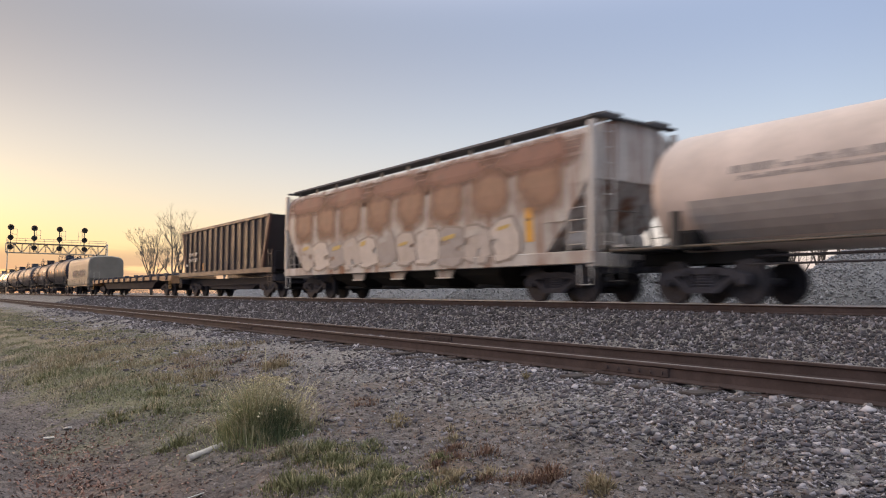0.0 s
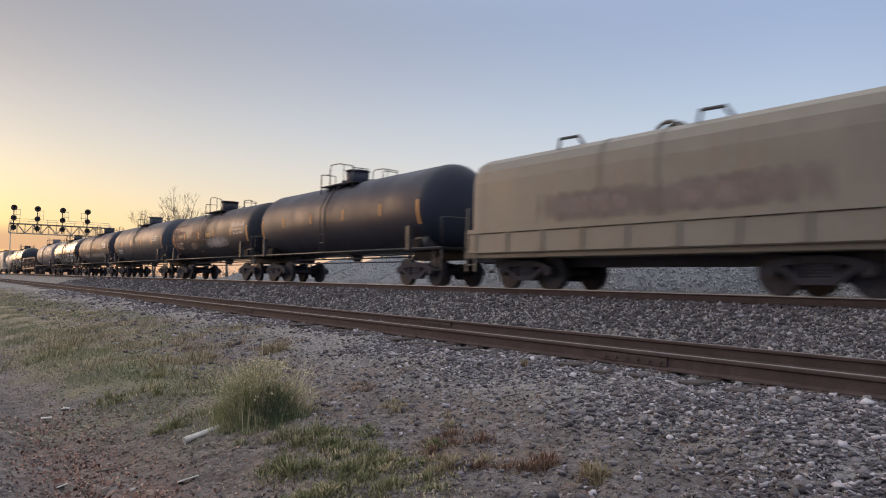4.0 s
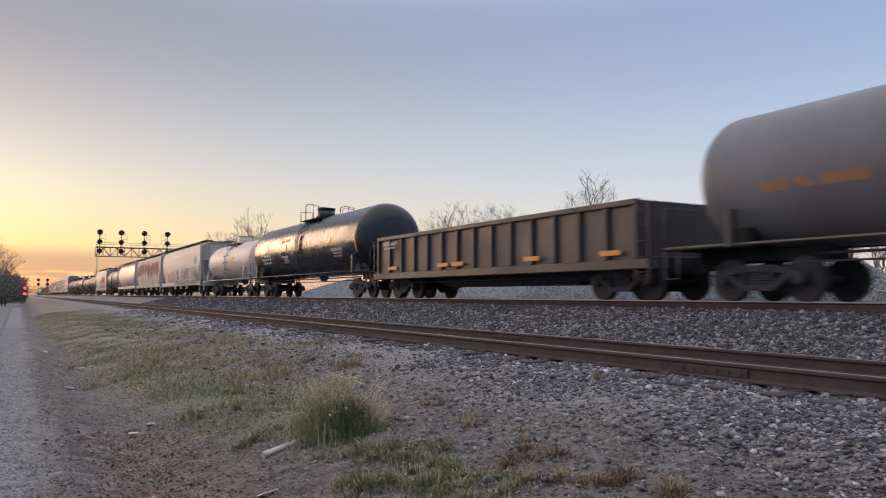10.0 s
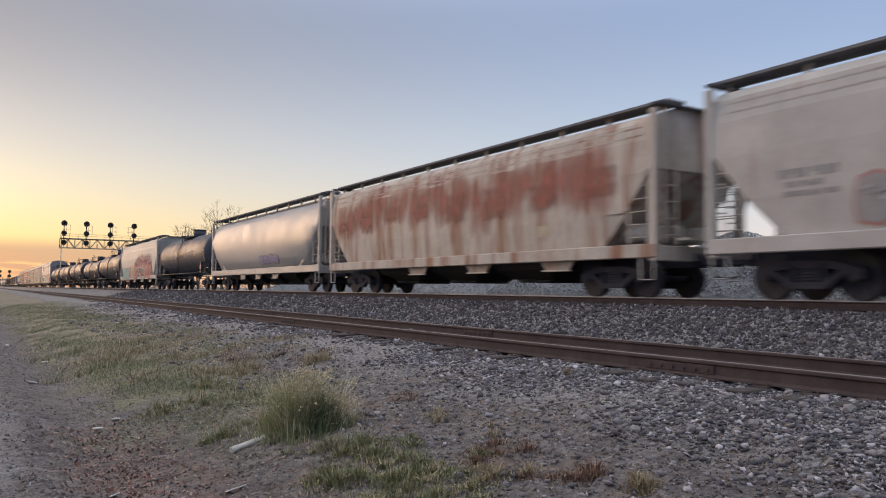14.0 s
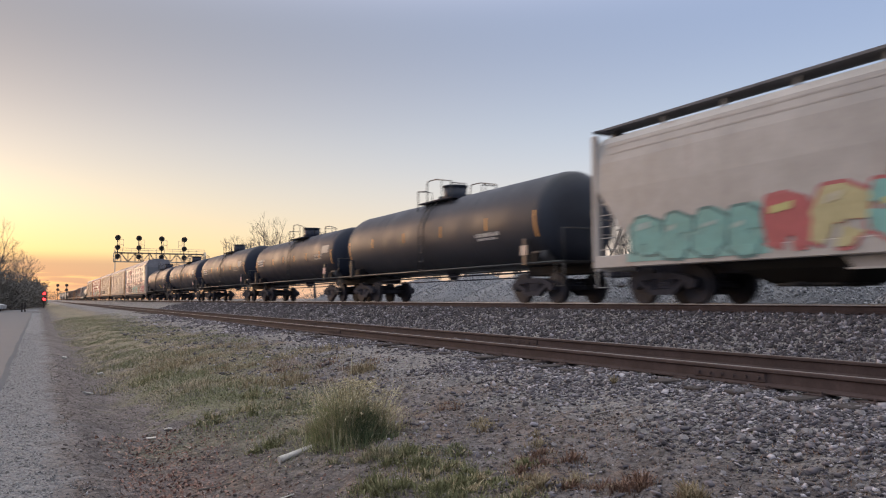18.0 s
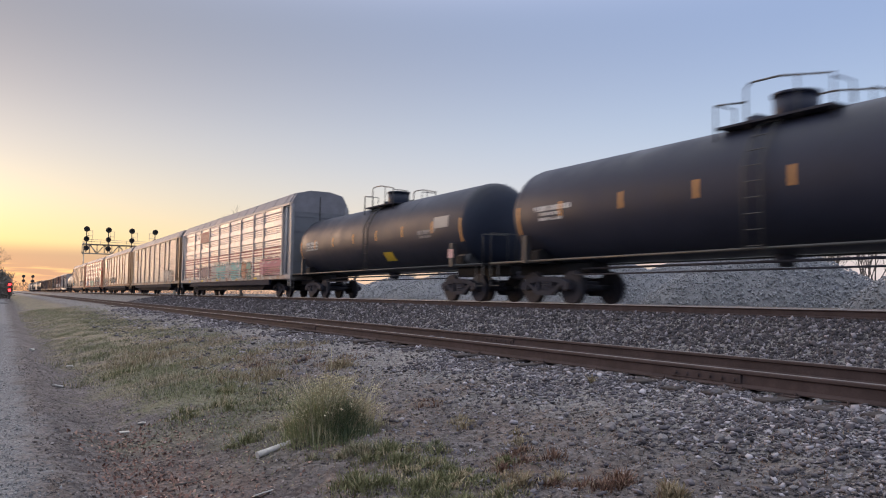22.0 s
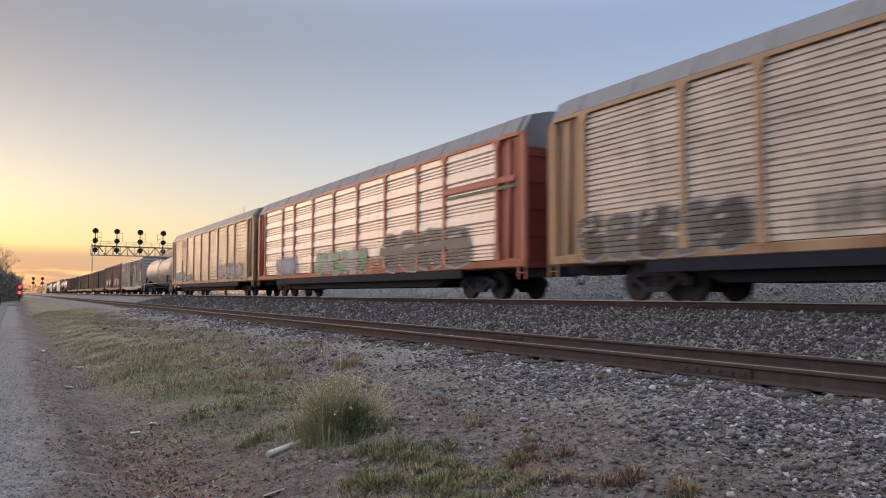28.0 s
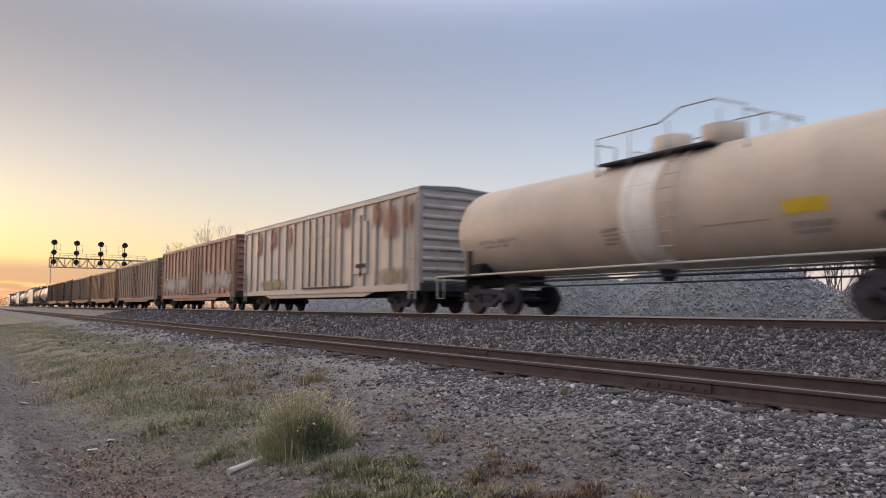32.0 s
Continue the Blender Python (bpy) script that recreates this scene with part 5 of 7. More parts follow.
def tank_car(label, length, color, mat=GLOSS, radius=1.47, zc=2.60, dome="round", marks=(), seed=0, sill=(0.03, 0.03, 0.032), stripes=((0.74, 0.36, 0.10)), nstripe=6, placard=None, rails=(0.06, 0.06, 0.06), band=False, ends=True, yo=0.15):
    """A tank car. length: of the barrel over its heads."""
    r = random.Random(seed)
    c = car("tank_car", label, "tank car", length + 1.5, length / 2 - 1.4)
    L, R = length / 2, radius
    bm = B()
    prof = [(-L, 0.02), (-L + 0.02, 0.30 * R), (-L + 0.07, 0.56 * R), (-L + 0.16, 0.77 * R), (-L + 0.30, 0.92 * R), (-L + 0.46, 0.985 * R), (-L + 0.62, R)]
    prof += [(-L + 0.62 + (2 * L - 1.24) * k / 6, R) for k in range(1, 6)] + [(-y, q) for y, q in prof[::-1]]
    loft(bm, [[(q * math.sin(2 * math.pi * i / 48), y, zc + q * math.cos(2 * math.pi * i / 48)) for i in range(48)] for y, q in prof], smooth=True)
    barrel = part("tank", bm, mat, c, color=color)
    for k in range(5):
        y = -L + 0.7 + (2 * L - 1.4) * k / 4
        q = R + 0.006
        part("weld_seam", loft(B(), [[((R + e) * math.sin(2 * math.pi * i / 40), y + o, zc + (R + e) * math.cos(2 * math.pi * i / 40)) for i in range(40)] for o, e in ((-0.03, 0), (-0.02, 0.006), (0.02, 0.006), (0.03, 0))], smooth=True, caps=False), mat, barrel, color=color)

    def side(z):
        u = max(-1, min(1, (z - zc) / R))
        return -R * math.sqrt(max(0.0, 1 - u * u))

    # centre rack: manway, platform, rails and ladders
    pz = zc + R + 0.02
    if dome == "twin":
        for y in (-1.65, -0.2):
            m = tube(B(), (0, y, pz - 0.2), (0, y, pz + 0.42), 0.48, 20)
            part("manway", tube(m, (0, y, pz + 0.42), (0, y, pz + 0.50), 0.34, 16, 0.2), mat, c, color=color)
    else:
        m = tube(B(), (0, yo, pz - 0.2), (0, yo, pz + 0.46), 0.46, 20)
        tube(m, (0, yo, pz + 0.46), (0, yo, pz + 0.52), 0.50, 20)
        tube(m, (0.0, yo - 0.42, pz + 0.4), (0, yo - 0.42, pz + 0.52), 0.05, 6)
        part("manway", m, mat, c, color=color)
        part("valve_housing", tube(B(), (0, yo + 0.95, pz - 0.15), (0, yo + 0.95, pz + 0.2), 0.22, 14), mat, c, color=color)
    pa, pb, la = (-2.95, 1.4, -1.45) if dome == "twin" else (yo - 1.45, yo + 1.30, yo - 0.25)
    part("platform", box(box(B(), -1.0, -0.5, max(pa, -2.0), pb, pz - 0.16, pz - 0.11), 0.5, 1.0, max(pa, -2.0), pb, pz - 0.16, pz - 0.11), STEEL, c)
    for q in (-1, 1):
        x = q * 1.0
        h = B()
        if dome == "twin":
            path_tube(h, [(x, pa, pz - 0.45), (x, pa, pz + 0.48), (x, pa + 0.75, pz + 0.78), (x, pa + 1.7, pz + 0.80), (x, pa + 2.3, pz + 0.56), (x, pb, pz + 0.55), (x, pb, pz - 0.45)], 0.022, 6)
        else:
            path_tube(h, [(x, pa, pz - 0.45), (x, pa, pz + 0.46), (x, yo - 0.30, pz + 0.68), (x, yo + 0.38, pz + 0.70), (x, yo + 0.50, pz + 0.60), (x, yo + 0.50, pz - 0.30)], 0.024, 6)
            part("handrail", path_tube(B(), [(x, yo + 0.50, pz + 0.30), (x, pb, pz + 0.40), (x, pb, pz - 0.45)], 0.024, 6), PAINT, c, color=rails)
        part("handrail", h, PAINT, c, color=rails)
        for y in ((-2.3, -0.9, 0.3) if dome == "twin" else (yo - 0.7,)):
            part("rail_post", tube(B(), (x, y, pz - 0.3), (x, y, pz + (0.55 if dome == "twin" else 0.59)), 0.018, 6), PAINT, c, color=rails)
        for y in (pa, pb):
            part("handrail", path_tube(B(), [(x, y, pz + 0.4), (q * 0.35, y, pz + 0.4), (q * 0.35, y, pz - 0.02)], 0.02, 6), PAINT, c, color=rails)
    for q in (-1, 1):
        bm = B()
        for y in (la, la + 0.42):
            pts = [(q * (R + 0.10), y, 1.1), (q * (R + 0.10), y, zc + 0.3)] + [(q * (R + 0.10) * math.cos(a), y, zc + (R + 0.10) * math.sin(a)) for a in (0.35, 0.6, 0.85, 1.0)]
            path_tube(bm, pts, 0.022, 5)
        ld = part("ladder", bm, RAILING, c, color=rails)
        for k in range(9):
            z = 1.25 + 0.33 * k
            xx = q * (R + 0.10) if z < zc + 0.3 else q * (R + 0.10) * math.sqrt(max(0, 1 - ((z - zc) / (R + 0.1)) ** 2))
            part("rung", tube(B(), (xx, la, z), (xx, la + 0.42, z), 0.013, 5), RAILING, ld, color=rails)
    if band:
        part("splash_band", loft(B(), [[((R + e) * math.sin(a), y, zc + (R + e) * math.cos(a)) for a in [2 * math.pi * i / 40 for i in range(40)]] for y, e in ((-0.75, 0.004), (-0.22, 0.004), (0.3, 0.004))], smooth=True, caps=False), SATIN, c, "paler band around the middle", (0.74, 0.71, 0.67))
    # stub sills, end platforms, side walk rails
    E = L + 0.75
    for s in (-1, 1):
        part("stub_sill", box(B(), -0.35, 0.35, *sorted((s * (L - 2.6), s * E)), 0.86, 1.16, 0.02), DARK, c, color=sill)
        part("saddle", prism(B(), [(-1.25, 1.16), (1.25, 1.16), (1.25, 1.5), (0.9, 1.62), (0.4, 1.36), (-0.4, 1.36), (-0.9, 1.62), (-1.25, 1.5)], *sorted((s * (L - 1.35), s * (L - 0.85)))), DARK, c, color=sill)
        part("end_platform", box(B(), -1.5, 1.5, *sorted((s * (L - 0.55), s * E)), 1.14, 1.22, 0.01), DARK, c, color=sill)
        for q in (-1, 1):
            x = q * 1.48
            part("bolster_post", box(B(), x - 0.09, x + 0.09, *sorted((s * (L - 1.0), s * (L - 1.16))), 1.14, 1.95, 0.01), PAINT, c, color=tuple(min(1, v * 1.6) for v in sill))
            part("grab_rail", path_tube(B(), [(x, s * E, 1.2), (x, s * E, 2.15), (x * 0.35, s * E, 2.15), (x * 0.35, s * E, 1.2)], 0.02, 6), PAINT, c, color=rails)
            part("corner_step", path_tube(B(), [(x, s * E, 1.15), (x, s * E, 0.5), (x, s * (E - 0.4), 0.5), (x, s * (E - 0.4), 1.15)], 0.022, 6), PAINT, c, color=rails)
    for q in (-1, 1):
        part("side_rail", tube(B(), (q * 1.49, -E, 1.2), (q * 1.49, E, 1.2), 0.032, 6), PAINT, c, color=rails)
    part("brake_rod", tube(B(), (-0.5, -L + 2.4, 0.98), (-0.5, L - 2.4, 0.98), 0.03, 6), STEEL, c)
    part("brake_pipe", tube(B(), (-0.9, -L + 2.4, 0.80), (-0.9, L - 2.4, 0.80), 0.022, 6), STEEL, c)
    part("bottom_outlet", tube(B(), (0, 0, 0.88), (0, 0, zc - R + 0.05), 0.16, 14, 0.30), STEEL, c)
    part("brake_cylinder", tube(B(), (-0.95, -L + 0.55, 1.45), (-0.95, -L + 1.3, 1.45), 0.2, 14), PAINT, c, color=tuple(min(1, v * 2.2) for v in sill))
    wheel = B()
    for k in range(16):
        a, b = 2 * math.pi * k / 16, 2 * math.pi * (k + 1) / 16
        tube(wheel, (0.75 + 0.26 * math.cos(a), -E + 0.05, 1.95 + 0.26 * math.sin(a)), (0.75 + 0.26 * math.cos(b), -E + 0.05, 1.95 + 0.26 * math.sin(b)), 0.018, 5)
    part("hand_brake", wheel, PAINT, c, color=rails)
    # reflective strips and stencils
    for k in range(nstripe):
        y = -L + 0.25 + (2 * L - 0.5) * k / max(1, nstripe - 1)
        if 0 < k < nstripe - 1:
            patch(c, "reflector", y - 0.05, y + 0.05, zc - 0.14 * R, zc + 0.14 * R, side, stripes, "orange reflective strip")
    for s in (-1, 1) if ends else ():
        bm = B()
        rings = []
        for i in range(9):
            a = math.pi / 2 + 0.42 - 0.55 * i / 8
            rings.append([(-(R + e) * math.sin(a), s * (L - 0.66) + o, zc + (R + e) * math.cos(a)) for o, e in ((-0.05, 0.002), (-0.05, 0.009), (0.05, 0.009), (0.05, 0.002))])
        part("reflector", loft(bm, rings), DECAL, c, "orange reflective strip", stripes)
    for k, (a, b, z, colr, rows, h) in enumerate(marks):
        bars(c, a, b, z, side, colr, rows, seed * 10 + k, h)
    if placard:
        for s in (1,):
            part("placard", box(B(), -1.57, -1.55, -L + 0.95, -L + 1.25, 1.45, 1.75), DECAL, c, "pale diamond hazard placard", placard)
    return c, side


def hopper_car(label, length, color, rust=0.0, bays=3, top=4.35, seed=0, sill=None, chute=(0.22, 0.21, 0.2), trough=True, mat=None, bulge=False):
    """A covered hopper with a curved side, sloped ends, outlet bays and a roof walk."""
    c = car("covered_hopper", label, "hopper car", length, length / 2 - 1.9)
    L = length / 2
    mat = mat or PAINT
    sill = sill or color
    zs = 1.15
    ends = 1.75
    rings = []

    def ring(y, zb, k=1.0):
        pts = []
        for x, z in ((-1.34, zb), (-1.52, max(zb, 1.75)), (-1.61, max(zb, 2.5)), (-1.60, max(zb, 3.1)), (-1.46, max(zb, top - 0.62)), (-1.20, top - 0.28), (-0.75, top - 0.04), (0, top + 0.07)) if bulge else ((-1.50, zb), (-1.56, max(zb, 2.0)), (-1.58, max(zb, 2.9)), (-1.55, max(zb, 3.65)), (-1.46, max(zb, top - 0.32)), (-1.25, top - 0.12), (-0.8, top + 0.02), (0, top + 0.07)):
            pts.append((x * k, y, z))
        return pts + [(-x, yy, z) for x, yy, z in pts[-2::-1]]

    for y, zb in ((-L + 0.12, 3.0), (-L + 0.35, 2.75), (-L + ends * 0.55, 2.0), (-L + ends, zs + 0.05), (-L * 0.4, zs), (0, zs), (L * 0.4, zs), (L - ends, zs + 0.05), (L - ends * 0.55, 2.0), (L - 0.35, 2.75), (L - 0.12, 3.0)):
        rings.append(ring(y, zb))
    bm = B()
    loft(bm, rings, smooth=bulge)
    body = part("body", bm, mat, c, color=color)

    def side(z):
        if bulge:
            return -1.606 if z < 1.25 else -np.interp(z, [1.15, 1.75, 2.5, 3.1, top - 0.62], [1.34, 1.52, 1.61, 1.60, 1.46]) - 0.01
        return -1.606 if z < 1.25 else -np.interp(z, [1.15, 2.0, 2.9, 3.65, top - 0.32], [1.50, 1.56, 1.58, 1.55, 1.46])

    for q in (-1, 1):
        for z in (() if bulge else (top - 0.42, top - 0.62)):
            part("side_bead", box(B(), *sorted((q * (-side(z) - 0.01), q * (-side(z) + 0.010))), -L + 0.5, L - 0.5, z - 0.02, z + 0.02), mat, body, color=color)
        part("side_sill", box(B(), *sorted((q * 1.38, q * 1.60)), -L, L, 0.92, 1.24, 0.02), mat, c, "pale side sill", sill)
    part("center_sill", box(B(), -0.3, 0.3, -L, L, 0.72, 1.05), STEEL, c)
    # sloped end sheets, end frames and ladders
    for s in (-1, 1):
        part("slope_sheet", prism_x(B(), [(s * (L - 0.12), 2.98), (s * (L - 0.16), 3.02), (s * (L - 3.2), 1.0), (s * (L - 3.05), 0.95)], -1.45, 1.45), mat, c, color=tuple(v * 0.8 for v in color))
        part("end_sill", box(B(), -1.55, 1.55, *sorted((s * L, s * (L - 0.25))), 0.85, 1.2, 0.02), PAINT, c, color=sill)
        for q in (-1, 1):
            part("corner_post", box(B(), *sorted((q * 1.46, q * 1.60)), *sorted((s * L, s * (L - 0.16))), 1.2, top - 0.05, 0.01), PAINT, c, color=color)
            part("slope_brace", tube(B(), (q * 0.75, s * (L - 0.1), 1.2), (q * 0.9, s * (L - 0.6), 2.65), 0.06, 6), PAINT, c, color=tuple(v * 0.6 for v in color))
            l = ladder(c, q * 1.53, s * (L - 0.55), 1.25, 2.75, 0.62, "y", 5, tuple(v * 0.9 for v in color))
            ladder(c, q * 1.1, s * (L + 0.02), 1.25, top - 0.1, 0.42, "x", 8, tuple(v * 0.9 for v in color))
            part("corner_step", path_tube(B(), [(q * 1.55, s * (L - 0.1), 0.95), (q * 1.55, s * (L - 0.1), 0.42), (q * 1.55, s * (L - 0.5), 0.42), (q * 1.55, s * (L - 0.5), 0.95)], 0.022, 6), PAINT, c, color=sill)
    part("brake_platform", box(B(), -0.9, 0.9, -L - 0.35, -L - 0.02, 1.32, 1.38), PAINT, c, color=sill)
    part("brake_wheel_housing", box(B(), 0.5, 0.8, -L - 0.12, -L, 2.3, 2.75, 0.03), PAINT, c, color=tuple(v * 0.7 for v in color))
    part("brake_valve", box(B(), -0.6, 0.1, -L + 0.5, -L + 1.4, 1.35, 1.75, 0.08), PAINT, c, color=tuple(v * 0.7 for v in color))
    for q in (-1, 1):
        part("air_reservoir", tube(B(), (q * 0.95, -L + 0.75, 1.55), (q * 0.95, -L + 1.75, 1.55), 0.22, 14), PAINT, c, color=tuple(min(1, v * 1.1) for v in color))
    # outlet bays
    span = (2 * L - 2 * 3.6)
    for k in range(bays):
        y = -L + 3.6 + span * (k + 0.5) / bays
        h = span / bays * 0.5
        # chute colour scaled far down: under-car shade put into bay and gate
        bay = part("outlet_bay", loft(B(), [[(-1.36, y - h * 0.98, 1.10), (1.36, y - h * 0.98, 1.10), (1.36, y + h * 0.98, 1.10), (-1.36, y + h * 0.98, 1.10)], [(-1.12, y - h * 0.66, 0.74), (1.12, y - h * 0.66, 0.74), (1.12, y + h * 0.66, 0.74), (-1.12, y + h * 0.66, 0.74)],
                                              [(-0.62, y - h * 0.45, 0.44), (0.62, y - h * 0.45, 0.44), (0.62, y + h * 0.45, 0.44), (-0.62, y + h * 0.45, 0.44)]]), DARK, c, "hopper bay darkened for the shade under the car", tuple(v * 0.16 for v in chute))
        gate = box(B(), -0.7, 0.7, y - h * 0.38, y + h * 0.38, 0.38, 0.45, 0.02)
        tube(gate, (-1.15, y, 0.42), (1.15, y, 0.42), 0.05, 8)
        part("outlet_gate", gate, DARK, bay, "discharge gate", tuple(v * 0.3 for v in chute))
        if k or bays == 3:
            part("bay_gusset", prism_x(B(), [(y - h * 1.42, 1.0), (y - h * 0.62, 1.0), (y - h * 0.76, 0.70), (y - h * 1.26, 0.70)], -1.42, -1.37), mat, c, color=tuple(v * 0.75 for v in sill))
            part("gusset_bar", box(B(), -1.46, -1.40, y - h * 1.3, y - h * 0.72, 0.66, 0.70), PAINT, c, color=sill)
    # roof walk on brackets, hatch covers
    for x0, x1 in ((-1.22, -0.6), (0.6, 1.22)):
        part("roof_walk", box(B(), x0, x1, -L - 0.04, L + 0.04, top + 0.13, top + 0.19), DARK, c, color=(0.19, 0.19, 0.20))
    for k in range(11):
        y = -L + 0.2 + (2 * L - 0.4) * k / 10
        for x in (-1.02, 1.02):
            part("walk_bracket", box(B(), x - 0.03, x + 0.03, y - 0.06, y + 0.06, top - 0.12, top + 0.132), PAINT, c, color=tuple(v * 0.7 for v in color))
    if trough:
        part("roof_hatch", box(B(), -0.3, 0.3, -L + 0.7, L - 0.7, top + 0.06, top + 0.16, 0.03), PAINT, c, color=tuple(v * 0.8 for v in color))
    for s in (-1, 1):
        part("end_walk", box(B(), -1.5, 1.5, *sorted((s * (L - 0.2), s * (L + 0.04))), top + 0.05, top + 0.105), DARK, c, color=(0.10, 0.10, 0.11))
    return c, side


PANEL_CACHE = {}


def rack_panel(width, style="banded"):
    """A corrugated, pierced side panel of an autorack, from sill to eave."""
    key = (round(width, 2), style)
    if key in PANEL_CACHE:
        return PANEL_CACHE[key]
    prof = []
    z, z1 = 1.22, 4.93
    groups = 5 if style == "banded" else 0
    gh = (z1 - z) / 5
    step = 0.137 if style == "fine" else 0.218
    for g in range(0 if groups else int((z1 - z) / step)):
        q = z + g * step
        deep = 0.055 if style == "fine" else 0.045
        wide = 0.030 if style == "fine" else 0.045
        if style == "fine" and g % 6 == 5:
            wide = 0.06
        prof += [(0.0, q), (0.0, q + step - wide - 0.022), (0.012, q + step - wide - 0.008), (deep, q + step - wide), (deep, q + step - 0.004)]
    for g in range(groups):
        a = z + g * gh
        for k in range(4):
            q = a + gh * (0.02 + 0.155 * k)
            prof += [(0.0, q), (0.0, q + 0.062), (0.055, q + 0.068), (0.055, q + 0.098)]
        q = a + gh * 0.66
        prof += [(0.0, q), (-0.02, q + 0.02), (-0.02, a + gh * 0.97), (0.0, a + gh * 0.99)]
    bm = B()
    a = [bm.verts.new((x, -width / 2, zz)) for x, zz in prof]
    b = [bm.verts.new((x, width / 2, zz)) for x, zz in prof]
    c = [bm.verts.new((0.06, -width / 2, zz)) for x, zz in (prof[0], prof[-1])]
    d = [bm.verts.new((0.06, width / 2, zz)) for x, zz in (prof[0], prof[-1])]
    for i in range(len(prof) - 1):
        bm.faces.new((a[i], b[i], b[i + 1], a[i + 1]))
    bm.faces.new((c[0], d[0], b[0], a[0])); bm.faces.new((a[-1], b[-1], d[1], c[1])); bm.faces.new((d[0], c[0], c[1], d[1]))
    PANEL_CACHE[key] = mesh_of("rack_panel", bm, RACK_OWN)
    return PANEL_CACHE[key]




def slot_gaps(style):
    """The bands of height between the slots of a rack panel."""
    z, out = 0.95, []
    cuts = []
    for g in range(5):
        if style == "banded":
            cuts += [(1.22 + 0.742 * g + 0.742 * (0.02 + 0.155 * k) + 0.060, 1.22 + 0.742 * g + 0.742 * (0.02 + 0.155 * k) + 0.100) for k in range(4)]
    step, wide = (0.137, 0.032) if style == "fine" else (0.218, 0.047)
    if style != "banded":
        cuts = [(1.22 + step * (g + 1) - wide, 1.22 + step * (g + 1)) for g in range(12)]
    for a, b in [(1.195, 1.215)] + cuts:
        out.append((z, a))
        z = b
    return out


BANDED, FINE = slot_gaps("banded"), slot_gaps("fine")
RACK_OWN = material("pierced_rack_panel", (1, 1, 1), 0.42, 0.08, 0.28, 1.1, 0.0, own=True, fine=10, rust=0.14)


def autorack(label, length, post, panel, endc, roofc=(0.27, 0.28, 0.30), seed=0, sill=None, doorc=None, stripes=None, style="banded"):
    """An enclosed autorack: flat car, posts, pierced panels, end doors and a peaked steel roof."""
    c = car("autorack", label, "autorack", length, length / 2 - 3.4)
    L = length / 2
    sill = sill or post
    doorc = doorc or post
    HX = 1.58
    part("deck", box(B(), -1.5, 1.5, -L, L, 0.95, 1.12), PAINT, c, color=tuple(v * 0.5 for v in sill))
    for q in (-1, 1):
        part("side_sill", box(B(), *sorted((q * 1.48, q * 1.62)), -L, L, 0.97, 1.2, 0.02), PAINT_RUSTY, c, "side sill of the flat car", sill)
        part("side_skirt", box(B(), *sorted((q * 1.47, q * 1.60)), -L + 3.6, L - 3.6, 0.68, 0.966), DARK, c, "dark skirt below the sill", (0.030, 0.033, 0.050))
    part("center_sill", prism_x(B(), [(-L + 4.6, 0.80), (-L + 5.6, 0.42), (L - 5.6, 0.42), (L - 4.6, 0.80)], -1.35, 1.35), DARK, c, "dark underframe", (0.02, 0.022, 0.032))
    # roof: eave band, slope and ridge
    sec = [(-1.60, 4.93), (-1.60, 5.06), (-1.30, 5.56), (-0.55, 5.74), (0, 5.77), (0.55, 5.74), (1.30, 5.56), (1.60, 5.06), (1.60, 4.93)]
    bm = B()
    prism(bm, sec, -L + 0.35, L - 0.35)
    roof = part("roof", bm, GALV, c, "grey galvanised roof")
    for k in range(14):
        y = -L + 1.2 + (2 * L - 2.4) * k / 13
        part("roof_seam", prism(B(), [(x * 1.006, z + 0.012) for x, z in sec], y - 0.02, y + 0.02), GALV, roof)
    part("eave", box(box(B(), -1.64, -1.55, -L + 0.2, L - 0.2, 4.92, 5.02), 1.55, 1.64, -L + 0.2, L - 0.2, 4.92, 5.02), PAINT, c, color=post)
    # end sheets and folded doors
    for s in (-1, 1):
        part("end_door", prism(B(), [(-1.50, 1.12), (1.50, 1.12), (1.50, 4.55), (-1.50, 4.55)], *sorted((s * (L - 0.05), s * (L - 0.2)))), PAINT, c, "closed end door", endc)
        part("end_cap", prism(B(), [(-1.52, 4.55), (1.52, 4.55), (1.56, 5.05), (1.28, 5.54), (0.55, 5.72), (-0.55, 5.72), (-1.28, 5.54), (-1.56, 5.05)], *sorted((s * (L - 0.04), s * (L - 0.4)))), GALV, c, "grey roof end")
        part("door_seam", box(B(), -0.03, 0.03, *sorted((s * (L - 0.06), s * (L - 0.02))), 1.15, 5.4), PAINT, c, color=(0.05, 0.05, 0.05))
        for z in (1.9, 2.7, 3.5, 4.3):
            part("door_rib", box(B(), -1.4, 1.4, *sorted((s * (L - 0.06), s * (L - 0.025))), z - 0.02, z + 0.02), PAINT, c, color=endc)
        part("coupler_pocket", box(B(), -0.4, 0.4, *sorted((s * (L - 1.5), s * (L + 0.1))), 0.7, 0.98), STEEL, c)
        for q in (-1, 1):
            part("corner_post", box(B(), *sorted((q * 1.44, q * 1.62)), *sorted((s * L, s * (L - 0.22))), 1.15, 4.95, 0.015), PAINT, c, color=doorc)
            part("door_panel", box(B(), *sorted((q * 1.40, q * 1.52)), *sorted((s * (L - 0.22), s * (L - 1.35))), 1.2, 4.93), PAINT, c, "plain end panel", doorc)
            part("door_track", tube(B(), (q * 1.57, s * (L - 0.78), 1.25), (q * 1.57, s * (L - 0.78), 4.85), 0.06, 8), PAINT, c, color=tuple(min(1, v * 1.15) for v in doorc))
            ladder(c, q * 1.60, s * (L - 0.12), 0.6, 4.8, 0.36, "y", 11, doorc)
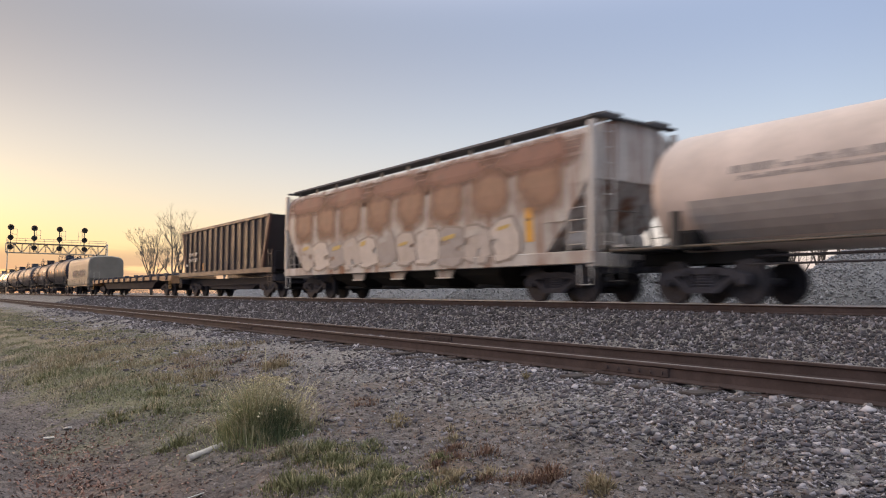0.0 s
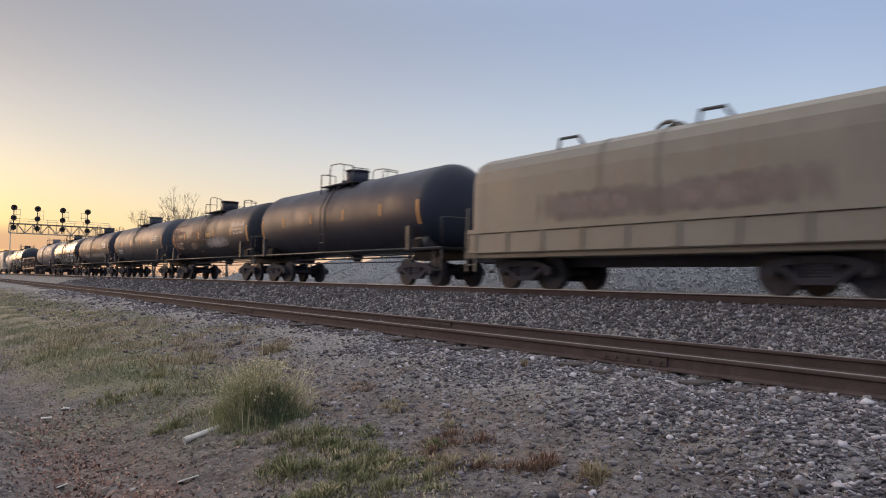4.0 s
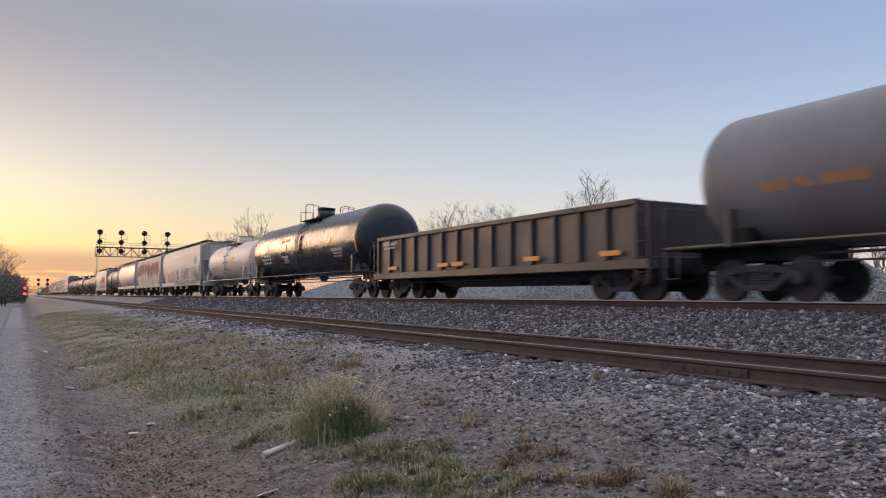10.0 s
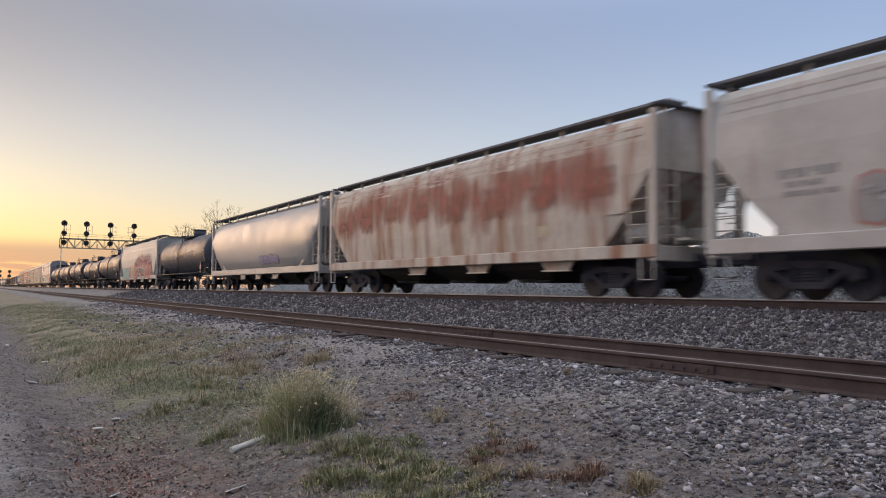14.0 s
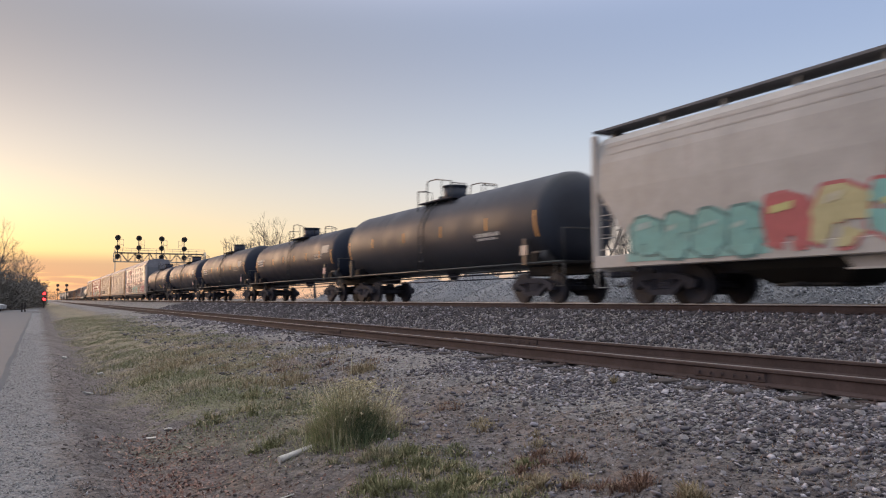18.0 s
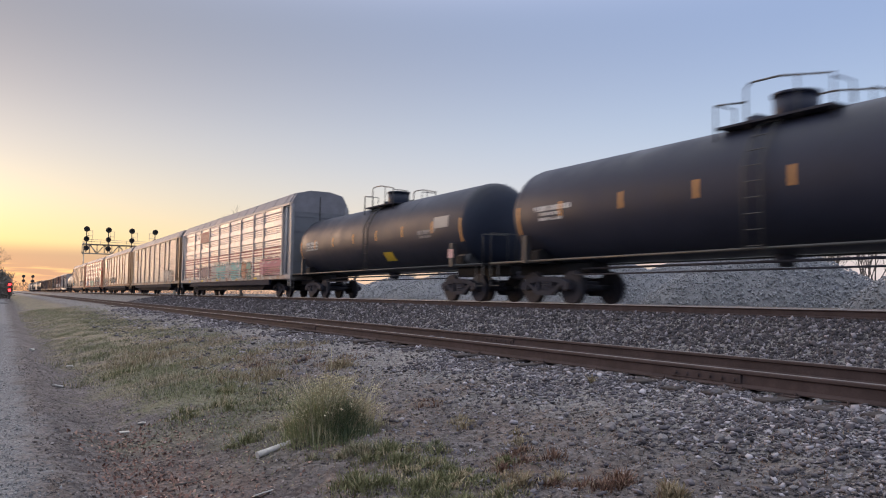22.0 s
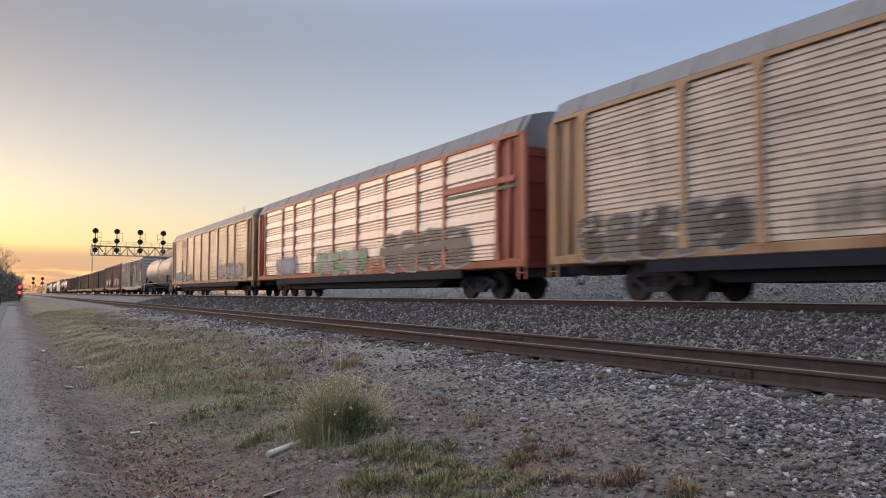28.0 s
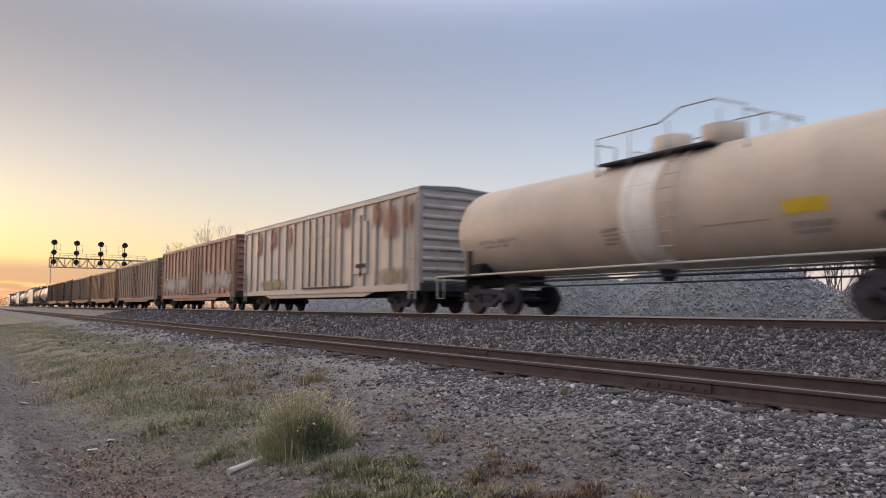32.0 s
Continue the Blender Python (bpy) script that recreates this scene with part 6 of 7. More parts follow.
    edges = [-L + 1.42, -9.0, -7.0, -4.2, -1.4, 1.4, 4.2, 7.0, 9.0, L - 1.42]
    bays = list(zip(edges, edges[1:]))
    for q in (-1, 1):
        for a, b in bays:
            part("rack_panel", rack_panel(b - a - 0.14, style), RACK_OWN, c, at=pose(q * HX, (a + b) / 2, 0, 0, 0, 0 if q < 0 else 180), color=panel)
        for y in edges:
            pm = box(B(), *sorted((q * 1.50, q * 1.645)), y - 0.075, y + 0.075, 1.15, 4.93)
            prism_x(pm, [(y - 0.22, 4.93), (y - 0.075, 4.68), (y + 0.075, 4.68), (y + 0.22, 4.93)], *sorted((q * 1.60, q * 1.65)))
            prism_x(pm, [(y - 0.16, 1.2), (y + 0.16, 1.2), (y + 0.075, 1.75), (y - 0.075, 1.75)], *sorted((q * 1.60, q * 1.65)))
            part("post", pm, PAINT, c, color=post)
    # near-black sheets added behind the panels stand for the shaded inside
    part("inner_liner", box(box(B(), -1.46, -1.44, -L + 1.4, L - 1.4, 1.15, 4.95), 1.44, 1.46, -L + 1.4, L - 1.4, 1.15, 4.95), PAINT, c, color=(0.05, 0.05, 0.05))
    if stripes:
        for z in stripes[1]:
            for a, b in bays:
                part("painted_stripe", box(B(), -1.616, -1.588, a + 0.09, b - 0.09, z, z + 0.075), DECAL, c, "dark red stripe", stripes[0])
    return c, (lambda z: -1.625)


def boxcar(label, length, color, seed=0, top=4.15, mat=None, roofc=(0.25, 0.23, 0.22), ribs=9, door=(0.0, 2.6), small=None):
    """A ribbed steel boxcar with a plug door and corrugated ends."""
    mat = mat or PAINT_RUSTY
    c = car("boxcar", label, "boxcar", length, length / 2 - 2.0)
    L, z0 = length / 2, 0.95
    part("body", box(B(), -1.48, 1.48, -L, L, z0, top), mat, c, color=color)
    part("roof", prism(B(), [(-1.56, top), (1.56, top), (1.5, top + 0.08), (0, top + 0.17), (-1.5, top + 0.08)], -L - 0.05, L + 0.05), GALV, c, "flat seamed roof")
    for q in (-1, 1):
        part("side_sill", box(B(), *sorted((q * 1.46, q * 1.55)), -L, L, 0.78, 1.02, 0.01), mat, c, color=color)
        part("top_plate", box(B(), *sorted((q * 1.46, q * 1.56)), -L, L, top - 0.14, top - 0.002), mat, c, color=color)
        part("skirt", prism_x(B(), [(-L + 3.4, 0.80), (-L + 4.2, 0.62), (L - 4.2, 0.62), (L - 3.4, 0.80)], *sorted((q * 1.44, q * 1.50))), mat, c, color=color)
        n = ribs
        dy0, dy1 = door[0] - door[1] / 2, door[0] + door[1] / 2
        for k in range(2 * n + 1):
            y = -L + 0.09 + (2 * L - 0.18) * k / (2 * n)
            if dy0 - 0.2 < y < dy1 + 0.2:
                continue
            part("side_post", box(B(), *sorted((q * 1.47, q * 1.555)), y - 0.06, y + 0.06, 1.02, top - 0.14, 0.012), mat, c, color=color)
        d = part("door", box(B(), *sorted((q * 1.47, q * 1.53)), dy0, dy1, 1.08, top - 0.18), mat, c, "plug door", tuple(min(1, v * 1.08) for v in color))
        for k in range(5):
            z = 1.3 + (top - 1.7) * k / 4
            part("door_rib", box(B(), *sorted((q * 1.52, q * 1.55)), dy0 + 0.05, dy1 - 0.05, z - 0.03, z + 0.03), mat, d, color=color)
        for k in range(4):
            y = dy0 + door[1] * (k + 0.5) / 4
            part("door_bar", tube(B(), (q * 1.57, y, 1.1), (q * 1.57, y, top - 0.2), 0.03, 6), STEEL, d)
        if small:
            part("small_door", box(B(), *sorted((q * 1.47, q * 1.56)), small - 0.55, small + 0.55, 1.5, top - 0.75, 0.02), mat, c, "small plug door", tuple(min(1, v * 1.1) for v in color))
            part("small_door_bar", tube(B(), (q * 1.58, small - 0.1, 1.4), (q * 1.58, small - 0.1, top - 0.5), 0.03, 6), STEEL, c)
            part("small_door_latch", box(B(), *sorted((q * 1.55, q * 1.6)), small - 0.5, small + 0.3, 1.75, 1.9), STEEL, c)
        part("door_rail", box(B(), *sorted((q * 1.5, q * 1.6)), dy0 - 1.6, dy1 + 0.3, 1.0, 1.07), STEEL, c)
        for s in (-1, 1):
            ladder(c, q * 1.57, s * (L - 0.4), 0.5, top - 0.3 if s < 0 else 2.0, 0.42, "y", None, tuple(v * 0.8 for v in color))
    for s in (-1, 1):
        for k in range(9):
            z = 1.15 + (top - 1.4) * k / 8
            part("end_rib", prism_x(B(), [(s * L, z - 0.09), (s * (L + 0.07), z - 0.03), (s * (L + 0.07), z + 0.03), (s * L, z + 0.09)], -1.38, 1.38), mat, c, color=color)
        part("end_sill", box(B(), -1.5, 1.5, *sorted((s * (L - 0.1), s * (L + 0.12))), 0.75, 1.05, 0.02), STEEL, c)
    part("center_sill", box(B(), -0.4, 0.4, -L, L, 0.6, 0.95), STEEL, c)
    return c, (lambda z: -1.565)


def gondola(label, length, color, top, z0=0.95, ribs=16, slope=0.0, heap_top=False, name="gondola", mat=None, body_z=None):
    """An open car with ribbed sides; slope: how far its ends lean out at the top."""
    mat = mat or PAINT_RUSTY
    c = car(name, label, "gondola car" if not slope else "hopper car", length, length / 2 - 1.75)
    L = length / 2
    e = 0.0 if not slope else slope
    T = 0.08
    Lb = L - 0.55 - e
    for q in (-1, 1):
        part("side", prism_x(B(), [(-Lb, z0), (Lb, z0), (Lb + e, top), (-Lb - e, top)], *sorted((q * 1.42, q * 1.50))), mat, c, color=color)
        part("top_chord", box(B(), *sorted((q * 1.40, q * 1.60)), -Lb - e, Lb + e, top - 0.12, top + 0.03, 0.02), mat, c, color=color)
        part("side_sill", box(B(), *sorted((q * 1.38, q * 1.59)), -L + 0.2, L - 0.2, z0 - 0.22, z0 + 0.03, 0.02), mat, c, color=color)
        for k in range(ribs + 1):
            y = -Lb + 0.07 + (2 * Lb - 0.14) * k / ribs
            part("rib", box(B(), *sorted((q * 1.49, q * 1.60)), y - 0.075, y + 0.075, z0 + 0.03, top - 0.12, 0.015), mat, c, color=color)
        if e:
            for s in (-1, 1):
                part("end_rib", prism_x(B(), [(s * (Lb - 0.05), z0), (s * (Lb + 0.10), z0), (s * (Lb + e + 0.05), top), (s * (Lb + e - 0.1), top)], *sorted((q * 1.47, q * 1.59))), mat, c, "worn reddish end post", (0.15, 0.080, 0.070))
    for s in (-1, 1):
        part("end", prism_x(B(), [(s * Lb, z0), (s * (Lb - T), z0), (s * (Lb + e - T), top), (s * (Lb + e), top)], -1.48, 1.48), mat, c, color=color)
        part("end_sill", box(B(), -1.5, 1.5, *sorted((s * (L - 0.3), s * L)), 0.75, 1.05, 0.02), STEEL, c)
        for q in (-1, 1):
            ladder(c, q * 1.56, s * (L - 0.4), 0.5, min(top, 2.2) if e else top - 0.1, 0.42, "y", None, tuple(v * 0.8 for v in color))
        if e:
            part("end_platform", box(B(), -1.45, 1.45, *sorted((s * (Lb - 0.2), s * L)), 1.0, 1.06), STEEL, c)
            part("grab_rail", path_tube(B(), [(-1.45, s * (L - 0.05), 1.0), (-1.45, s * (L - 0.05), 2.1), (-0.7, s * (L - 0.05), 2.1), (-0.7, s * (L - 0.05), 1.0)], 0.02, 6), STEEL, c)
    part("floor", box(B(), -1.42, 1.42, -Lb, Lb, z0, z0 + 0.06), STEEL, c)
    if heap_top:
        part("coal_load", loft(B(), [[(x, -Lb - e + 0.1 + (2 * (Lb + e) - 0.2) * k / 14, top - 0.28 + 0.2 * math.sin(k * 1.7) * (1 - abs(x) / 1.5) + (0.18 if abs(x) < 1 else 0)) for x in (-1.4, -0.8, 0, 0.8, 1.4)] for k in range(15)], closed=False, smooth=True), STEEL, c)
    part("center_sill", prism_x(B(), [(-L, 0.98), (-L, 0.66), (-L + 3.4, 0.66), (-L + 4.4, 0.42), (L - 4.4, 0.42), (L - 3.4, 0.66), (L, 0.66), (L, 0.98)], -0.9 if e else -0.35, 0.9 if e else 0.35), STEEL, c)
    part("brake_pipe", tube(B(), (-1.0, -L + 2.4, 0.62), (-1.0, L - 2.4, 0.62), 0.022, 6), STEEL, c)
    return c, (lambda z: -1.605)


def coil_car(label, length, color):
    """A coil car under a rounded steel hood."""
    c = car("coil_car", label, "coil car", length, length / 2 - 2.1)
    L = length / 2
    part("frame", box(B(), -1.5, 1.5, -L, L, 0.82, 1.1, 0.02), PAINT, c, color=tuple(v * 0.6 for v in color))
    for q in (-1, 1):
        part("side_beam", box(B(), *sorted((q * 1.35, q * 1.6)), -L + 0.3, L - 0.3, 0.95, 1.52, 0.03), PAINT, c, color=color)
        for k in range(9):
            y = -L + 0.6 + (2 * L - 1.2) * k / 8
            part("stake", box(B(), *sorted((q * 1.6, q * 1.63)), y - 0.07, y + 0.07, 1.0, 1.6), PAINT, c, color=tuple(v * 0.8 for v in color))
    sec = [(-1.58, 1.54), (-1.58, 2.95), (-1.54, 3.25), (-1.42, 3.48), (-1.2, 3.62), (-0.6, 3.70), (0, 3.72), (0.6, 3.70), (1.2, 3.62), (1.42, 3.48), (1.54, 3.25), (1.58, 2.95), (1.58, 1.54)]
    bm = B()
    loft(bm, [[(x * k, y, 1.54 + (z - 1.54) * k2) for x, z in sec] for y, k, k2 in ((-L + 0.35, 0.93, 0.95), (-L + 0.5, 0.985, 0.985), (-L + 0.75, 1, 1), (0, 1, 1), (L - 0.75, 1, 1), (L - 0.5, 0.985, 0.985), (L - 0.35, 0.93, 0.95))], smooth=False)
    hood = part("hood", bm, PAINT, c, "rounded grey steel hood", color)
    part("hood_rim", box(box(B(), -1.64, -1.55, -L + 0.3, L - 0.3, 1.52, 1.64), 1.55, 1.64, -L + 0.3, L - 0.3, 1.52, 1.64), PAINT, hood, color=color)
    for y in (-1.6, 2.6):
        part("lifting_bracket", path_tube(B(), [(-1.2, y, 3.55), (-1.25, y - 0.1, 3.85), (-1.0, y - 0.5, 3.9), (-1.0, y - 0.7, 3.64)], 0.05, 6), PAINT, hood, color=(0.08, 0.08, 0.08))
    hook = B()
    for k in range(8):
        a, b = math.pi * k / 8, math.pi * (k + 1) / 8
        for x in (-0.15, 0.15):
            tube(hook, (x, 0.4 * math.cos(a), 3.7 + 0.34 * math.sin(a)), (x, 0.4 * math.cos(b), 3.7 + 0.34 * math.sin(b)), 0.05, 6)
    part("lifting_loop", hook, PAINT, hood, color=(0.08, 0.08, 0.08))
    for y in (-0.85, 0.85):
        part("hood_strap", loft(B(), [[(x * 1.008, y + o, z + 0.01) for x, z in sec] for o in (-0.05, 0.05)], closed=False), PAINT, hood, color=tuple(v * 0.7 for v in color))
    for s in (-1, 1):
        part("end_wall", box(B(), -1.3, 1.3, *sorted((s * (L - 0.36), s * (L - 0.5))), 1.1, 1.7), PAINT, c, color=tuple(v * 0.5 for v in color))
        part("end_platform", box(B(), -1.45, 1.45, *sorted((s * (L - 0.4), s * L)), 1.1, 1.15), STEEL, c)
        for q in (-1, 1):
            part("grab_rail", path_tube(B(), [(q * 1.45, s * (L - 0.05), 1.1), (q * 1.45, s * (L - 0.05), 2.3)], 0.022, 6), PAINT, c, color=color)
            ladder(c, q * 1.55, s * (L - 0.35), 0.45, 1.6, 0.4, "y", 3, color)
    part("center_sill", box(B(), -0.4, 0.4, -L, L, 0.6, 0.85), STEEL, c)
    return c, (lambda z: -1.60 if z < 3.2 else -1.5)


def spine_car(label, length):
    """An empty yellow intermodal flat car with container guides and hitches on its deck."""
    c = car("flat_car", label, "flat car", length, length / 2 - 2.6)
    L = length / 2
    for q in (-1, 1):
        part("side_beam", prism_x(B(), [(-L, 1.30), (-L, 0.98), (-L + 2.2, 0.98), (-L + 3.0, 1.06), (L - 3.0, 1.06), (L - 2.2, 0.98), (L, 0.98), (L, 1.30)], *sorted((q * 1.28, q * 1.45))), YELLOW, c, "faded yellow side beam")
    part("underframe", prism_x(B(), [(-L + 3.0, 1.10), (-L + 4.6, 0.90), (-L + 5.4, 0.50), (L - 5.4, 0.50), (L - 4.6, 0.90), (L - 3.0, 1.10)], -1.26, 1.26), DARK, c, "dark underframe", (0.028, 0.028, 0.036))
    part("deck", box(B(), -1.3, 1.3, -L, L, 1.12, 1.26), YELLOW, c)
    for k in range(13):
        y = -L + 1.0 + (2 * L - 2) * k / 12
        for q in (-1, 1):
            part("guide", box(box(B(), *sorted((q * 1.2, q * 1.52)), y - 0.22, y + 0.22, 1.18, 1.42, 0.02), *sorted((q * 1.44, q * 1.53)), y - 0.12, y + 0.12, 1.0, 1.36, 0.01), STEEL, c)
        part("cross_bearer", box(B(), -1.2, 1.2, y - 0.14, y + 0.14, 1.26, 1.36, 0.01), STEEL, c)
    r = random.Random(4)
    for y in (-L + 2.6, -L + 7.5, -0.5, L - 8.0, L - 4.6):
        hb = prism_x(B(), [(y - 0.4, 1.26), (y - 0.42, 1.42), (y - 0.2, 1.56), (y + 0.1, 1.54), (y + 0.5, 1.38), (y + 1.3, 1.34), (y + 1.3, 1.28), (y + 0.3, 1.26)], -0.5, 0.5)
        part("trailer_hitch", hb, STEEL, c, "folded trailer hitch")
    for k in range(30):
        y, q = -L + 0.8 + (2 * L - 1.6) * k / 29 + r.uniform(-0.2, 0.2), r.choice((-1, -1, 1))
        w, h = r.uniform(0.10, 0.30), r.uniform(1.36, 1.54)
        x = q * r.uniform(0.75, 1.2)
        part("lashing_block", prism_x(B(), [(y - w, 1.26), (y + w, 1.26), (y + w * r.uniform(0.3, 0.9), h), (y - w * r.uniform(0.2, 0.8), h - 0.04)], x - 0.14, x + 0.14), STEEL, c, "folded dark container pedestal")
    for s in (-1, 1):
        part("end_sill", box(B(), -1.4, 1.4, *sorted((s * (L - 0.3), s * L)), 0.8, 1.3, 0.02), YELLOW, c)
        part("grab_rail", path_tube(B(), [(-1.38, s * (L - 0.1), 1.3), (-1.38, s * (L - 0.1), 2.1), (-0.9, s * (L - 0.1), 2.1), (-0.9, s * (L - 0.1), 1.3)], 0.02, 6), PAINT, c, color=(0.4, 0.38, 0.35))
        for q in (-1, 1):
            ladder(c, q * 1.42, s * (L - 0.3), 0.45, 1.3, 0.4, "y", 2, (0.4, 0.22, 0.06))
    return c, (lambda z: -1.46)

# ---- the train: each car's front and rear along the train, metres from the camera's abreast point at the start ----
SPEED = 17.71
K = 0.977
TRAIN = []


def place(made, front, rear):
    TRAIN.append((made[0], K * (front + rear) / 2))
    return made


INK = (0.62, 0.62, 0.60)
ORANGE = (0.75, 0.30, 0.05)
BLACK = (0.014, 0.016, 0.026)


def tank(label, f, r, color, **kw):
    r += kw.pop("longer", 0.8)
    return place(tank_car(label, K * (r - f), color, **kw), f, r)


def hopper(label, f, r, color, **kw):
    return place(hopper_car(label, K * (r - f), color, **kw), f, r)


# pale tank at the head of what is seen
tank("pinkish-white tank car with grimy lower half", -4.0, 11.0, (0.68, 0.575, 0.53), mat=SATIN, radius=1.36, zc=2.44, longer=0.3, seed=1, nstripe=2, ends=False, marks=((1.5, 5.2, 2.6, (0.34, 0.30, 0.29), 2, 0.16),))
c, sd = TRAIN[-1][0], (lambda z: -math.sqrt(max(0.0, 1.36 ** 2 - (z - 2.44) ** 2)))
patch(c, "grime_band", -6.6, 6.2, 1.35, 2.15, sd, (0.42, 0.385, 0.375), "greyer lower half")
c, sd = hopper("white covered hopper streaked with orange rust, with graffiti along its side", 12.5, 31.0, (0.58, 0.545, 0.52), mat=PAINT_RUSTY, bays=4, seed=2, top=4.42)
PANEL_RUST = (0.42, 0.25, 0.175)
for k in range(8):
    y = -8.1 + 2.05 * k
    patch(c, "rust_patch", y - 0.2, y + 2.1, 2.1, 4.1, sd, PANEL_RUST, "rusted side panel", DECAL_SOFT)
    patch(c, "rust_patch", y - 0.05, y + 1.85, 2.2, 4.05, lambda z: sd(z) - 0.004, PANEL_RUST, "rusted side panel", DECAL_SOFT)
for k in range(5):
    patch(c, "rust_band", -8.9 + 3.4 * k, -4.6 + 3.4 * k, 3.3, 4.28, lambda z: sd(z) - 0.009 - 0.001 * (k % 2), (0.32, 0.17, 0.13), "red-brown band under the eave", DECAL_SOFT)
graffiti(c, -6.4, 7.4, 1.0, 2.3, sd, (0.60, 0.53, 0.49), (0.27, 0.235, 0.22), 21, 11, None, (0.60, 0.42, 0.14), more=((0.50, 0.44, 0.41), (0.36, 0.33, 0.33)))
patch(c, "reflector", -6.9, -6.6, 1.55, 2.45, sd, (0.75, 0.38, 0.06), "orange reflective strip")
c, sd = place(gondola("dark brown-black coal hopper car with ribbed sides and sloped ends", K * 15.2, (0.044, 0.037, 0.043), 3.82, 1.35, 13, 0.9, True, "coal_hopper", PAINT), 32.3, 47.6)
for y0, y1 in ((4.45, 5.15), (3.70, 4.22)):
    for z0 in (2.30, 1.97):
        bars(c, y0, y1, z0, sd, (0.50, 0.49, 0.48), 1, int(100 * y0), 0.21)
patch(c, "stencilled_mark", 5.5, 5.75, 1.72, 1.86, sd, INK)
patch(c, "stencilled_mark", 3.75, 4.1, 1.45, 1.54, sd, (0.25, 0.24, 0.24))
patch(c, "reflector", 2.52, 2.68, 1.45, 1.85, sd, (0.55, 0.24, 0.06), "orange reflective strip")
place(spine_car("empty faded-yellow intermodal flat car with folded hitches", K * 26.7), 49.8, 76.4)
c, sd = place(coil_car("grey coil car under a rounded steel hood, faintly tagged", K * 12.6, (0.20, 0.19, 0.165)), 77.7, 90.4)
for y in (-4.8, -1.2):
    patch(c, "faded_tag", y, y + 4.4, 1.66, 2.45, lambda z: -1.60 - 0.001 * y, (0.27, 0.225, 0.21), "faint pinkish sprayed tag", RUN_SOFT)

tank("black tank car with orange strips", 92.4, 106.6, (0.024, 0.029, 0.049), mat=SATIN, seed=5)
c, sd = tank("rusty dark red-brown tank car with white graffiti low on its side", 108.4, 122.2, (0.022, 0.024, 0.036), mat=SATIN, radius=1.42, zc=2.56, seed=6, marks=((-6.0, -4.2, 2.75, (0.50, 0.42, 0.38), 3, 0.2), (4.6, 6.0, 2.1, (0.45, 0.40, 0.36), 3, 0.12)))
patch(c, "faded_tag", -4.0, 0.5, 1.7, 2.4, sd, (0.46, 0.42, 0.42), "pale sprayed smear", RUN_SOFT)
patch(c, "faded_tag", -3.4, -0.2, 1.8, 2.3, lambda z: sd(z) - 0.006, (0.50, 0.46, 0.46), "pale sprayed smear", RUN_SOFT)
for y0, y1, z0, z1 in ((3.6, 7.1, 1.5, 3.7), (5.0, 7.2, 1.4, 3.4), (-0.5, 3.0, 2.0, 3.2)):
    patch(c, "rust_patch", y0, y1, z0, z1, lambda z: sd(z) - 0.001 * y0, (0.13, 0.062, 0.052), "rusty red stain", RUN_SOFT)
for y0, y1 in ((4.4, 6.6), (1.6, 3.2)):
    patch(c, "faded_tag", y0, y1, 1.75, 2.2, lambda z: sd(z) - 0.012, (0.30, 0.20, 0.165), "pale orange sprayed smear", RUN_SOFT)
patch(c, "sign", -0.7, 0.0, 2.4, 2.6, sd, (0.42, 0.27, 0.08), "dull yellow sign")
tank("dark grey tank car with orange strips", 124.7, 140.2, (0.046, 0.055, 0.076), mat=SATIN, seed=7, marks=((-6.2, -4.6, 2.8, INK, 3, 0.12), (4.5, 6.2, 2.1, INK, 3, 0.1)))
c, sd = tank("black tank car with orange strips and faint graffiti", 142.6, 157.8, (0.027, 0.032, 0.051), mat=SATIN, seed=8, marks=((-6, -4.4, 2.7, INK, 2, 0.2),))
graffiti(c, -5.2, 4.0, 1.7, 2.15, sd, (0.20, 0.19, 0.19), (0.07, 0.07, 0.07), 81, 9)
tank("glossy black tank car with white lettering and orange strips", 160.4, 175.7, BLACK, radius=1.48, zc=2.6, seed=9, marks=((-6.5, -4.2, 2.55, (0.75, 0.75, 0.73), 3, 0.22), (-3.6, -2.6, 2.4, INK, 3, 0.12), (0.4, 1.6, 2.3, INK, 3, 0.12), (4.0, 6.4, 2.3, INK, 3, 0.13)), placard=(0.7, 0.6, 0.58))
c, sd = tank("matt grey-brown tank car with a yellow sign", 177.7, 193.0, (0.165, 0.168, 0.190), mat=SATIN, radius=1.52, zc=2.64, longer=0.2, seed=10, nstripe=2, ends=False, marks=((-5.6, -4.5, 2.9, INK, 4, 0.09),), placard=(0.75, 0.45, 0.45))
patch(c, "sign", -2.5, -1.6, 2.25, 2.45, sd, (0.65, 0.38, 0.04), "yellow sign")
patch(c, "reflector", -6.75, -6.62, 2.6, 3.1, sd, (0.70, 0.36, 0.10), "orange reflective strip")
patch(c, "grime_band", -0.15, 0.75, 1.3, 3.9, sd, (0.055, 0.055, 0.062), "dark spill streak below the manway", DECAL_SOFT)
bars(c, 3.5, 5.9, 2.2, sd, (0.34, 0.17, 0.07), 1, 103, 0.22)
c, sd = place(gondola("dark red-brown gondola with ribbed sides", K * 16.4, (0.052, 0.041, 0.045), 2.45, 0.98, 14, mat=PAINT), 194.2, 210.6)
for y in (-6.9, -3.6, 0.6, 1.6, 5.6):
    patch(c, "reflector", y, y + 0.75, 1.12, 1.25, sd, ORANGE, "orange reflective strip")
bars(c, 5.6, 6.9, 2.1, sd, (0.36, 0.35, 0.35), 2, 11, 0.15)
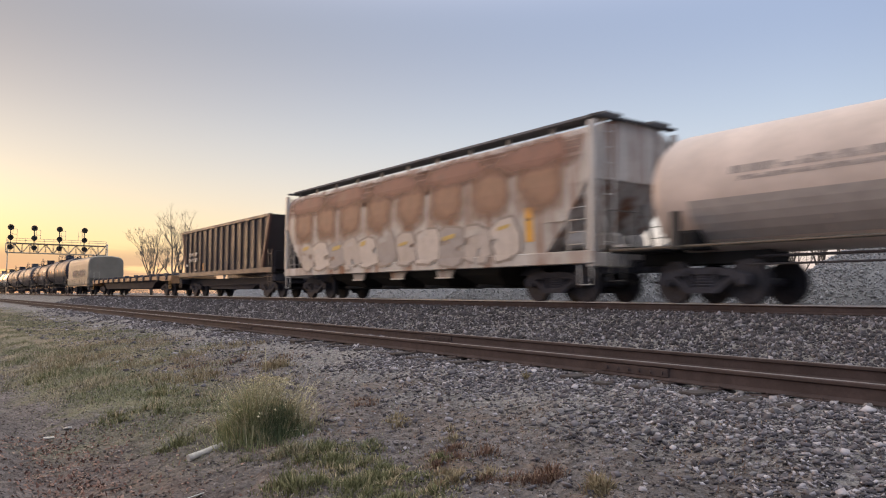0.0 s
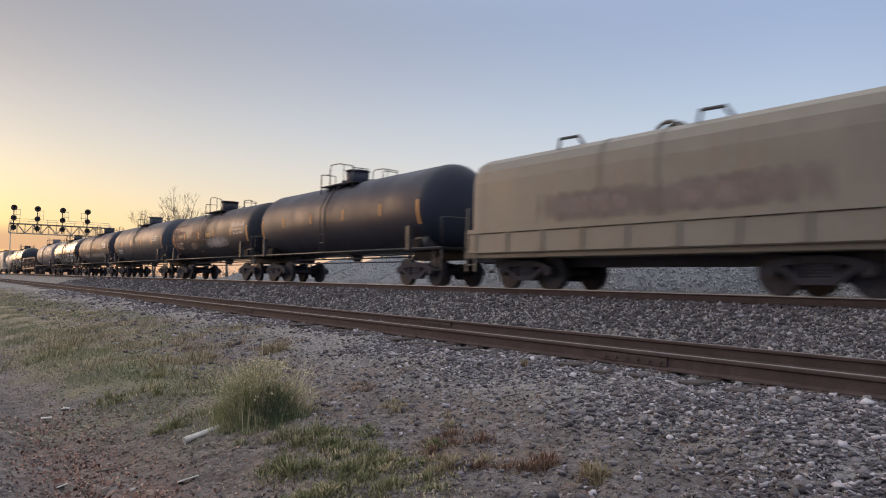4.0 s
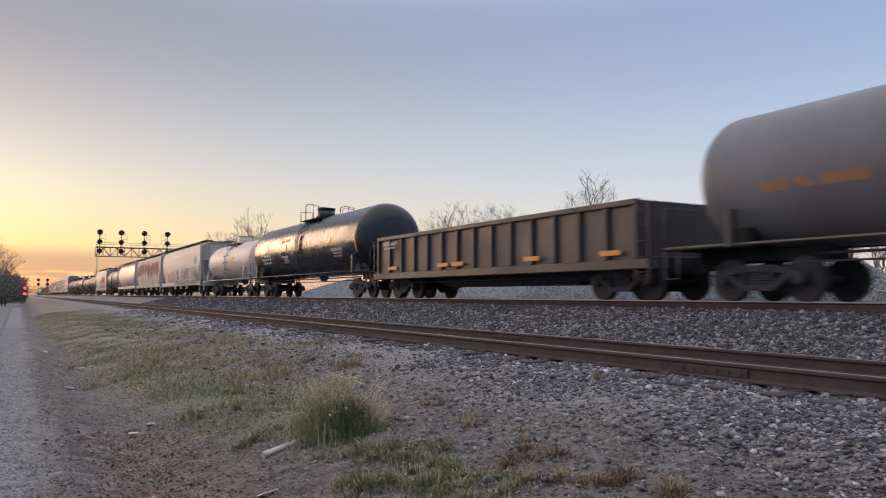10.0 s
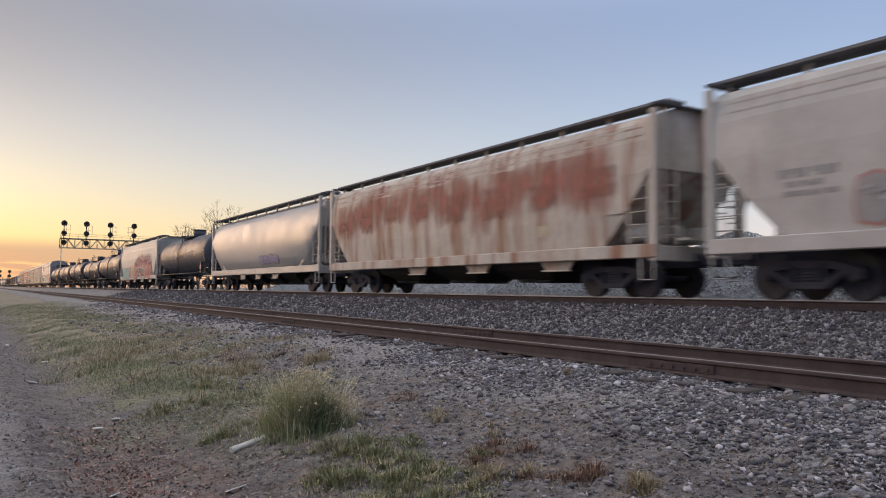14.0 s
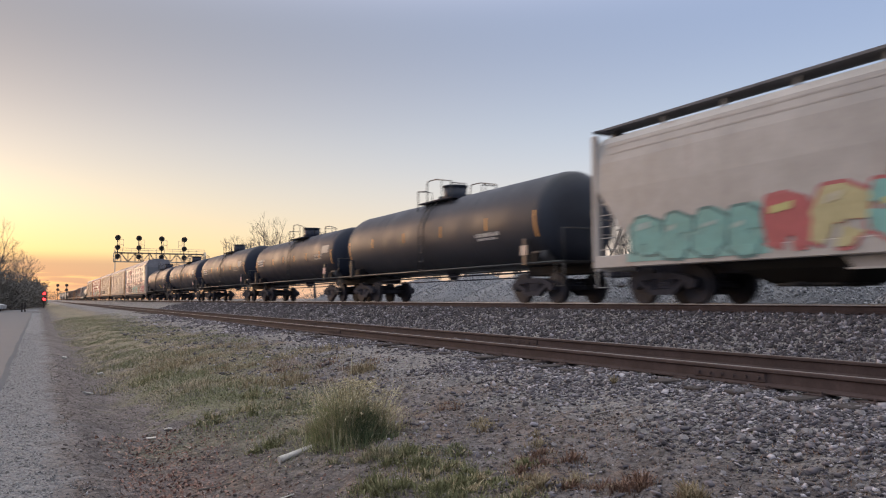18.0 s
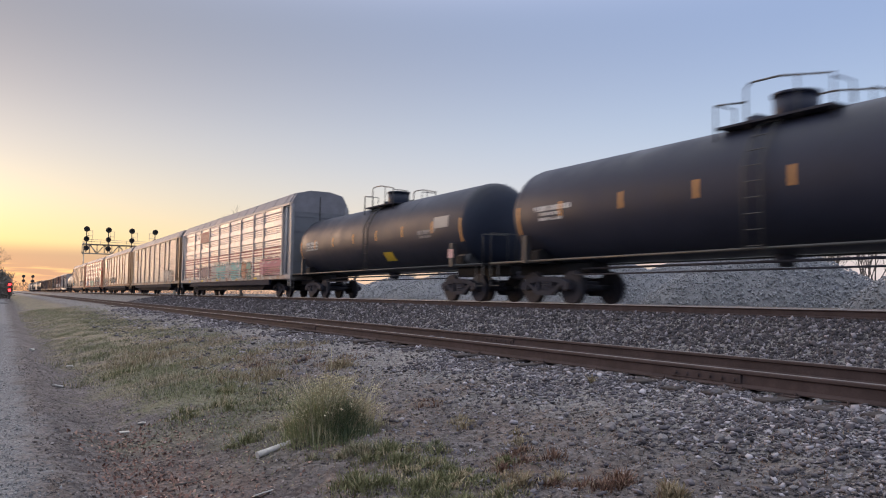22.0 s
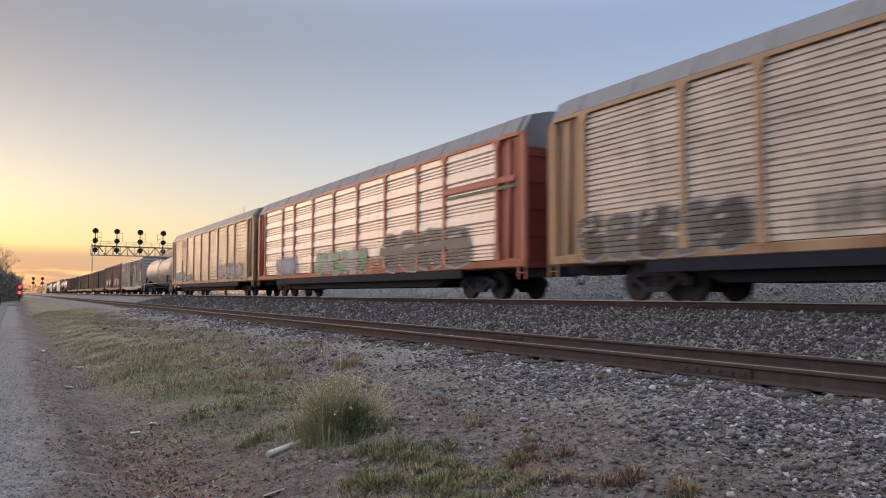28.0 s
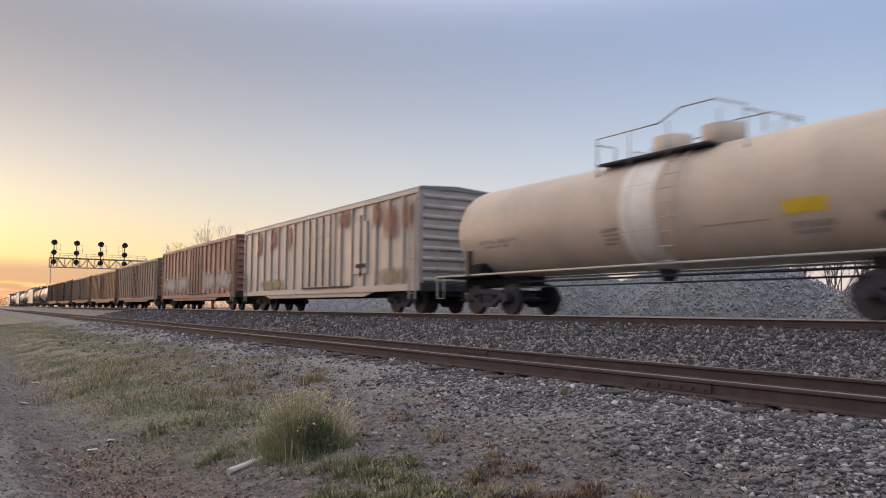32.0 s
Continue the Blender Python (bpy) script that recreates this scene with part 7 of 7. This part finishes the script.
c, sd = tank("glossy black tank car with white lettering", 211.8, 228.8, BLACK, radius=1.60, zc=2.68, seed=12, yo=-0.3, marks=((4.6, 6.6, 2.35, (0.7, 0.7, 0.68), 3, 0.2), (-6.4, -5.0, 2.2, INK, 3, 0.14), (-3.4, -2.8, 2.5, (0.5, 0.42, 0.2), 1, 0.12), (1.5, 2.6, 2.2, INK, 4, 0.1)))
# flat panel added in place of the ladder's pinkish-red colour
patch(c, "ladder_guard", -0.62, -0.16, 2.45, 3.35, lambda z: sd(z) - 0.12, (0.36, 0.17, 0.16), "faded red panel standing in for the ladder's own colour")
patch(c, "sign", 1.2, 2.0, 3.05, 3.2, sd, (0.62, 0.40, 0.05), "yellow sign")
patch(c, "sign", 2.2, 2.6, 3.02, 3.18, sd, (0.42, 0.16, 0.12), "small red sign")
c, sd = tank("white tank car with rust runs below its manway", 230.8, 243.5, (0.68, 0.59, 0.53), mat=SATIN, radius=1.36, zc=2.56, longer=0.4, seed=13, nstripe=2, ends=False, rails=(0.5, 0.47, 0.44), sill=(0.30, 0.27, 0.25), marks=((3.4, 5.0, 2.1, (0.42, 0.38, 0.36), 2, 0.10), (-4.2, -3.2, 1.9, (0.42, 0.38, 0.36), 3, 0.08)))
patch(c, "rust_run", -0.4, 1.5, 1.5, 3.95, sd, (0.55, 0.36, 0.20), "rust run below the manway", DECAL_SOFT)
patch(c, "reflector", -5.35, -5.2, 2.2, 3.0, sd, (0.66, 0.42, 0.22), "faded orange strip")
patch(c, "sign", -2.1, -1.3, 2.4, 2.8, sd, (0.68, 0.42, 0.05), "yellow sign")
c, sd = hopper("pale grey covered hopper with black and white graffiti", 245.6, 264.3, (0.46, 0.44, 0.42), bays=4, seed=14, top=4.45)
graffiti(c, -8.2, 2.0, 0.95, 1.5, sd, (0.13, 0.13, 0.14), (0.50, 0.49, 0.48), 141, 9)
graffiti(c, -7.6, 1.2, 1.3, 2.6, lambda z: sd(z) - 0.02, (0.10, 0.10, 0.115), (0.52, 0.51, 0.51), 144, 8, None, (0.60, 0.58, 0.58), more=((0.24, 0.25, 0.28), (0.52, 0.51, 0.52), (0.12, 0.12, 0.13)))
patch(c, "faded_tag", -7.8, -6.6, 2.6, 3.4, sd, (0.30, 0.30, 0.31), "faint grey tag", RUN_SOFT)
graffiti(c, 2.0, 6.0, 1.25, 2.3, sd, (0.45, 0.42, 0.41), (0.40, 0.20, 0.18), 142, 6, more=((0.42, 0.20, 0.17), (0.30, 0.29, 0.29)))
bars(c, 6.3, 7.5, 2.3, sd, (0.27, 0.265, 0.265), 3, 143, 0.18)
patch(c, "reflector", -7.1, -6.9, 1.5, 2.5, sd, (0.75, 0.42, 0.08), "orange reflective strip")
c, sd = hopper("off-white covered hopper blotched with faded red", 265.7, 284.5, (0.52, 0.47, 0.42), bays=3, seed=15, top=4.4, mat=PAINT_RUSTY)
for k in range(22):
    r9 = random.Random(900 + k)
    y = -8.0 + 0.72 * k
    patch(c, "faded_lettering", y, y + r9.uniform(0.9, 1.6), r9.uniform(1.7, 2.7), r9.uniform(3.6, 4.15), lambda z: sd(z) - 0.001 * (k % 5), (0.42, 0.15, 0.11), "blotch of faded red lettering", RUN_SOFT)
    if k % 3 == 0:
        patch(c, "faded_lettering", y, y + 1.3, r9.uniform(2.2, 2.6), r9.uniform(3.0, 3.3), lambda z: sd(z) - 0.006, (0.42, 0.16, 0.12), "blotch of faded red lettering", RUN_SOFT)
patch(c, "stencil_panel", -5.5, -5.0, 1.6, 1.9, sd, (0.44, 0.39, 0.28), "small yellowish stencil panel")
c, sd = hopper("grey covered hopper with small coloured tags", 285.7, 304.3, (0.40, 0.385, 0.37), bays=4, seed=16, top=4.4, mat=SHEEN, bulge=True)
graffiti(c, -3.5, -0.5, 1.4, 1.95, sd, (0.30, 0.26, 0.42), (0.14, 0.13, 0.16), 161, 4)
tank("dark grey tank car with orange strips and a yellow sign", 306.3, 321.2, (0.056, 0.062, 0.084), mat=SATIN, radius=1.5, zc=2.62, seed=17, marks=((-4.6, -2.2, 2.75, (0.3, 0.3, 0.3), 2, 0.12),), placard=(0.75, 0.4, 0.4))
c, sd = hopper("grey covered hopper with red, black and teal graffiti", 322.6, 342.0, (0.44, 0.425, 0.41), bays=3, seed=18, top=4.5)
for y0, y1, z0, z1 in ((-7.6, -2.6, 1.2, 3.3), (-5.0, 0.2, 1.1, 3.4), (-3.0, 1.6, 1.1, 3.1)):
    patch(c, "faded_tag", y0, y1, z0, z1, lambda z: sd(z) - 0.0006 * y0, (0.50, 0.29, 0.285), "pinkish sprayed haze", DECAL_SOFT)
graffiti(c, -7.0, 1.2, 1.0, 2.2, sd, (0.50, 0.17, 0.17), (0.46, 0.22, 0.215), 183, 7, (0.50, 0.19, 0.19), None, more=((0.46, 0.24, 0.23),))
graffiti(c, -4.4, 0.2, 1.05, 2.05, lambda z: sd(z) - 0.035, (0.055, 0.055, 0.06), (0.62, 0.57, 0.55), 181, 4, None, (0.52, 0.16, 0.16), more=((0.10, 0.14, 0.14), (0.05, 0.05, 0.055)))
graffiti(c, 4.2, 8.0, 1.0, 2.2, sd, (0.19, 0.42, 0.40), (0.09, 0.20, 0.20), 182, 4, None, (0.36, 0.50, 0.47), slab=(0.21, 0.42, 0.40))
graffiti(c, 1.0, 4.2, 0.98, 2.3, sd, (0.20, 0.46, 0.44), (0.44, 0.13, 0.14), 184, 3, None, (0.52, 0.50, 0.22), more=((0.50, 0.46, 0.26), (0.46, 0.12, 0.13)))
tank("dark olive-grey tank car", 344.2, 360.2, (0.038, 0.045, 0.062), mat=SATIN, seed=19, yo=-0.15, marks=((-5.5, -4.0, 2.2, INK, 2, 0.12),), placard=(0.75, 0.6, 0.5))
for k, (f, r, col) in enumerate(((362.6, 378.2, (0.021, 0.027, 0.046)), (381.0, 397.6, (0.022, 0.029, 0.049)), (400.5, 416.9, (0.024, 0.030, 0.053)), (419.7, 436.0, (0.022, 0.029, 0.050)))):
    c, sd = tank("black tank car with a row of yellow-orange strips", f, r, col, mat=SATIN, radius=(1.37 if k == 0 else 1.47), zc=(2.5 if k == 0 else 2.6), seed=20 + k, nstripe=8, yo=-0.3, marks=((5.4, 7.0, 2.6, INK, 3, 0.14), (-6.0, -4.6, 2.4, (0.3, 0.3, 0.3), 2, 0.14)), placard=(0.75, 0.45, 0.45))
    if k == 3:
        patch(c, "sign", -2.3, -1.5, 1.55, 1.9, sd, (0.60, 0.42, 0.02), "yellow sign")
    patch(c, "sign", -6.9, -5.9, 2.55, 2.95, sd, (0.40, 0.38, 0.35), "pale sign")

c, sd = place(autorack("grey-posted autorack with pale panels and dark red stripes, tagged in teal", K * 28.2, (0.50, 0.455, 0.43), (0.92, 0.80, 0.735), (0.17, 0.18, 0.20), seed=30, doorc=(0.34, 0.34, 0.35), sill=(0.44, 0.40, 0.38), stripes=((0.24, 0.05, 0.06), (2.38, 2.55, 2.72, 1.42, 1.60, 1.78, 1.95))), 437.4, 465.6)
patch(c, "sign", 4.36, 6.86, 3.95, 4.72, sd, (0.27, 0.085, 0.085), "dark red sign panel")
bars(c, 4.7, 6.5, 4.3, lambda z: sd(z) - 0.006, (0.40, 0.22, 0.20), 3, 305, 0.2)
graffiti(c, -4.6, 3.1, 1.05, 2.3, sd, (0.11, 0.34, 0.36), (0.46, 0.46, 0.45), 301, 6, None, (0.55, 0.57, 0.56), more=((0.14, 0.40, 0.40), (0.30, 0.34, 0.34)), gaps=BANDED)
graffiti(c, -6.8, -4.6, 1.0, 2.2, sd, (0.10, 0.26, 0.22), (0.16, 0.12, 0.11), 303, 2, None, None, more=((0.42, 0.17, 0.09),), gaps=BANDED)
patch(c, "faded_tag", 2.8, 8.2, 1.15, 2.2, sd, (0.50, 0.36, 0.33), "faint pinkish sprayed haze", RUN_SOFT)
graffiti(c, -12.3, -8.6, 1.2, 2.3, sd, (0.42, 0.13, 0.18), (0.30, 0.13, 0.14), 302, 3, None, None, slab=(0.52, 0.26, 0.28), gaps=BANDED)
for y in (-7.6, -3.4, 1.6, 6.1, 10.4):
    patch(c, "reflector", y - 0.28, y + 0.28, 1.02, 1.13, sd, (0.72, 0.52, 0.03), "yellow reflective strip on the sill")
c, sd = place(autorack("weathered autorack with tan end doors and galvanised panels", K * 28.2, (0.43, 0.36, 0.29), (0.52, 0.47, 0.43), (0.20, 0.12, 0.08), seed=31, doorc=(0.42, 0.27, 0.15), style="fine"), 466.8, 495.0)
patch(c, "sign", 9.4, 10.6, 3.7, 4.6, sd, (0.50, 0.37, 0.24), "tan sign panel")
graffiti(c, -11.0, -6.6, 1.05, 2.3, sd, (0.46, 0.43, 0.40), (0.14, 0.14, 0.14), 311, 4, gaps=FINE)
c, sd = place(autorack("autorack with orange-tan posts and black lettered graffiti", K * 28.2, (0.46, 0.30, 0.18), (0.68, 0.59, 0.52), (0.34, 0.20, 0.11), seed=32, doorc=(0.44, 0.27, 0.15), style="fine"), 496.2, 524.4)
graffiti(c, 7.2, 12.6, 0.98, 2.3, sd, (0.07, 0.07, 0.075), (0.34, 0.33, 0.33), 321, 5, None, (0.40, 0.39, 0.39), more=((0.14, 0.14, 0.15),), gaps=FINE)
patch(c, "faded_tag", -2.5, 6.5, 1.3, 2.2, sd, (0.26, 0.26, 0.24), "grey-green sprayed haze", RUN_SOFT)
c, sd = place(autorack("autorack with red end doors, red sill and green and black graffiti", K * 28.0, (0.42, 0.12, 0.07), (0.93, 0.82, 0.75), (0.20, 0.035, 0.03), seed=33, doorc=(0.42, 0.135, 0.085)), 525.7, 553.6)
patch(c, "sprayed_stripe", -13.2, -8.9, 3.58, 3.76, sd, (0.50, 0.13, 0.12), "red sprayed stripe")
patch(c, "sprayed_stripe", -13.2, -9.0, 3.38, 3.48, sd, (0.05, 0.11, 0.08), "dark green sprayed stripe")
graffiti(c, -10.6, -3.9, 0.99, 2.6, sd, (0.13, 0.13, 0.14), (0.34, 0.33, 0.34), 331, 4, None, (0.42, 0.42, 0.43), gaps=BANDED)
graffiti(c, -4.2, -2.4, 0.99, 1.7, sd, (0.42, 0.13, 0.08), (0.40, 0.15, 0.10), 333, 2, gaps=BANDED)
graffiti(c, -2.6, 3.6, 0.99, 2.2, sd, (0.12, 0.37, 0.23), (0.46, 0.45, 0.47), 332, 6, None, (0.45, 0.15, 0.15), more=((0.42, 0.44, 0.50), (0.16, 0.42, 0.27)), gaps=BANDED)
patch(c, "faded_tag", 6.0, 10.4, 1.1, 2.2, sd, (0.42, 0.47, 0.58), "pale blue sprayed haze", DECAL_SOFT)
c, sd = place(autorack("dusty brown-yellow autorack with a shield panel and pale graffiti", K * 28.0, (0.50, 0.33, 0.21), (0.33, 0.285, 0.25), (0.13, 0.08, 0.06), seed=34, doorc=(0.42, 0.27, 0.16), style="even"), 554.8, 582.8)
patch(c, "sign", 7.1, 8.9, 3.1, 4.9, sd, (0.52, 0.34, 0.19), "tan panel behind a shield")
patch(c, "sign", 7.5, 8.5, 4.15, 4.7, lambda z: -1.64, (0.20, 0.20, 0.38), "blue shield top")
patch(c, "sign", 7.58, 8.42, 3.4, 4.12, lambda z: -1.64, (0.56, 0.40, 0.37), "pale pink shield base")
for y in (-11.6, -10.0, -8.6, -6.8):
    patch(c, "faded_tag", y, y + 2.6, 1.15, 2.3, lambda z: -1.628 - 0.0005 * y, (0.58, 0.53, 0.50), "pale sprayed haze", RUN_SOFT)
patch(c, "faded_tag", 7.0, 12.8, 1.2, 2.1, sd, (0.30, 0.44, 0.44), "pale blue-green sprayed haze", RUN_SOFT)
patch(c, "faded_tag", 3.5, 8.6, 1.2, 1.8, sd, (0.50, 0.40, 0.40), "pinkish sprayed haze", RUN_SOFT)
c, sd = tank("beige tank car with a pale middle band and two manways", 585.0, 600.4, (0.54, 0.455, 0.38), mat=SATIN, radius=1.42, zc=2.56, longer=0.2, seed=40, dome="twin", rails=(0.42, 0.40, 0.37), band=True, nstripe=2, ends=False, marks=((4.3, 6.1, 2.1, (0.34, 0.29, 0.25), 2, 0.12), (0.4, 1.0, 2.05, (0.22, 0.18, 0.16), 4, 0.10), (-4.9, -4.0, 1.75, (0.30, 0.26, 0.23), 2, 0.12), (-3.6, -2.0, 1.95, (0.36, 0.31, 0.27), 1, 0.03)))
patch(c, "sign", -4.85, -3.95, 2.02, 2.30, sd, (0.62, 0.42, 0.03), "yellow sign")
patch(c, "grime_smear", -6.5, -5.6, 1.7, 1.95, sd, (0.12, 0.10, 0.09), "dark smear", DECAL_SOFT)
c, sd = place(boxcar("dirty white boxcar with rust stains and corrugated ends", K * 19.6, (0.42, 0.385, 0.36), 50, 4.33, PAINT, (0.40, 0.38, 0.36), door=(-1.05, 3.0), small=-5.05), 602.4, 622.2)
SIDE_STAIN = (0.34, 0.16, 0.13)
for y0, y1, z0, z1 in ((-8.2, -6.9, 2.6, 4.1), (-9.2, -8.3, 2.9, 4.1), (-6.9, -6.0, 3.2, 4.2), (2.2, 3.0, 2.9, 4.2), (4.2, 5.4, 3.0, 4.2), (6.4, 7.4, 2.8, 4.2), (-4.3, -2.8, 3.4, 4.2), (-9.0, -6.2, 1.0, 1.7), (3.0, 7.0, 1.0, 1.6)):
    patch(c, "rust_stain", y0, y1, z0, z1, lambda z: -1.552, SIDE_STAIN if z0 > 2 else (0.40, 0.34, 0.22), "rust stain", RUN_SOFT)
c, sd = place(boxcar("rust-brown boxcar with faded white lower panels", K * 19.6, (0.34, 0.20, 0.16), 51, 4.33, door=(-0.5, 2.8)), 623.6, 643.6)
for y0, y1 in ((-9.4, -5.5), (-6.0, -2.4), (1.0, 4.6), (4.0, 9.0)):
    patch(c, "faded_panel", y0, y1, 1.1, 2.5, lambda z: -1.552, (0.58, 0.53, 0.52), "faded white lower panel", RUN_SOFT)
for k, (f, r, col, tp) in enumerate(((645.2, 664.4, (0.20, 0.17, 0.15), 4.1), (665.8, 684.4, (0.33, 0.20, 0.12), 4.0), (685.8, 704.4, (0.20, 0.16, 0.14), 4.0), (706, 725, (0.10, 0.08, 0.075), 4.1), (726.4, 745, (0.09, 0.075, 0.07), 4.1))):
    place(boxcar("weathered dark brown steel boxcar", K * (r - f), col, 52 + k, tp), f, r)
s0 = 747.0
for k in range(9):
    if k % 3 == 2:
        hopper("grey covered hopper far down the train", s0, s0 + 18.4, (0.36, 0.35, 0.34), bays=3, seed=70 + k)
        s0 += 20
    else:
        tank("dark tank car far down the train", s0, s0 + 15.4, (0.05, 0.05, 0.05) if k % 2 else (0.45, 0.42, 0.38), mat=SATIN, seed=70 + k)
        s0 += 17.8


def motions():
    """The train rolls past at a steady speed, its wheels turning with it."""
    for c, s in TRAIN:
        walk(c, [(t, pose(XT, s - SPEED * t, ZR)) for t in (0.0, 16.0, 32.0)])
    first = WHEELSETS[0]
    step = 1 / FPS
    walk(first, [(k * step, pose(0, 0, 0, math.degrees(SPEED / WR * k * step))) for k in range(32 * FPS + 1)])
    for w in WHEELSETS[1:]:
        w.rotation_mode = "QUATERNION"
        w.animation_data_create()
        w.animation_data.action = first.animation_data.action
        w.animation_data.action_slot = first.animation_data.action_slot


motions()
